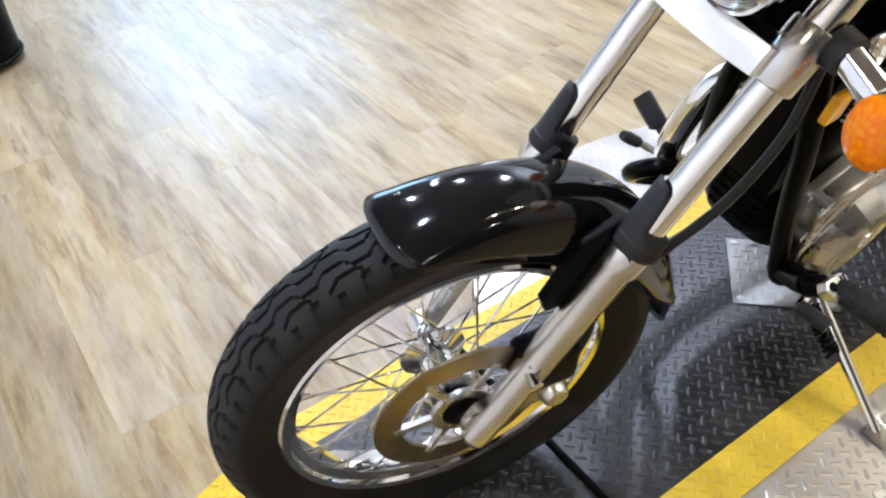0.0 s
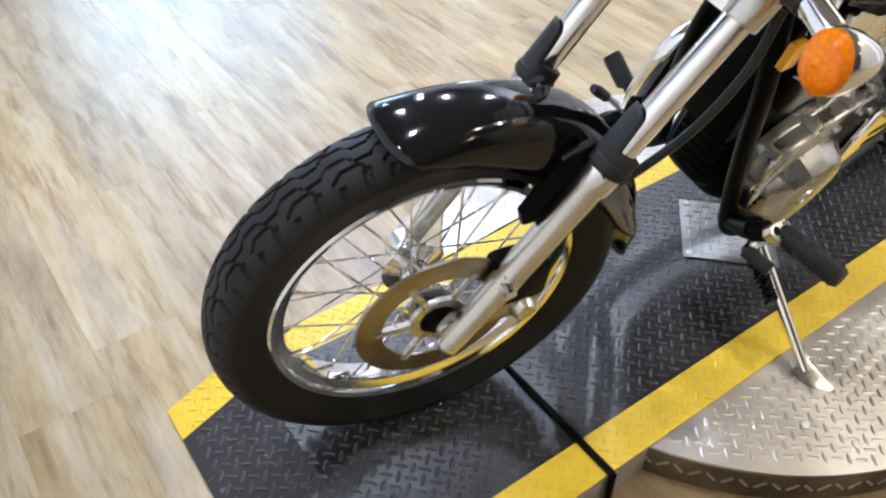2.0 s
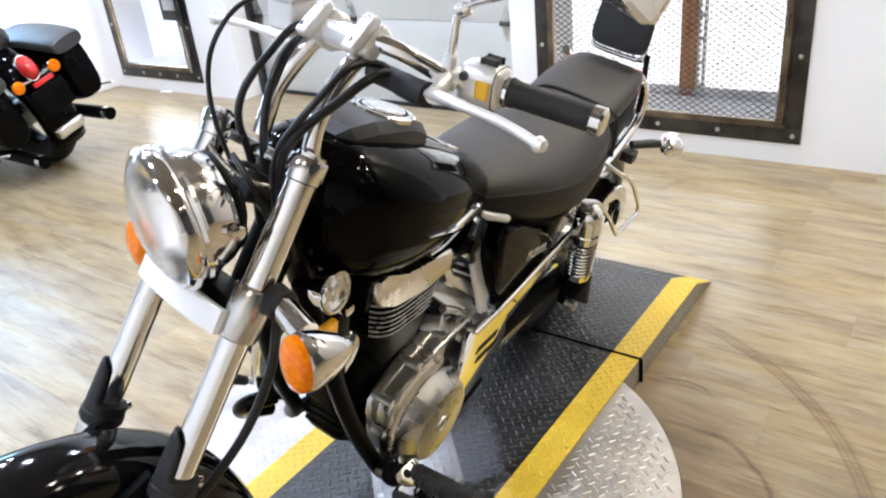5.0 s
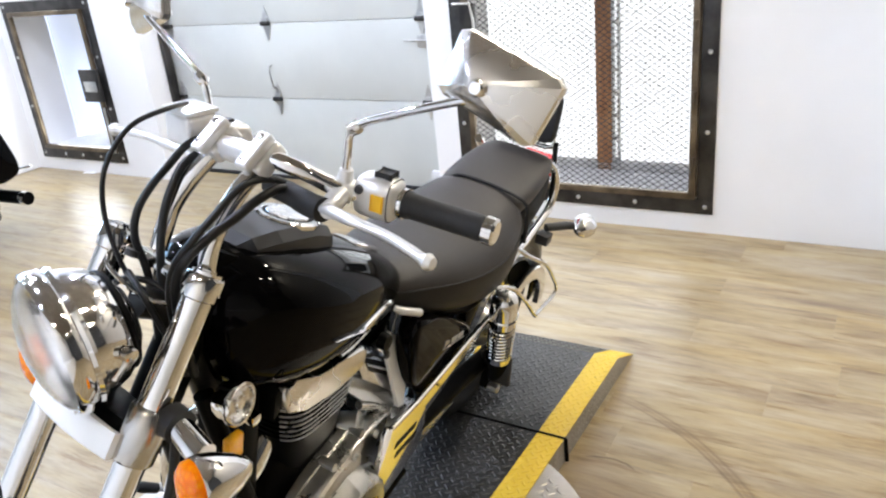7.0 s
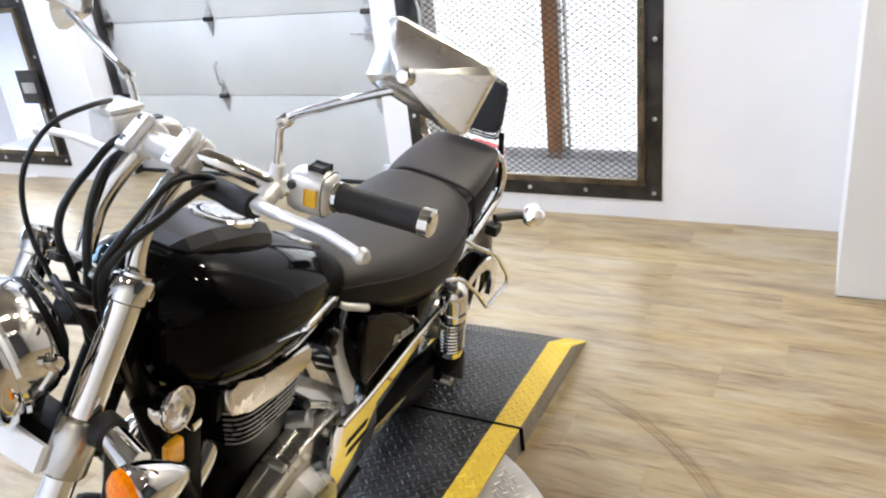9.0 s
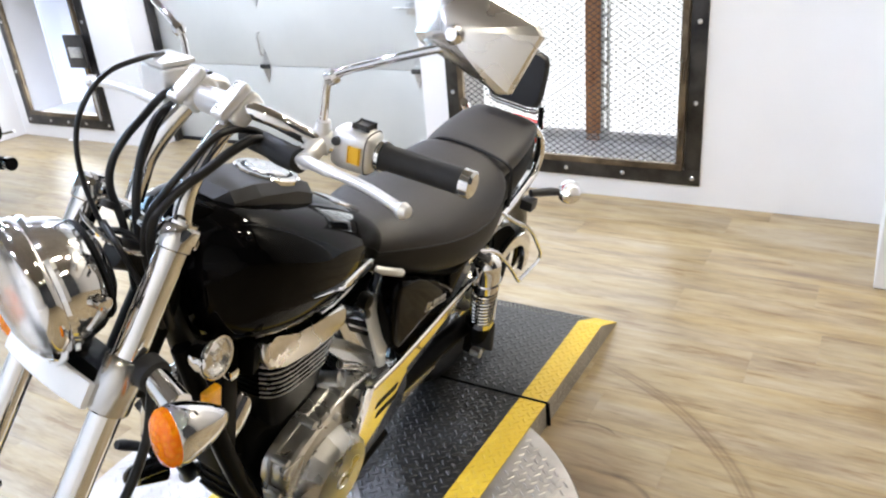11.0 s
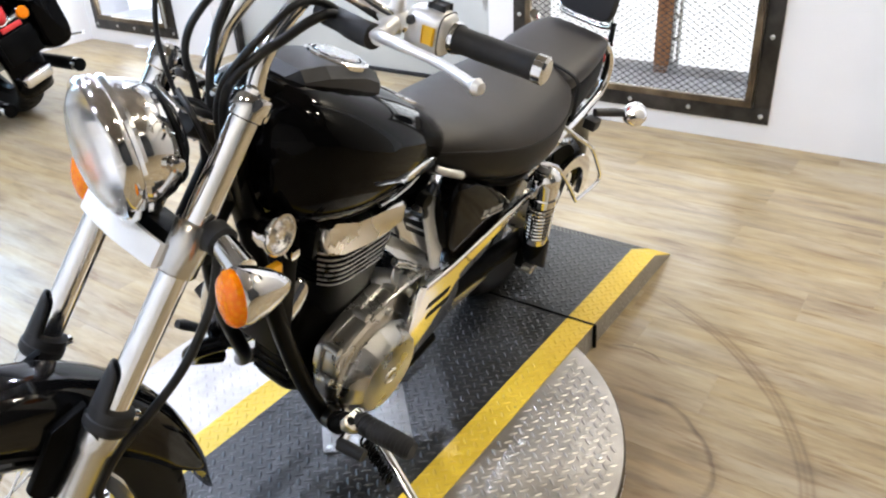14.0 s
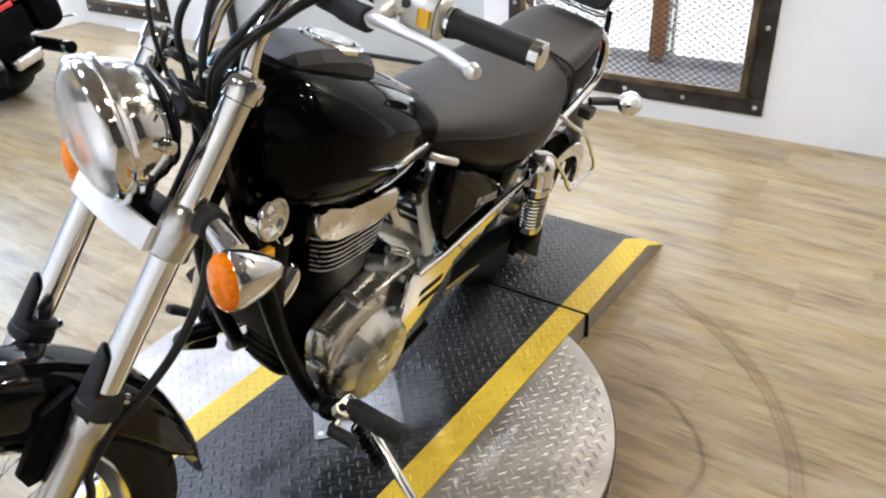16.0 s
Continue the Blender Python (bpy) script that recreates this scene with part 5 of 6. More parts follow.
CAPO, CAPW = Vector((0.722, 0, 0.988)), Vector((0.28, 0, 0.96)).normalized()
part("fuel_cap", lathe([(-0.004, 0.052), (0.003, 0.053), (0.006, 0.05), (0.006, 0.042), (0.002, 0.039), (0.004, 0.034), (0.008, 0.02), (0.009, 0.0)], 40, CAPO, CAPW, cap=False), CHROME, tank, "chrome filler cap ring")
part("cap_centre", lathe([(0.004, 0.0365), (0.0085, 0.0345), (0.0095, 0.02), (0.0098, 0.0)], 36, CAPO, CAPW), HAZY_CHROME, tank, "dull chrome filler cap centre")
part("cap_groove", lathe([(0.0035, 0.041), (0.0062, 0.0405), (0.0062, 0.0365), (0.0035, 0.036)], 36, CAPO, CAPW, cap=False), SATIN_BLACK, tank, "dark groove round the cap")
for k in range(6):
    a = 2 * math.pi * k / 6
    u = CAPW.cross(Vector((0, 1, 0)))
    part("cap_screw", lathe([(0.004, 0.003), (0.0072, 0.0028), (0.0075, 0)], 10, CAPO + u * math.cos(a) * 0.046 + Vector((0, math.sin(a) * 0.046, 0)), CAPW), CHROME, tank)
# Chrome strip in place of the window's reflection in the black tank.
part("rear_gleam", box((-0.045, -0.03, 0.0), (0.05, 0.03, 0.012), 0.005, m=Matrix.Translation((0.93, 0, 0.843)) @ Matrix.Rotation(radians(29), 4, "Y")), CHROME, tank, "chrome strip added for the window's reflection on the tank")
for s in (-1, 1):
    line = spline([(0.66, s * 0.15, 0.85), (0.71, s * 0.149, 0.833), (0.76, s * 0.145, 0.814), (0.83, s * 0.132, 0.801), (0.895, s * 0.117, 0.788)], 8)
    rings = []
    for k, q in enumerate(line):
        f = k / (len(line) - 1)
        h = 0.0012 + 0.0035 * f + (0.0085 * math.sin(math.pi * (f - 0.4) / 0.6) ** 0.7 if 0.4 < f < 1 else 0)
        rings.append([q + Vector((0, s * d, z * h)) for d, z in ((-0.006, -1.0), (0.002, -1.0), (0.005, -0.3), (0.006, 0.2), (0.004, 0.8), (-0.004, 1.0), (-0.008, 0.6))])
    badge = part("tank_badge", loft(rings), CHROME, tank, "chrome winged tank badge")
    part("badge_wing", tube(spline([(0.79, s * 0.1465, 0.809), (0.83, s * 0.1385, 0.801), (0.872, s * 0.129, 0.793)], 6), [0.0015] * 4 + [0.0035] * 9, 8), SATIN_BLACK, badge, "dark recess line")
    part("trim_strip", tube(spline([(0.745, s * 0.112, 0.748), (0.77, s * 0.11, 0.744), (0.80, s * 0.106, 0.739), (0.86, s * 0.098, 0.738), (0.93, s * 0.085, 0.742)], 6), 0.004, 8), CHROME, tank, "chrome lower trim")

# seat, backrest
def saddle_rings(sections, power, seg, steps):
    rings = []
    for x, w, zb, zt, *_ in smooth_sections([(*c, 0, 0) for c in sections], steps):
        zc, h = (zb + zt) / 2, (zt - zb) / 2
        rings.append([(x, w * math.copysign(abs(math.cos(a)) ** (2 / power), math.cos(a)), zc + h * math.copysign(abs(math.sin(a)) ** (2 / power), math.sin(a))) for a in (2 * math.pi * k / seg for k in range(seg))])
    return rings


RIDER = saddle_rings([(0.93, 0.03, 0.735, 0.765), (0.95, 0.075, 0.712, 0.79), (1.0, 0.108, 0.682, 0.803), (1.09, 0.14, 0.645, 0.797), (1.2, 0.16, 0.607, 0.788), (1.31, 0.164, 0.588, 0.789), (1.40, 0.15, 0.6, 0.798), (1.445, 0.13, 0.645, 0.803), (1.462, 0.1, 0.70, 0.798)], 2.7, 60, 7)
RIDER[:] = [[(x, y - 0.018, z) for x, y, z in ring] for ring in RIDER]
SEAM = (2, 28)
seat = part("rider_seat", loft([ring[SEAM[0]:SEAM[1] + 1] for ring in RIDER], closed_ring=False), VINYL, bike, "brown-black vinyl rider seat", angle=60)
# Separate side panel; its darker colour also holds the shade below the seam.
part("seat_skirt", loft([ring[SEAM[1]:] + ring[:SEAM[0] + 1] for ring in RIDER], closed_ring=False), DARKENED_VINYL, seat, "smooth black vinyl seat skirt, darkened further for shade", angle=60)
for k in SEAM:
    part("seat_piping", tube([ring[k] for ring in RIDER[2:-2]], 0.0028, 8), DARKENED_VINYL, seat, "black seam piping")
rear = part("passenger_seat", body([(1.438, 0.09, 0.75, 0.782), (1.45, 0.108, 0.742, 0.799), (1.52, 0.114, 0.75, 0.811), (1.60, 0.11, 0.766, 0.822), (1.66, 0.1, 0.78, 0.828), (1.695, 0.084, 0.793, 0.825), (1.706, 0.045, 0.8, 0.816)], 3.6, 44, 6), VINYL, bike, "brown-black vinyl passenger seat", pose(0, -0.022, 0), angle=60)
part("seat_strap", tube(spline([(1.435, -0.146, 0.70), (1.44, -0.138, 0.758), (1.447, -0.125, 0.793), (1.452, -0.08, 0.804), (1.455, 0, 0.807), (1.452, 0.06, 0.803), (1.449, 0.086, 0.79)], 6), 0.0045, 8), DARKENED_VINYL, rear, "black strap across the seat joint")
part("seat_pan", body([(1.38, 0.09, 0.62, 0.74), (1.41, 0.112, 0.6, 0.755), (1.55, 0.118, 0.625, 0.768), (1.66, 0.112, 0.65, 0.786), (1.72, 0.1, 0.67, 0.79), (1.74, 0.07, 0.69, 0.78)], 4, 28, 4), SATIN_BLACK, bike, "black plastic seat pan above the mudguard", pose(0, -0.006, 0))
PAD = pose(1.722, -0.016, 0.845, 0, 7, 0)
rings = []
for d, k in ((-0.019, 0.62), (-0.0185, 0.8), (-0.016, 0.92), (-0.01, 0.99), (0.004, 1.0), (0.011, 0.97), (0.014, 0.88), (0.014, 0.6)):
    ring = []
    for n in range(48):
        c_, s_ = math.cos(2 * math.pi * n / 48), math.sin(2 * math.pi * n / 48)
        y_, z_ = math.copysign(abs(c_) ** 0.4, c_), math.copysign(abs(s_) ** 0.4, s_)
        ring.append(PAD @ Vector((d, 0.077 * (k if k > 0.9 else 1 - (1 - k) * 0.35) * y_ * (1 - 0.05 * z_), 0.073 + 0.073 * (k if k > 0.9 else 1 - (1 - k) * 0.35) * z_)))
    rings.append(ring)
back = part("backrest", loft(rings), VINYL_PAD, bike, "black padded sissy-bar backrest", angle=60)
part("backrest_plate", box((0.016, -0.066, 0.0), (0.02, 0.066, 0.09), 0.001, m=PAD), CHROME, back, "chrome plate behind the pad")
sissy = part("sissy_bar", tube(spline([PAD @ Vector((0.012, -0.07, 0.02)), PAD @ Vector((0.01, -0.068, -0.008)), PAD @ Vector((0.01, 0.0, -0.012)), PAD @ Vector((0.01, 0.068, -0.008)), PAD @ Vector((0.012, 0.07, 0.02))], 5), 0.0065, 10), CHROME, bike, "chrome sissy bar")
part("bar_bracket", tube(spline([(1.735, -0.096, 0.85), (1.715, -0.11, 0.8), (1.735, -0.112, 0.755), (1.735, -0.115, 0.7)], 5), 0.0075, 10, flat=1.6), SATIN_BLACK, sissy, "black sissy-bar bracket")

# frame
for s in (-1, 1):
    k = 1.0 if s < 0 else 0.6
    part("frame_downtube", tube(spline([(0.49, s * 0.045 * k, 0.80), (0.51, s * 0.085 * k, 0.66), (0.555, s * 0.105 * k, 0.50), (0.62, s * 0.12 * k, 0.34), (0.68, s * 0.13, 0.24), (0.80, s * 0.13, 0.2), (1.05, s * 0.12, 0.22)], 6), 0.016, 14), SATIN_BLACK, bike, "black frame downtube")
    part("frame_rail", tube(spline([(1.68, s * 0.105, 0.815), (1.728, s * 0.112, 0.775), (1.75, s * 0.118, 0.728), (1.735, s * 0.12, 0.675), (1.69, s * 0.12, 0.648), (1.6, s * 0.123, 0.628), (1.5, s * 0.127, 0.614), (1.42, s * 0.13, 0.594), (1.33, s * 0.13, 0.572)], 6), 0.0115, 14), CHROME, bike, "chrome rear frame rail")
    part("frame_tube", tube(spline([(0.98, s * 0.06, 0.71), (1.1, s * 0.10, 0.655), (1.25, s * 0.12, 0.59), (1.38, s * 0.125, 0.585)], 6), 0.015, 12), SATIN_BLACK, bike, "black frame tube under the seat")
part("radiator", box((0.555, -0.07, 0.48), (0.59, 0.035, 0.755), 0.008), SATIN_BLACK, bike, "black radiator behind the downtubes")
front_case = part("engine_front", body([(0.615, 0.03, 0.33, 0.45), (0.625, 0.05, 0.31, 0.50), (0.65, 0.062, 0.29, 0.54), (0.70, 0.08, 0.26, 0.52)], 5, 28, 4), SATIN_BLACK, bike, "ribbed black engine front casing")
for k in range(7):
    part("case_rib", box((0.612, -0.05, 0.335 + 0.021 * k), (0.66, 0.04, 0.342 + 0.021 * k), 0.002, 1), SATIN_BLACK, front_case)
part("exhaust_flange", tube([(0.655, -0.02, 0.575), (0.612, -0.035, 0.55), (0.592, -0.03, 0.52)], [0.03, 0.027, 0.024], 18), CHROME, bike, "chrome exhaust flange")

# engine
part("engine_case", body([(0.66, 0.06, 0.28, 0.40), (0.69, 0.09, 0.25, 0.44), (0.78, 0.10, 0.22, 0.47), (0.9, 0.10, 0.22, 0.47), (1.02, 0.09, 0.25, 0.45), (1.06, 0.06, 0.28, 0.40)], 4, 32, 4), SATIN_BLACK, bike, "black engine crankcase")
cov = part("clutch_cover", lathe([(-0.09, 0.121), (-0.124, 0.121), (-0.131, 0.118), (-0.136, 0.112), (-0.139, 0.1)], 64, (0.773, 0, 0.355)), ALLOY, bike, "polished alloy engine side cover")
part("cover_boss", lathe([(-0.13, 0.112), (-0.141, 0.1115), (-0.15, 0.107), (-0.17, 0.094), (-0.1755, 0.088)], 15, (0.781, 0, 0.336)), ALLOY, cov, "faceted alloy boss", angle=16)
part("boss_face", lathe([(-0.165, 0.086), (-0.1765, 0.086), (-0.1785, 0.0835), (-0.1785, 0.081), (-0.1778, 0.079), (-0.1778, 0.0)], 56, (0.781, 0, 0.336)), ALLOY, cov, "flat machined cover face")
part("cover_cap", lathe([(-0.178, 0.02), (-0.1815, 0.019), (-0.1815, 0.016), (-0.179, 0.015), (-0.179, 0.0)], 24, (0.786, 0, 0.331)), ALLOY, cov)
HOUSING = [(0.652, 0.405), (0.655, 0.44), (0.67, 0.458), (0.70, 0.472), (0.735, 0.484), (0.8, 0.5), (0.87, 0.507), (0.93, 0.5), (0.955, 0.45), (0.92, 0.34), (0.86, 0.27), (0.80, 0.25), (0.72, 0.262), (0.67, 0.32)]
part("cover_housing", prism(HOUSING, -0.09, -0.134, 0.01, 3), ALLOY, cov, "cast alloy cover housing")
part("cover_flange", prism([(0.79 + (x - 0.79) * 1.05, 0.39 + (z - 0.39) * 1.06) for x, z in HOUSING], -0.08, -0.1, 0.003, 2), ALLOY, cov, "cast alloy joint flange")
for px, pz in ((0.664, 0.452), (0.648, 0.38), (0.665, 0.31), (0.72, 0.252), (0.742, 0.49), (0.83, 0.509), (0.925, 0.503), (0.8, 0.243)):
    part("cover_bolt", tube([(px, -0.095, pz), (px, -0.128, pz), (px, -0.13, pz)], [0.0095, 0.0095, 0.006], 12), ALLOY, cov)
for px, pz in ((0.80, 0.474), (0.872, 0.482), (0.94, 0.45)):
    part("cover_bolt", lathe([(-0.13, 0.0085), (-0.144, 0.0085), (-0.146, 0.0055), (-0.146, 0)], 12, (px, 0, pz)), ALLOY, cov)


def cylinder(name, base, top, label, half_w, half_l, count, rake):
    """A barrel that narrows downwards, ringed by black fins with bright-edged ones on its sides; rake: how far they drop towards the back."""
    base, top = Vector(base), Vector(top)

    def ring_at(f, grow=0.0):
        k = 0.68 + 0.32 * min(1, f * 1.3)
        c, l, w = base.lerp(top, f), half_l * k + grow, half_w * k + grow
        return [c + Vector((l * math.copysign(abs(math.cos(a)) ** 0.5, math.cos(a)), w * math.copysign(abs(math.sin(a)) ** 0.5, math.sin(a)), -rake * math.cos(a))) for a in (2 * math.pi * j / 44 for j in range(44))]
    core = part(name, loft([ring_at(k / 8) for k in range(9)]), SATIN_BLACK, bike, label)
    for k in range(count):
        f = 0.835 - 0.048 * k
        rim_ = ring_at(f, 0.0035)
        part("cooling_fin", loft([ring_at(f - 0.005, 0.0), ring_at(f - 0.004, 0.0035), ring_at(f + 0.004, 0.0035), ring_at(f + 0.005, 0.0)], cap=False), SATIN_BLACK, core, "black cooling fin")
        for lo_, hi_ in ((3, 18), (26, 42)):
            part("fin_edge", tube(rim_[lo_:hi_], 0.0019, 6), ALLOY, core, "bright machined fin edge")
    return core


front_cyl = cylinder("front_cylinder", (0.755, 0.0, 0.43), (0.733, 0.0, 0.72), "black finned front cylinder", 0.1, 0.112, 7, 0.014)
bm = prism([(0.61, 0.722), (0.612, 0.742), (0.622, 0.752), (0.645, 0.741), (0.70, 0.729), (0.78, 0.719), (0.828, 0.717), (0.842, 0.705), (0.845, 0.66), (0.79, 0.661), (0.731, 0.667), (0.66, 0.684), (0.622, 0.7)], -0.086, -0.11, 0.008, 4)
for v in bm.verts:
    v.co.y += 0.12 * (v.co.z - 0.705) + 4.5 * (v.co.z - 0.705) ** 2
part("head_band", bm, HAZY_CHROME, front_cyl, "polished chrome head band")
part("head_cap", prism([(0.592, 0.7), (0.594, 0.752), (0.604, 0.762), (0.612, 0.748), (0.609, 0.71)], -0.03, -0.096, 0.004), SATIN_BLACK, front_cyl, "black head end cap")
part("head_casting", body([(0.6, 0.04, 0.69, 0.74), (0.615, 0.075, 0.675, 0.752), (0.7, 0.088, 0.665, 0.745), (0.8, 0.085, 0.655, 0.73), (0.86, 0.06, 0.66, 0.71)], 4, 28, 4), SATIN_BLACK, front_cyl, "black cylinder head casting")
cylinder("rear_cylinder", (0.93, 0.03, 0.42), (1.02, 0.03, 0.62), "black finned rear cylinder", 0.06, 0.062, 5, 0.0)
def leaning(outline, y0, y1, bevel, seg, lean, z0):
    """A plate like prism's whose face turns upwards."""
    bm = prism(outline, y0, y1, bevel, seg)
    for v in bm.verts:
        v.co.y += lean * (v.co.z - z0)
    return bm


carb = part("carburettor_cover", leaning([(0.868, 0.664), (0.965, 0.602), (0.985, 0.525), (0.965, 0.515), (0.878, 0.595)], -0.04, -0.089, 0.005, 2, 0.45, 0.59), POLISHED, bike, "satin silver carburettor cover")
part("cover_recess", leaning([(0.893, 0.632), (0.955, 0.591), (0.965, 0.553), (0.9, 0.6)], -0.088, -0.0905, 0.001, 1, 0.45, 0.59), STEEL_DARK, carb, "dark recessed window")
part("cover_rib", leaning([(0.9, 0.616), (0.96, 0.573), (0.962, 0.566), (0.902, 0.609)], -0.0895, -0.092, 0.001, 1, 0.45, 0.59), BRIGHT_ALLOY, carb)
part("intake_manifold", leaning([(0.845, 0.575), (0.868, 0.594), (0.972, 0.51), (0.99, 0.475), (0.93, 0.478)], -0.03, -0.095, 0.007, 3, 0.9, 0.53), POLISHED, bike, "polished bright intake casting")
part("manifold_clamp", box((0.922, -0.1, 0.49), (0.952, -0.06, 0.515), 0.006, 2), SATIN_BLACK, bike, "black rubber intake clamp")
part("coolant_pipe", tube([(0.85, -0.1, 0.553), (0.88, -0.106, 0.535), (0.925, -0.106, 0.5)], 0.009, 12), POLISHED, bike, "polished coolant pipe")
part("water_pump", tube([(0.835, -0.07, 0.5), (0.85, -0.108, 0.512), (0.852, -0.112, 0.514)], [0.024, 0.024, 0.019], 20), ALLOY, bike, "round alloy pump housing")
part("starter_cover", leaning([(0.893, 0.517), (0.968, 0.508), (1.052, 0.447), (1.036, 0.415), (0.93, 0.43)], -0.05, -0.124, 0.007, 3, 0.7, 0.45), ALLOY, bike, "cast alloy starter cover")
part("engine_bracket", leaning([(0.93, 0.643), (0.955, 0.668), (0.979, 0.648), (0.976, 0.638), (0.962, 0.626), (0.962, 0.596), (0.98, 0.588), (1.004, 0.596), (1.006, 0.582), (0.998, 0.56), (0.975, 0.53), (0.965, 0.498), (0.945, 0.503), (0.938, 0.57)], -0.108, -0.118, 0.002, 2, 0.3, 0.58), BRIGHT_ALLOY, bike, "bright engine mounting bracket")
part("choke_knob", tube([(0.942, -0.1, 0.738), (0.95, -0.112, 0.733), (0.984, -0.136, 0.722), (0.987, -0.138, 0.721)], [0.006, 0.0085, 0.0085, 0.006], 14), SATIN_ALLOY, bike, "silver choke knob")
part("fuel_tap", lathe([(-0.13, 0.0), (-0.128, 0.016), (-0.11, 0.018)], 14, (0.885, 0, 0.7)), SATIN_BLACK, bike)
part("fuel_hose", tube(spline([(0.885, -0.115, 0.695), (0.9, -0.12, 0.66), (0.925, -0.1, 0.63), (0.93, -0.07, 0.62)], 6), 0.006, 10), CABLE, bike, "black fuel hose")
scov = part("side_cover", prism([(0.955, 0.66), (0.957, 0.7), (0.972, 0.714), (1.035, 0.686), (1.13, 0.632), (1.205, 0.582), (1.24, 0.548), (1.256, 0.5), (1.24, 0.462), (1.12, 0.462), (1.0, 0.49), (0.97, 0.56)], -0.1, -0.152, 0.016, 4), GLOSS_BLACK, bike, "gloss black side cover", angle=60)
EMBLEM = Matrix.Translation((1.1, -0.1525, 0.574)) @ Matrix.Rotation(radians(13), 4, "Y") @ Matrix.Scale(0.85, 4)
bm = bmesh.new()
for k, (w, h) in enumerate(((0.014, 0.017), (0.007, 0.015), (0.015, 0.016), (0.012, 0.015), (0.014, 0.016), (0.01, 0.015))):
    add_box(bm, (0.02 * k, -0.001, -0.001), (0.02 * k + w, 0.0012, h - 0.001), 0.0006, 1, EMBLEM)
add_box(bm, (-0.004, -0.001, -0.0085), (0.122, 0.001, -0.005), 0, 1, EMBLEM)
part("side_emblem", bm, WHITE_MARK, scov, "small silver emblem bars")

# final drive guard, swing arm, rear wheel
drive = part("drive_guard", prism([(0.85, 0.508), (0.862, 0.522), (0.884, 0.503), (0.983, 0.502), (1.096, 0.516), (1.33, 0.549), (1.336, 0.532), (1.11, 0.486), (1.015, 0.472), (1.034, 0.41), (1.022, 0.352), (0.96, 0.33), (0.89, 0.312), (0.858, 0.305), (0.845, 0.4)], -0.158, -0.168, 0.0025), CHROME, bike, "polished chrome drive guard")
for k in range(2):
    z = 0.443 - 0.031 * k
    part("guard_slot", prism([(0.9 + 0.006 * k, z - 0.007), (0.98 + 0.006 * k, z - 0.007), (0.988 + 0.006 * k, z + 0.006), (0.908 + 0.006 * k, z + 0.006)], -0.1675, -0.1692), SATIN_BLACK, drive, "dark slot")
part("guard_web", prism([(1.005, 0.47), (1.12, 0.484), (1.3, 0.524), (1.3, 0.505), (1.15, 0.432), (1.02, 0.4)], -0.146, -0.152, 0.002), CHROME, drive, "chrome inner guard web")
part("guard_rail", tube([(0.884, -0.163, 0.503), (0.983, -0.163, 0.503), (1.1, -0.164, 0.518), (1.336, -0.164, 0.549)], 0.0062, 10), CHROME, drive, "chrome edge")
part("swing_arm", tube([(0.98, -0.11, 0.33), (1.25, -0.13, 0.35), (1.52, -0.13, 0.31)], 0.028, 14, flat=0.8), SATIN_BLACK, bike, "black swing arm")
part("lower_plate", prism([(1.05, 0.292), (1.05, 0.344), (1.1, 0.342), (1.25, 0.304), (1.252, 0.297), (1.085, 0.287)], -0.13, -0.14, 0.002, 2), HAZY_CHROME, bike, "bright tapered lower guard plate")
RW = Matrix.Translation((1.60, 0, 0.308))
rrim = part("rear_wheel", lathe(rim_profile(0.195), 72, cap=False), CHROME, bike, "spoked rear wheel with a chrome rim", RW)
part("tyre", tyre_bm(0.312, 0.197, 0.066, 240, lambda u, v: 1.0 if abs((u * 30 + 0.4 * abs(v)) % 1 - 0.5) < 0.08 and abs(v) > 0.2 else 0.0), TYRE, rrim, "black rear tyre")
part("hub", lathe([(-0.09, 0.0), (-0.09, 0.05), (-0.05, 0.075), (0.05, 0.075), (0.08, 0.05), (0.08, 0)], 32), ALLOY, rrim)
first = None
for k in range(20):
    m = Matrix.Rotation(2 * math.pi * k / 20, 4, "Y")
    if first is None:
        first = part("spoke", tube([(0.07, -0.045, 0.02), (0.178, -0.008, 0)], 0.002, 6), CHROME, rrim, m=m)
    else:
        ob = new("spoke", first.data)
        ob.parent, ob.matrix_basis = rrim, m
rings = []
for k in range(31):
    a = radians(200 - 205 * k / 30) if k < 30 else radians(-5)
    ring = []
    for j in range(17):
        b = math.pi * j / 16
        r = 0.215 + 0.14 * math.sin(b) ** 0.5
        ring.append((1.60 + r * math.cos(a), -0.098 * math.copysign(abs(math.cos(b)) ** 0.8, math.cos(b)), 0.308 + r * math.sin(a)))
    rings.append(ring)
rfen = part("rear_mudguard", loft(rings, closed_ring=False), GLOSS_BLACK, bike, "gloss black rear mudguard")
rfen.modifiers.new("thick", "SOLIDIFY").thickness = 0.004
for s in (-1, 1):
    arch = spline([(1.575, 0, 0.415), (1.625, 0, 0.437), (1.71, 0, 0.455), (1.8, 0, 0.437), (1.862, 0, 0.392), (1.897, 0, 0.33), (1.903, 0, 0.27)], 6)
    bm = loft([[q + Vector((0, s * 0.118, 0)), q.lerp(Vector((1.71, 0, 0.26)), 0.2) + Vector((0, s * 0.118, 0)), q.lerp(Vector((1.71, 0, 0.26)), 0.2) + Vector((0, s * 0.1, 0)), q + Vector((0, s * 0.1, 0))] for q in arch])
    part("mudguard_edge", bm, CHROME, rfen, "chrome mudguard edge strip")
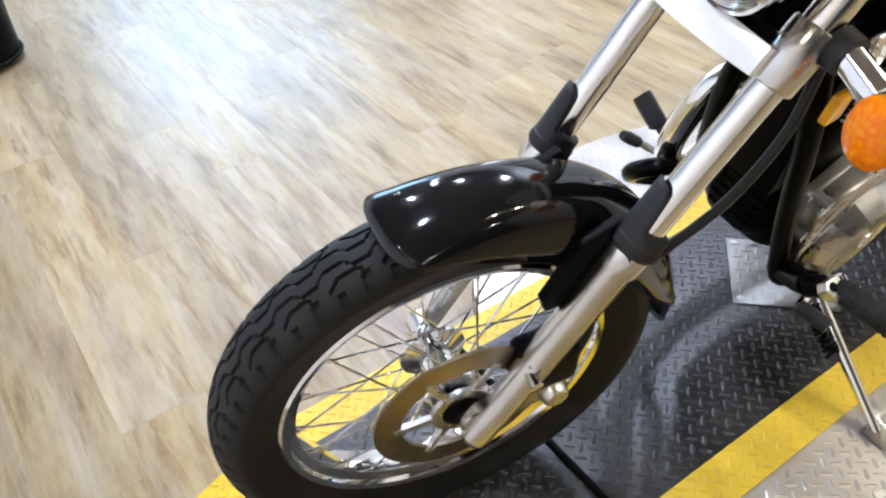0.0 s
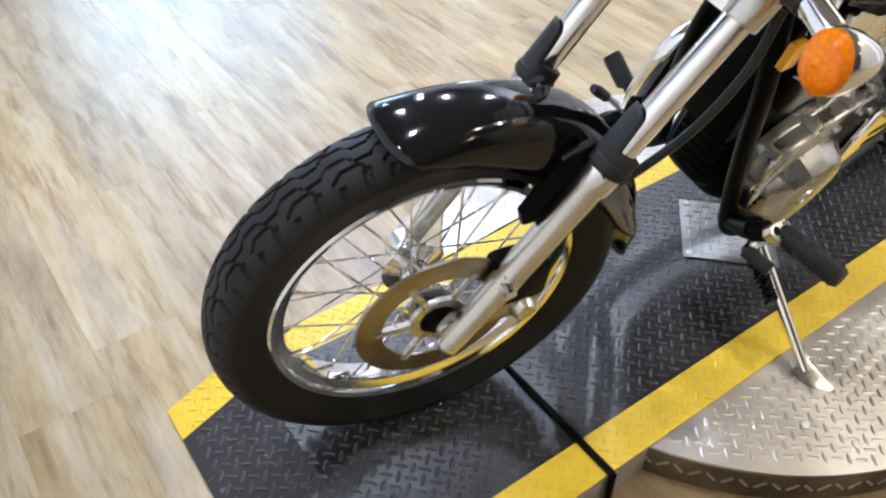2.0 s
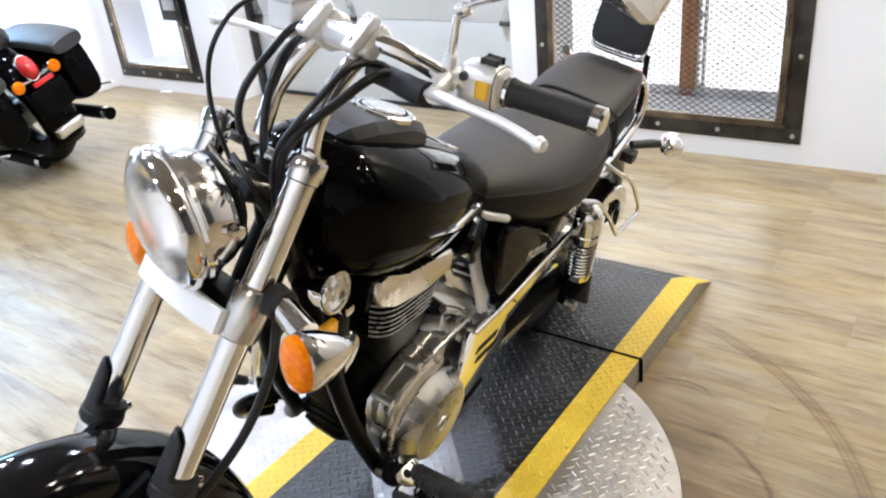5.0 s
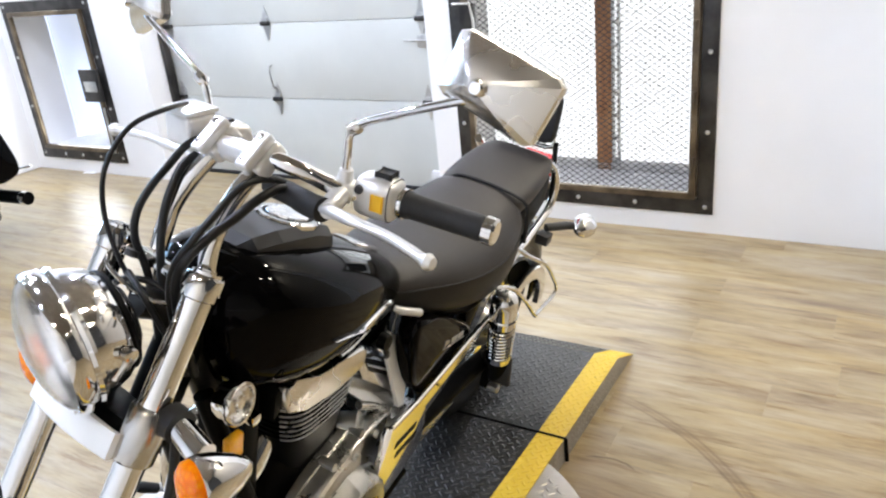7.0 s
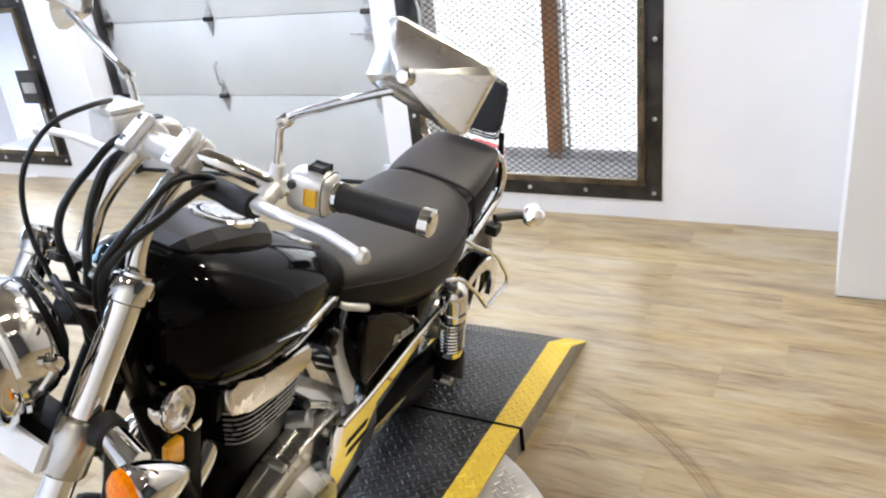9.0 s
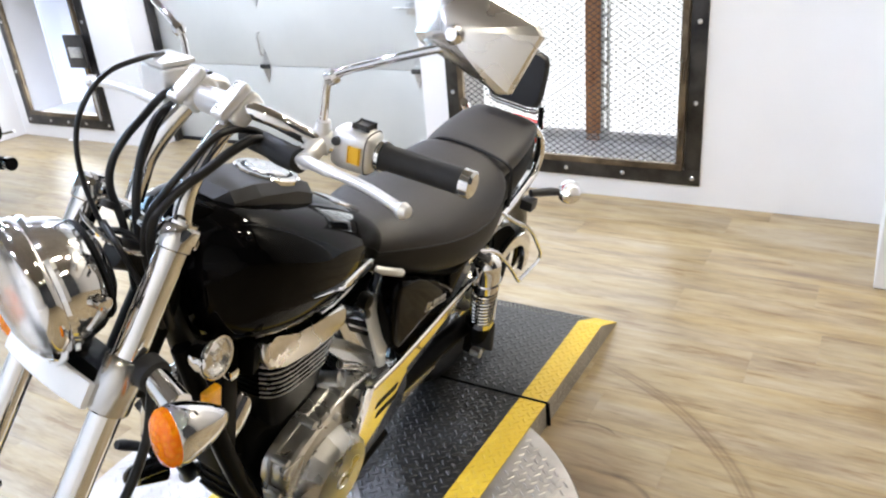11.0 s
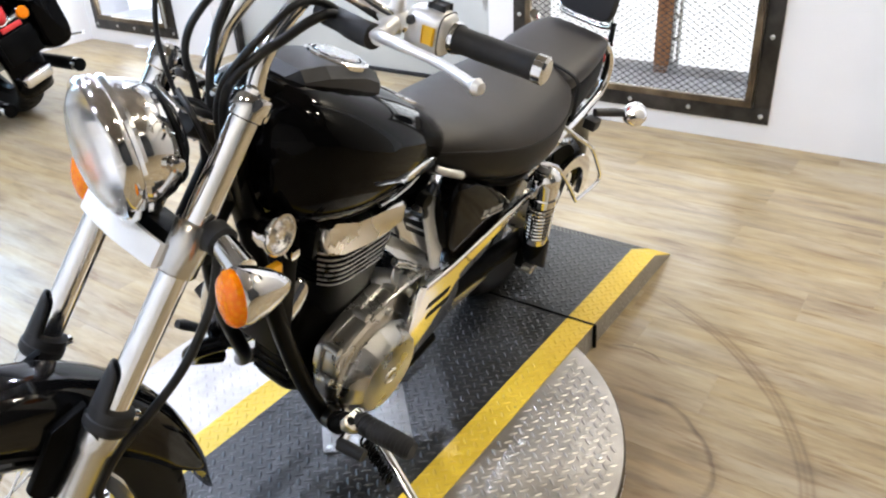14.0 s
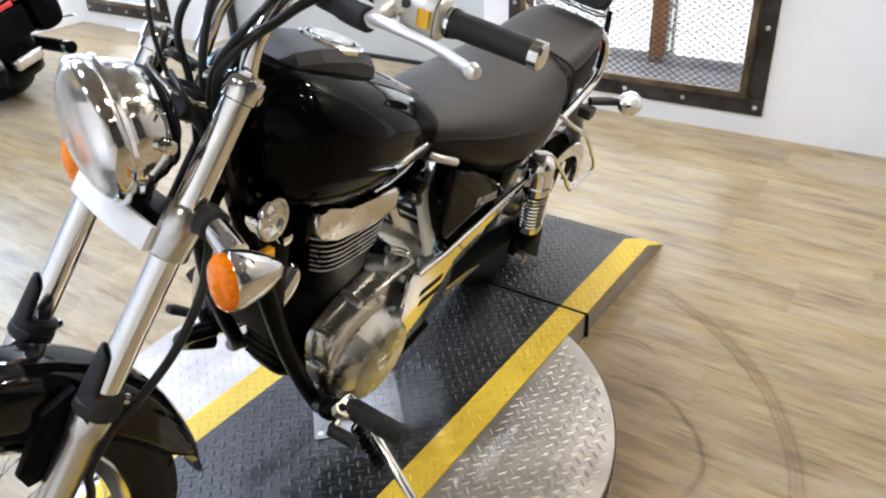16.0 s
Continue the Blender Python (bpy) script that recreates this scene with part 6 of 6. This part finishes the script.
for s in (-1, 1):
    t, b = Vector((1.306, s * 0.195, 0.622)), Vector((1.446, s * 0.174, 0.262))
    w = (b - t).normalized()
    shock = part("rear_shock", tube([t - w * 0.004, t - w * 0.002, t + w * 0.004, t + w * 0.012, t + w * 0.024, t + w * 0.07, t + w * 0.073, t + w * 0.08, t + w * 0.083, t + w * 0.105, t + w * 0.112], [0.004, 0.014, 0.023, 0.03, 0.0325, 0.0335, 0.0365, 0.0365, 0.0335, 0.0335, 0.027], 32), CHROME, bike, "rear shock absorber with chrome spring")
    coil = []
    for k in range(145):
        a = 2 * math.pi * k / 16
        u, v = Vector((0, 1, 0)), w.cross(Vector((0, 1, 0)))
        coil.append(t + w * (0.112 + 0.13 * k / 144) + 0.0302 * (u * math.cos(a) + v * math.sin(a)))
    part("spring", tube(coil, 0.0042, 8), CHROME, shock, "chrome coil spring")
    part("damper_body", tube([t + w * 0.1, t + w * 0.235, t + w * 0.24, t + w * 0.345, t + w * 0.35], [0.02, 0.02, 0.033, 0.033, 0.024], 24), SATIN_BLACK, shock, "black damper body")
    part("preload_ring", tube([t + w * 0.238, t + w * 0.24, t + w * 0.262, t + w * 0.264], [0.03, 0.0345, 0.0345, 0.031], 24), CHROME, shock, "chrome spring seat")
    part("shock_eye", tube([b + Vector((0, s * 0.02, 0)), b - Vector((0, s * 0.02, 0))], 0.0175, 18), ALLOY, shock, "alloy lower shock eye")
    part("shock_bracket", box((b.x - 0.05, b.y - 0.016 * s - 0.012, b.z + 0.0), (b.x + 0.02, b.y - 0.016 * s + 0.012, b.z + 0.07), 0.006), SATIN_BLACK, shock, "black lower bracket")
    part("lower_shroud", box((1.398, -0.0425, -0.045), (1.412, 0.0425, 0.045), 0.007, 3, Matrix.Translation((0, s * 0.181, 0.335)) @ Matrix.Rotation(s * 0.12, 4, "X")), BLACK_PLASTIC, shock, "flat black plastic lower shroud")
    part("mount_stud", tube([(1.41, s * 0.148, 0.262), (1.41, s * 0.152, 0.263), (1.41, s * 0.196, 0.264), (1.41, s * 0.2, 0.264)], [0.008, 0.0125, 0.0125, 0.009], 16), ALLOY, shock, "dull alloy mounting stud")
    part("top_nut", tube([t + Vector((-0.012, -s * 0.02, 0.004)), t + Vector((-0.012, s * 0.012, 0.004)), t + Vector((-0.012, s * 0.016, 0.004))], [0.011, 0.011, 0.006], 12), CHROME, shock)
    part("bag_guard", tube(spline([(1.395, s * 0.13, 0.705), (1.41, s * 0.165, 0.69), (1.45, s * 0.192, 0.66), (1.575, s * 0.198, 0.582), (1.69, s * 0.198, 0.478), (1.726, s * 0.198, 0.442), (1.736, s * 0.198, 0.42), (1.715, s * 0.198, 0.411), (1.6, s * 0.198, 0.413), (1.572, s * 0.198, 0.424), (1.5, s * 0.196, 0.495), (1.42, s * 0.192, 0.566), (1.365, s * 0.185, 0.61), (1.31, s * 0.165, 0.63)], 5), 0.0055, 10), CHROME, bike, "bent chrome saddlebag guard")
    part("guard_knob", lathe([(-0.012, 0.009), (-0.008, 0.0125), (0.008, 0.0125), (0.012, 0.009)], 16, (1.4, s * 0.145, 0.7)), CHROME, bike, "chrome guard mounting knob")
    sig_at = Vector((1.822, s * 0.213, 0.61))
    rs = part("rear_turn_signal", lathe([(0.0, 0.029), (-0.004, 0.033), (-0.014, 0.034), (-0.034, 0.03), (-0.055, 0.02), (-0.07, 0.0105), (-0.077, 0.0)], 28, sig_at, (1, 0, -0.1)), CHROME, bike, "chrome teardrop rear turn signal")
    part("amber_lens", lathe([(-0.002, 0.029), (0.006, 0.027), (0.013, 0.018), (0.016, 0.0)], 28, sig_at, (1, 0, -0.1)), AMBER, rs, "amber lens")
    part("stem", tube([(1.715, s * 0.13, 0.612), (1.765, s * 0.17, 0.614), (1.785, s * 0.186, 0.612)], [0.0115, 0.0125, 0.011], 14), BLACK_PLASTIC, rs, "short black stem")
    part("stem_bracket", box((1.685, s * 0.135 - 0.018, 0.57), (1.725, s * 0.135 + 0.018, 0.6), 0.004), BLACK_PLASTIC, rs)
tail = part("tail_lamp", box((1.865, -0.055, 0.672), (1.935, 0.055, 0.738), 0.016, 3), RED_PLASTIC, bike, "red tail lamp")
part("lamp_bracket", tube(spline([(1.87, 0, 0.68), (1.85, 0, 0.62), (1.83, 0, 0.565)], 4), 0.016, 12), CHROME, tail, "chrome lamp bracket")

# horn, reflector, pegs, stand, exhaust
HO, HW = Vector((0.506, -0.092, 0.8)), Vector((0.12, -0.97, 0.16)).normalized()
horn = part("horn", lathe([(-0.03, 0.014), (-0.024, 0.026), (-0.012, 0.0315), (-0.002, 0.0325), (0.003, 0.0355), (0.008, 0.0355), (0.0115, 0.033), (0.011, 0.0295), (0.004, 0.028)], 40, HO, HW, cap=False), CHROME, bike, "round chrome-rimmed horn")
part("horn_face", lathe([(0.003, 0.0295), (0.0055, 0.027), (0.003, 0.024), (0.0045, 0.022), (0.003, 0.02), (0.0065, 0.013), (0.004, 0.0105), (0.01, 0.0085), (0.0115, 0.0)], 40, HO, HW), HAZY_CHROME, horn, "ringed metal horn face")
part("horn_bracket", box((0.532, -0.104, 0.735), (0.552, -0.084, 0.753), 0.005), CHROME, horn)
part("side_reflector", box((0.476, -0.108, 0.705), (0.508, -0.094, 0.75), 0.004), AMBER_FLAT, bike, "yellow-orange side reflector")
peg_a, peg_b = Vector((0.612, -0.222, 0.382)), Vector((0.612, -0.345, 0.4))
peg = part("footpeg", tube([peg_a, peg_a + (peg_b - peg_a) * 0.04, peg_b - (peg_b - peg_a) * 0.05, peg_b], [0.016, 0.0185, 0.0195, 0.018], 20), RUBBER, bike, "ribbed black rubber footpeg")
for k in range(12):
    q = peg_a.lerp(peg_b, 0.08 + 0.076 * k)
    part("peg_rib", tube([q, q + (peg_b - peg_a).normalized() * 0.005], 0.0207, 20), RUBBER, peg)
part("peg_end", tube([peg_b, peg_b + (peg_b - peg_a).normalized() * 0.003], 0.0165, 20), RUBBER, peg, "black peg end cap")
PLATE = Matrix.Translation((0.605, -0.221, 0.384)) @ pose(0, 0, 0, 24, 0, 0)
bm = bmesh.new()
lo_, hi_ = [[bm.verts.new(PLATE @ Vector((x, y, z))) for x, y in ((-0.027, 0.004), (-0.018, 0.017), (0.018, 0.016), (0.026, 0.007), (0.02, -0.014), (-0.005, -0.023), (-0.02, -0.013))] for z in (-0.011, 0.011)]
bm.faces.new(lo_), bm.faces.new(hi_)
for k in range(7):
    bm.faces.new((lo_[k], lo_[(k + 1) % 7], hi_[(k + 1) % 7], hi_[k]))
bmesh.ops.bevel(bm, geom=bm.edges[:], offset=0.003, segments=2, profile=0.6, affect="EDGES")
part("peg_bracket", bm, ALLOY, peg, "cast alloy peg bracket")
for x, y, r in ((-0.012, 0.004, 0.0085), (0.006, -0.008, 0.0045)):
    part("bracket_hole", lathe([(0.0105, r), (0.0116, r), (0.0116, 0.0)], 16, PLATE @ Vector((x, y, 0)), PLATE.to_3x3() @ Vector((0, 0, 1))), SATIN_BLACK, peg)
for x in (0.011, 0.018):
    part("bracket_slot", box((x - 0.0018, -0.002, 0.01), (x + 0.0018, 0.013, 0.0116), 0, m=PLATE), SATIN_BLACK, peg)
part("bracket_post", tube([(0.6, -0.19, 0.352), (0.603, -0.208, 0.374)], 0.019, 16), SATIN_BLACK, peg)
part("peg_mount", tube([(0.66, -0.12, 0.28), (0.62, -0.17, 0.33), (0.60, -0.19, 0.36)], 0.022, 14), SATIN_BLACK, bike, "black peg mount")
rpa, rpb = Vector((0.724, 0.205, 0.258)), Vector((0.724, 0.31, 0.308))
rpeg = part("footpeg", tube([rpa, rpa.lerp(rpb, 0.35), rpa.lerp(rpb, 0.4), rpb], [0.009, 0.01, 0.0185, 0.0195], 18), RUBBER, bike, "ribbed black rubber footpeg")
for k in range(8):
    q = rpa.lerp(rpb, 0.42 + 0.068 * k)
    part("peg_rib", tube([q, q + (rpb - rpa).normalized() * 0.004], 0.0208, 18), RUBBER, rpeg)
pedal = part("brake_pedal", tube(spline([(0.78, 0.18, 0.19), (0.7, 0.2, 0.245), (0.645, 0.215, 0.292), (0.622, 0.222, 0.308)], 6), 0.0075, 10), ALLOY, bike, "chromed brake pedal")
part("pedal_rubber", tube([(0.628, 0.22, 0.304), (0.6, 0.228, 0.326), (0.588, 0.232, 0.334)], [0.011, 0.012, 0.009], 12), RUBBER, pedal, "black pedal rubber")
shift = part("gear_lever", tube(spline([(0.68, -0.15, 0.30), (0.64, -0.19, 0.30), (0.60, -0.2, 0.305)], 5), 0.008, 10), CHROME, bike, "chrome gear lever")
part("lever_rubber", tube([(0.60, -0.2, 0.305), (0.605, -0.255, 0.31)], 0.013, 14), RUBBER, shift, "black rubber lever tip")
stand_a, stand_b = Vector((0.735, -0.19, 0.21)), Vector((0.673, -0.422, 0.1225))
stand = part("side_stand", tube([stand_a, stand_a.lerp(stand_b, 0.5), stand_b], [0.012, 0.0105, 0.0095], 14), CHROME, bike, "chrome side stand, swung down")
part("stand_foot", box((-0.05, -0.02, -0.006), (0.024, 0.02, 0.01), 0.004, 2, Matrix.Translation(stand_b + Vector((0.0, -0.006, -0.003))) @ pose(0, 0, 0, -15.8, 0, 88)), ALLOY, stand, "flat worn metal stand foot")
part("stand_spring", tube([stand_a + Vector((-0.03, 0.0, 0.0)) + 0.012 * Vector((math.cos(k * 1.3), 0.2 * math.sin(k), math.sin(k * 1.3))) + Vector((-0.0004, -0.0016, -0.0005)) * k for k in range(60)], 0.003, 6), SATIN_BLACK, stand, "coiled return spring")
part("exhaust_header", tube(spline([(0.67, 0.07, 0.60), (0.60, 0.11, 0.55), (0.60, 0.14, 0.42), (0.66, 0.16, 0.29), (0.80, 0.175, 0.25), (1.0, 0.18, 0.25)], 6), 0.024, 16), CHROME, bike, "chrome exhaust header")
part("silencer", tube([(1.0, 0.185, 0.25), (1.05, 0.19, 0.25), (1.85, 0.20, 0.30)], [0.03, 0.042, 0.045], 20), CHROME, bike, "chrome silencer")
part("air_cleaner", lathe([(0.09, 0.06), (0.11, 0.085), (0.16, 0.088), (0.175, 0.07), (0.18, 0.0)], 32, (0.80, 0, 0.53)), CHROME, bike, "round chrome air cleaner")
part("crash_loop", tube(spline([(0.60, 0.11, 0.36), (0.57, 0.15, 0.33), (0.58, 0.18, 0.28), (0.65, 0.17, 0.24)], 6), 0.018, 14), GLOSS_BLACK, bike, "black lower frame loop")

# ---- parked touring motorcycles ----


def touring_bike(label, m):
    """Heads towards +x, rear axle over the origin, ground at z = 0."""
    t = thing("parked_motorcycle", label, "motorcycle", m)
    for name, x in (("rear_wheel", 0.0), ("front_wheel", 1.62)):
        wheel = part(name, lathe(rim_profile(0.2), 48, cap=False), SATIN_BLACK, t, "black wheel", Matrix.Translation((x, 0, 0.325)))
        part("tyre", tyre_bm(0.325, 0.2, 0.08 if x == 0 else 0.065, 160, lambda u, v: 1.0 if abs((u * 34 + 0.5 * abs(v)) % 1 - 0.5) < 0.08 and abs(v) > 0.15 else 0.0), TYRE, wheel, "black tyre")
        part("hub", lathe([(-0.08, 0.0), (-0.08, 0.08), (0.08, 0.08), (0.08, 0)], 24), ALLOY, wheel)
        rings = []
        for k in range(25):
            a = radians(205 - 195 * k / 24) if x == 0 else radians(195 - 175 * k / 24)
            rings.append([(x + (0.31 + 0.075 * math.sin(math.pi * j / 14) ** 0.6) * math.cos(a), -0.105 * math.copysign(abs(math.cos(math.pi * j / 14)) ** 0.8, math.cos(math.pi * j / 14)), 0.325 + (0.31 + 0.075 * math.sin(math.pi * j / 14) ** 0.6) * math.sin(a)) for j in range(15)])
        f = part("mudguard", loft(rings, closed_ring=False), GLOSS_BLACK, t, "gloss black mudguard")
        f.modifiers.new("thick", "SOLIDIFY").thickness = 0.005
        if x == 0:
            part("mudguard_tip", box((-0.405, -0.085, 0.235), (-0.345, 0.085, 0.3), 0.02, 3), CHROME, f, "chrome mudguard tip")
    part("frame", tube(spline([(0.1, 0, 0.5), (0.5, 0, 0.42), (0.9, 0, 0.4), (1.15, 0, 0.55), (1.25, 0, 0.9)], 5), 0.05, 14), SATIN_BLACK, t, "black frame")
    part("engine", body([(0.45, 0.12, 0.18, 0.42), (0.55, 0.17, 0.16, 0.6), (0.75, 0.18, 0.16, 0.66), (0.95, 0.15, 0.18, 0.55), (1.02, 0.1, 0.25, 0.4)], 3.5, 28, 4), ALLOY, t, "alloy and black engine")
    part("fuel_tank", body([(0.55, 0.06, 0.66, 0.76), (0.65, 0.12, 0.64, 0.85), (0.85, 0.16, 0.64, 0.93), (1.05, 0.15, 0.66, 0.95), (1.18, 0.08, 0.72, 0.9)], 2.5, 28, 5), GLOSS_BLACK, t, "gloss black tank", angle=60)
    part("seat", body([(-0.12, 0.09, 0.7, 0.78), (-0.05, 0.14, 0.68, 0.8), (0.15, 0.15, 0.66, 0.78), (0.3, 0.17, 0.64, 0.73), (0.5, 0.15, 0.65, 0.75), (0.62, 0.07, 0.7, 0.76)], 3, 28, 5), VINYL, t, "black studded seat", angle=60)
    part("fork", tube([(1.62, 0.11, 0.33), (1.28, 0.11, 1.0)], 0.03, 14), CHROME, t, "chrome fork leg")
    part("fork", tube([(1.62, -0.11, 0.33), (1.28, -0.11, 1.0)], 0.03, 14), CHROME, t, "chrome fork leg")
    part("handlebar", tube(spline([(0.95, -0.42, 1.02), (1.08, -0.3, 1.06), (1.22, 0, 1.05), (1.08, 0.3, 1.06), (0.95, 0.42, 1.02)], 6), 0.013, 12), CHROME, t, "chrome handlebar")
    part("windscreen", loft([[(1.34 - 0.25 * f, y, 1.0 + 0.4 * f) for y in (-0.22 + 0.05 * f, 0, 0.22 - 0.05 * f)] for f in (0, 0.5, 1)], closed_ring=False), GLASS, t, "clear windscreen").modifiers.new("thick", "SOLIDIFY").thickness = 0.004
    for s in (-1, 1):
        bag = part("saddlebag", body([(-0.36, 0.06, 0.36, 0.60), (-0.33, 0.085, 0.31, 0.65), (-0.15, 0.1, 0.29, 0.68), (0.1, 0.1, 0.29, 0.68), (0.26, 0.09, 0.31, 0.66), (0.3, 0.06, 0.36, 0.6)], 3.4, 32, 5), GLOSS_BLACK, t, "black saddlebag", pose(0, s * 0.25, 0))
        part("bag_lid", body([(-0.375, 0.07, 0.6, 0.655), (-0.35, 0.098, 0.605, 0.678), (-0.1, 0.108, 0.63, 0.695), (0.18, 0.104, 0.63, 0.685), (0.27, 0.075, 0.62, 0.665)], 3.4, 28, 5), GREY_VINYL, bag, "grey saddlebag lid")
        for k in range(8):
            part("stud", lathe([(0, 0.012), (0.006, 0.008), (0.008, 0)], 10, (0.0 + 0.035 * k, s * 0.1, 0.63), (0, s, 0)), CHROME, bag)
        part("bag_rail", tube(spline([(-0.38, s * 0.36, 0.33), (-0.1, s * 0.37, 0.28), (0.25, s * 0.36, 0.3), (0.36, s * 0.33, 0.42), (0.34, s * 0.3, 0.6)], 6), 0.0075, 12), CHROME, t, "chrome bag rail")
        pipe = part("exhaust", tube([(0.6, s * 0.2, 0.22), (0.2, s * 0.22, 0.2), (-0.38, s * 0.235, 0.2), (-0.4, s * 0.235, 0.2)], [0.03, 0.036, 0.037, 0.035], 24), SATIN_BLACK, t, "black exhaust pipe")
        part("exhaust_tip", lathe([(0.0, 0.0375), (0.035, 0.0385), (0.04, 0.037)], 24, (-0.402, s * 0.235, 0.2), (1, 0, 0), cap=False), CHROME, pipe, "chrome pipe tip")
        part("exhaust_bore", lathe([(0, 0.03), (0.002, 0.03), (0.003, 0)], 20, (-0.402, s * 0.235, 0.2), (-1, 0, 0)), SATIN_BLACK, pipe, "dark pipe mouth")
        sig = part("turn_signal", lathe([(0, 0.03), (0.03, 0.026), (0.045, 0.0)], 20, (-0.37, s * 0.115, 0.575), (1, 0, 0)), CHROME, t, "chrome turn signal")
        part("amber_lens", lathe([(0, 0.034), (-0.012, 0.03), (-0.018, 0)], 20, (-0.37, s * 0.115, 0.575), (1, 0, 0)), AMBER, sig, "round amber lens")
        part("stalk", tube([(-0.35, s * 0.1, 0.573), (-0.34, 0, 0.56)], 0.01, 10), CHROME, sig)
        part("crash_bar", tube(spline([(1.1, s * 0.08, 0.75), (1.15, s * 0.3, 0.66), (1.12, s * 0.36, 0.5), (1.08, s * 0.3, 0.34), (1.0, s * 0.1, 0.25)], 6), 0.018, 12), CHROME, t, "chrome crash bar")
        part("floorboard", box((0.75, s * 0.24 - 0.07, 0.27), (1.05, s * 0.24 + 0.07, 0.29), 0.008), SATIN_BLACK, t, "black rider footboard")
    lamp = part("tail_lamp", lathe([(0, 0.062), (-0.03, 0.055), (-0.05, 0.035), (-0.055, 0)], 28, (-0.335, 0, 0.625), (1, 0, -0.35), squash=(0.7, 1.1)), RED_PLASTIC, t, "red teardrop tail lamp")
    part("lamp_base", lathe([(0.0, 0.066), (0.02, 0.07), (0.03, 0.05)], 28, (-0.335, 0, 0.625), (1, 0, -0.35), squash=(0.7, 1.1)), CHROME, lamp)
    part("plate_holder", box((-0.42, -0.1, 0.38), (-0.405, 0.1, 0.53), 0.006, m=Matrix.Translation((0, 0, 0))), SATIN_BLACK, t, "blank black plate holder")
    part("reflector", box((-0.425, -0.06, 0.545), (-0.41, 0.06, 0.57), 0.004), RED_PLASTIC, t, "red reflector")
    part("mud_flap", box((0.2, 0.2, 0.09), (0.215, 0.38, 0.34), 0.02), RUBBER, t, "black rubber flap")
    part("side_stand", tube([(0.75, 0.12, 0.2), (0.86, 0.33, 0.012)], 0.011, 10), CHROME, t, "chrome side stand")
    return t


touring = touring_bike("black touring motorcycle with leather saddlebags, parked facing away", pose(1.99, 3.43, FLOOR, 0, 0, 92) @ pose(0, 0, 0, -16, 0, 0))

# tub vacuum cleaner by the wall panel
vac = thing("tub_vacuum", "black and yellow tub vacuum cleaner on casters", "vacuum cleaner", pose(-0.36, 2.57, FLOOR, 0, 0, -4))
part("tub", lathe([(0.012, 0.13), (0.018, 0.155), (0.05, 0.165), (0.27, 0.172), (0.29, 0.176), (0.3, 0.17)], 40, axis=(0, 0, 1)), SATIN_BLACK, vac, "black plastic tub")
part("side_panel", loft([[(0.168 * math.cos(a) * k, 0.168 * math.sin(a) * k, z) for a in (radians(-8 + 7 * n) for n in range(7))] for k, z in ((0.985, 0.1), (1.04, 0.25), (1.05, 0.285))], closed_ring=False), GREY_VINYL, vac, "grey side panel").modifiers.new("thick", "SOLIDIFY").thickness = 0.006
head = part("motor_head", lathe([(0.3, 0.178), (0.33, 0.178), (0.38, 0.15), (0.42, 0.1), (0.43, 0.0)], 40, axis=(0, 0, 1)), YELLOW_PLASTIC, vac, "yellow motor head")
part("carry_handle", tube(spline([(0.0, -0.1, 0.39), (0.0, -0.08, 0.46), (0.0, 0.08, 0.46), (0.0, 0.1, 0.39)], 6), 0.013, 12), BLACK_PLASTIC, head, "black handle")
part("bumper", tube([(0.165 * math.cos(2 * math.pi * k / 36), 0.165 * math.sin(2 * math.pi * k / 36), 0.03) for k in range(37)], 0.008, 8), SATIN_BLACK, vac, "black base ring")
for a in (-82, 45, 130, 215):
    u = Vector((math.cos(radians(a)), math.sin(radians(a)), 0))
    arm = part("caster", tube([u * 0.13 + Vector((0, 0, 0.055)), u * 0.19 + Vector((0, 0, 0.05)), u * 0.2 + Vector((0, 0, 0.03))], [0.014, 0.013, 0.011], 12), BLACK_PLASTIC, vac, "black swivel caster")
    part("caster_wheel", lathe([(-0.009, 0.0), (-0.009, 0.018), (0.009, 0.018), (0.009, 0.0)], 18, u * 0.2 + Vector((0, 0, 0.018)), (u.y, -u.x, 0)), RUBBER, arm)


# ---- floor planks ----
PW, PL = 0.182, 1.22


def plank_mesh():
    bm = bmesh.new()
    lo, hi, b = (0.0001, 0.0001), (PW - 0.0001, PL - 0.0001), 0.0004
    top = [bm.verts.new(c) for c in ((lo[0] + b, lo[1] + b, 0), (hi[0] - b, lo[1] + b, 0), (hi[0] - b, hi[1] - b, 0), (lo[0] + b, hi[1] - b, 0))]
    low = [bm.verts.new(c) for c in ((lo[0], lo[1], -0.0005), (hi[0], lo[1], -0.0005), (hi[0], hi[1], -0.0005), (lo[0], hi[1], -0.0005))]
    bm.faces.new(top)
    for k in range(4):
        bm.faces.new((low[k], low[(k + 1) % 4], top[(k + 1) % 4], top[k]))
    me = bpy.data.meshes.new("plank")
    bm.to_mesh(me)
    bm.free()
    me.materials.append(PLANK)
    return me


PLANK_MESH = plank_mesh()
rng = random.Random(5)
for col in range(29):
    x = -5.2 + 0.365 + PW * col
    shift = rng.random() * PL
    for row in range(-3, 7):
        y = -0.7 + shift + PL * row
        if x < -4.2 or y > 6.6 or y + PL < -2.6 or (y + PL > 4.62 and x + PW > -0.78) or (y < -1.117 and x + PW > -0.612):
            continue
        ob = new("plank", PLANK_MESH)
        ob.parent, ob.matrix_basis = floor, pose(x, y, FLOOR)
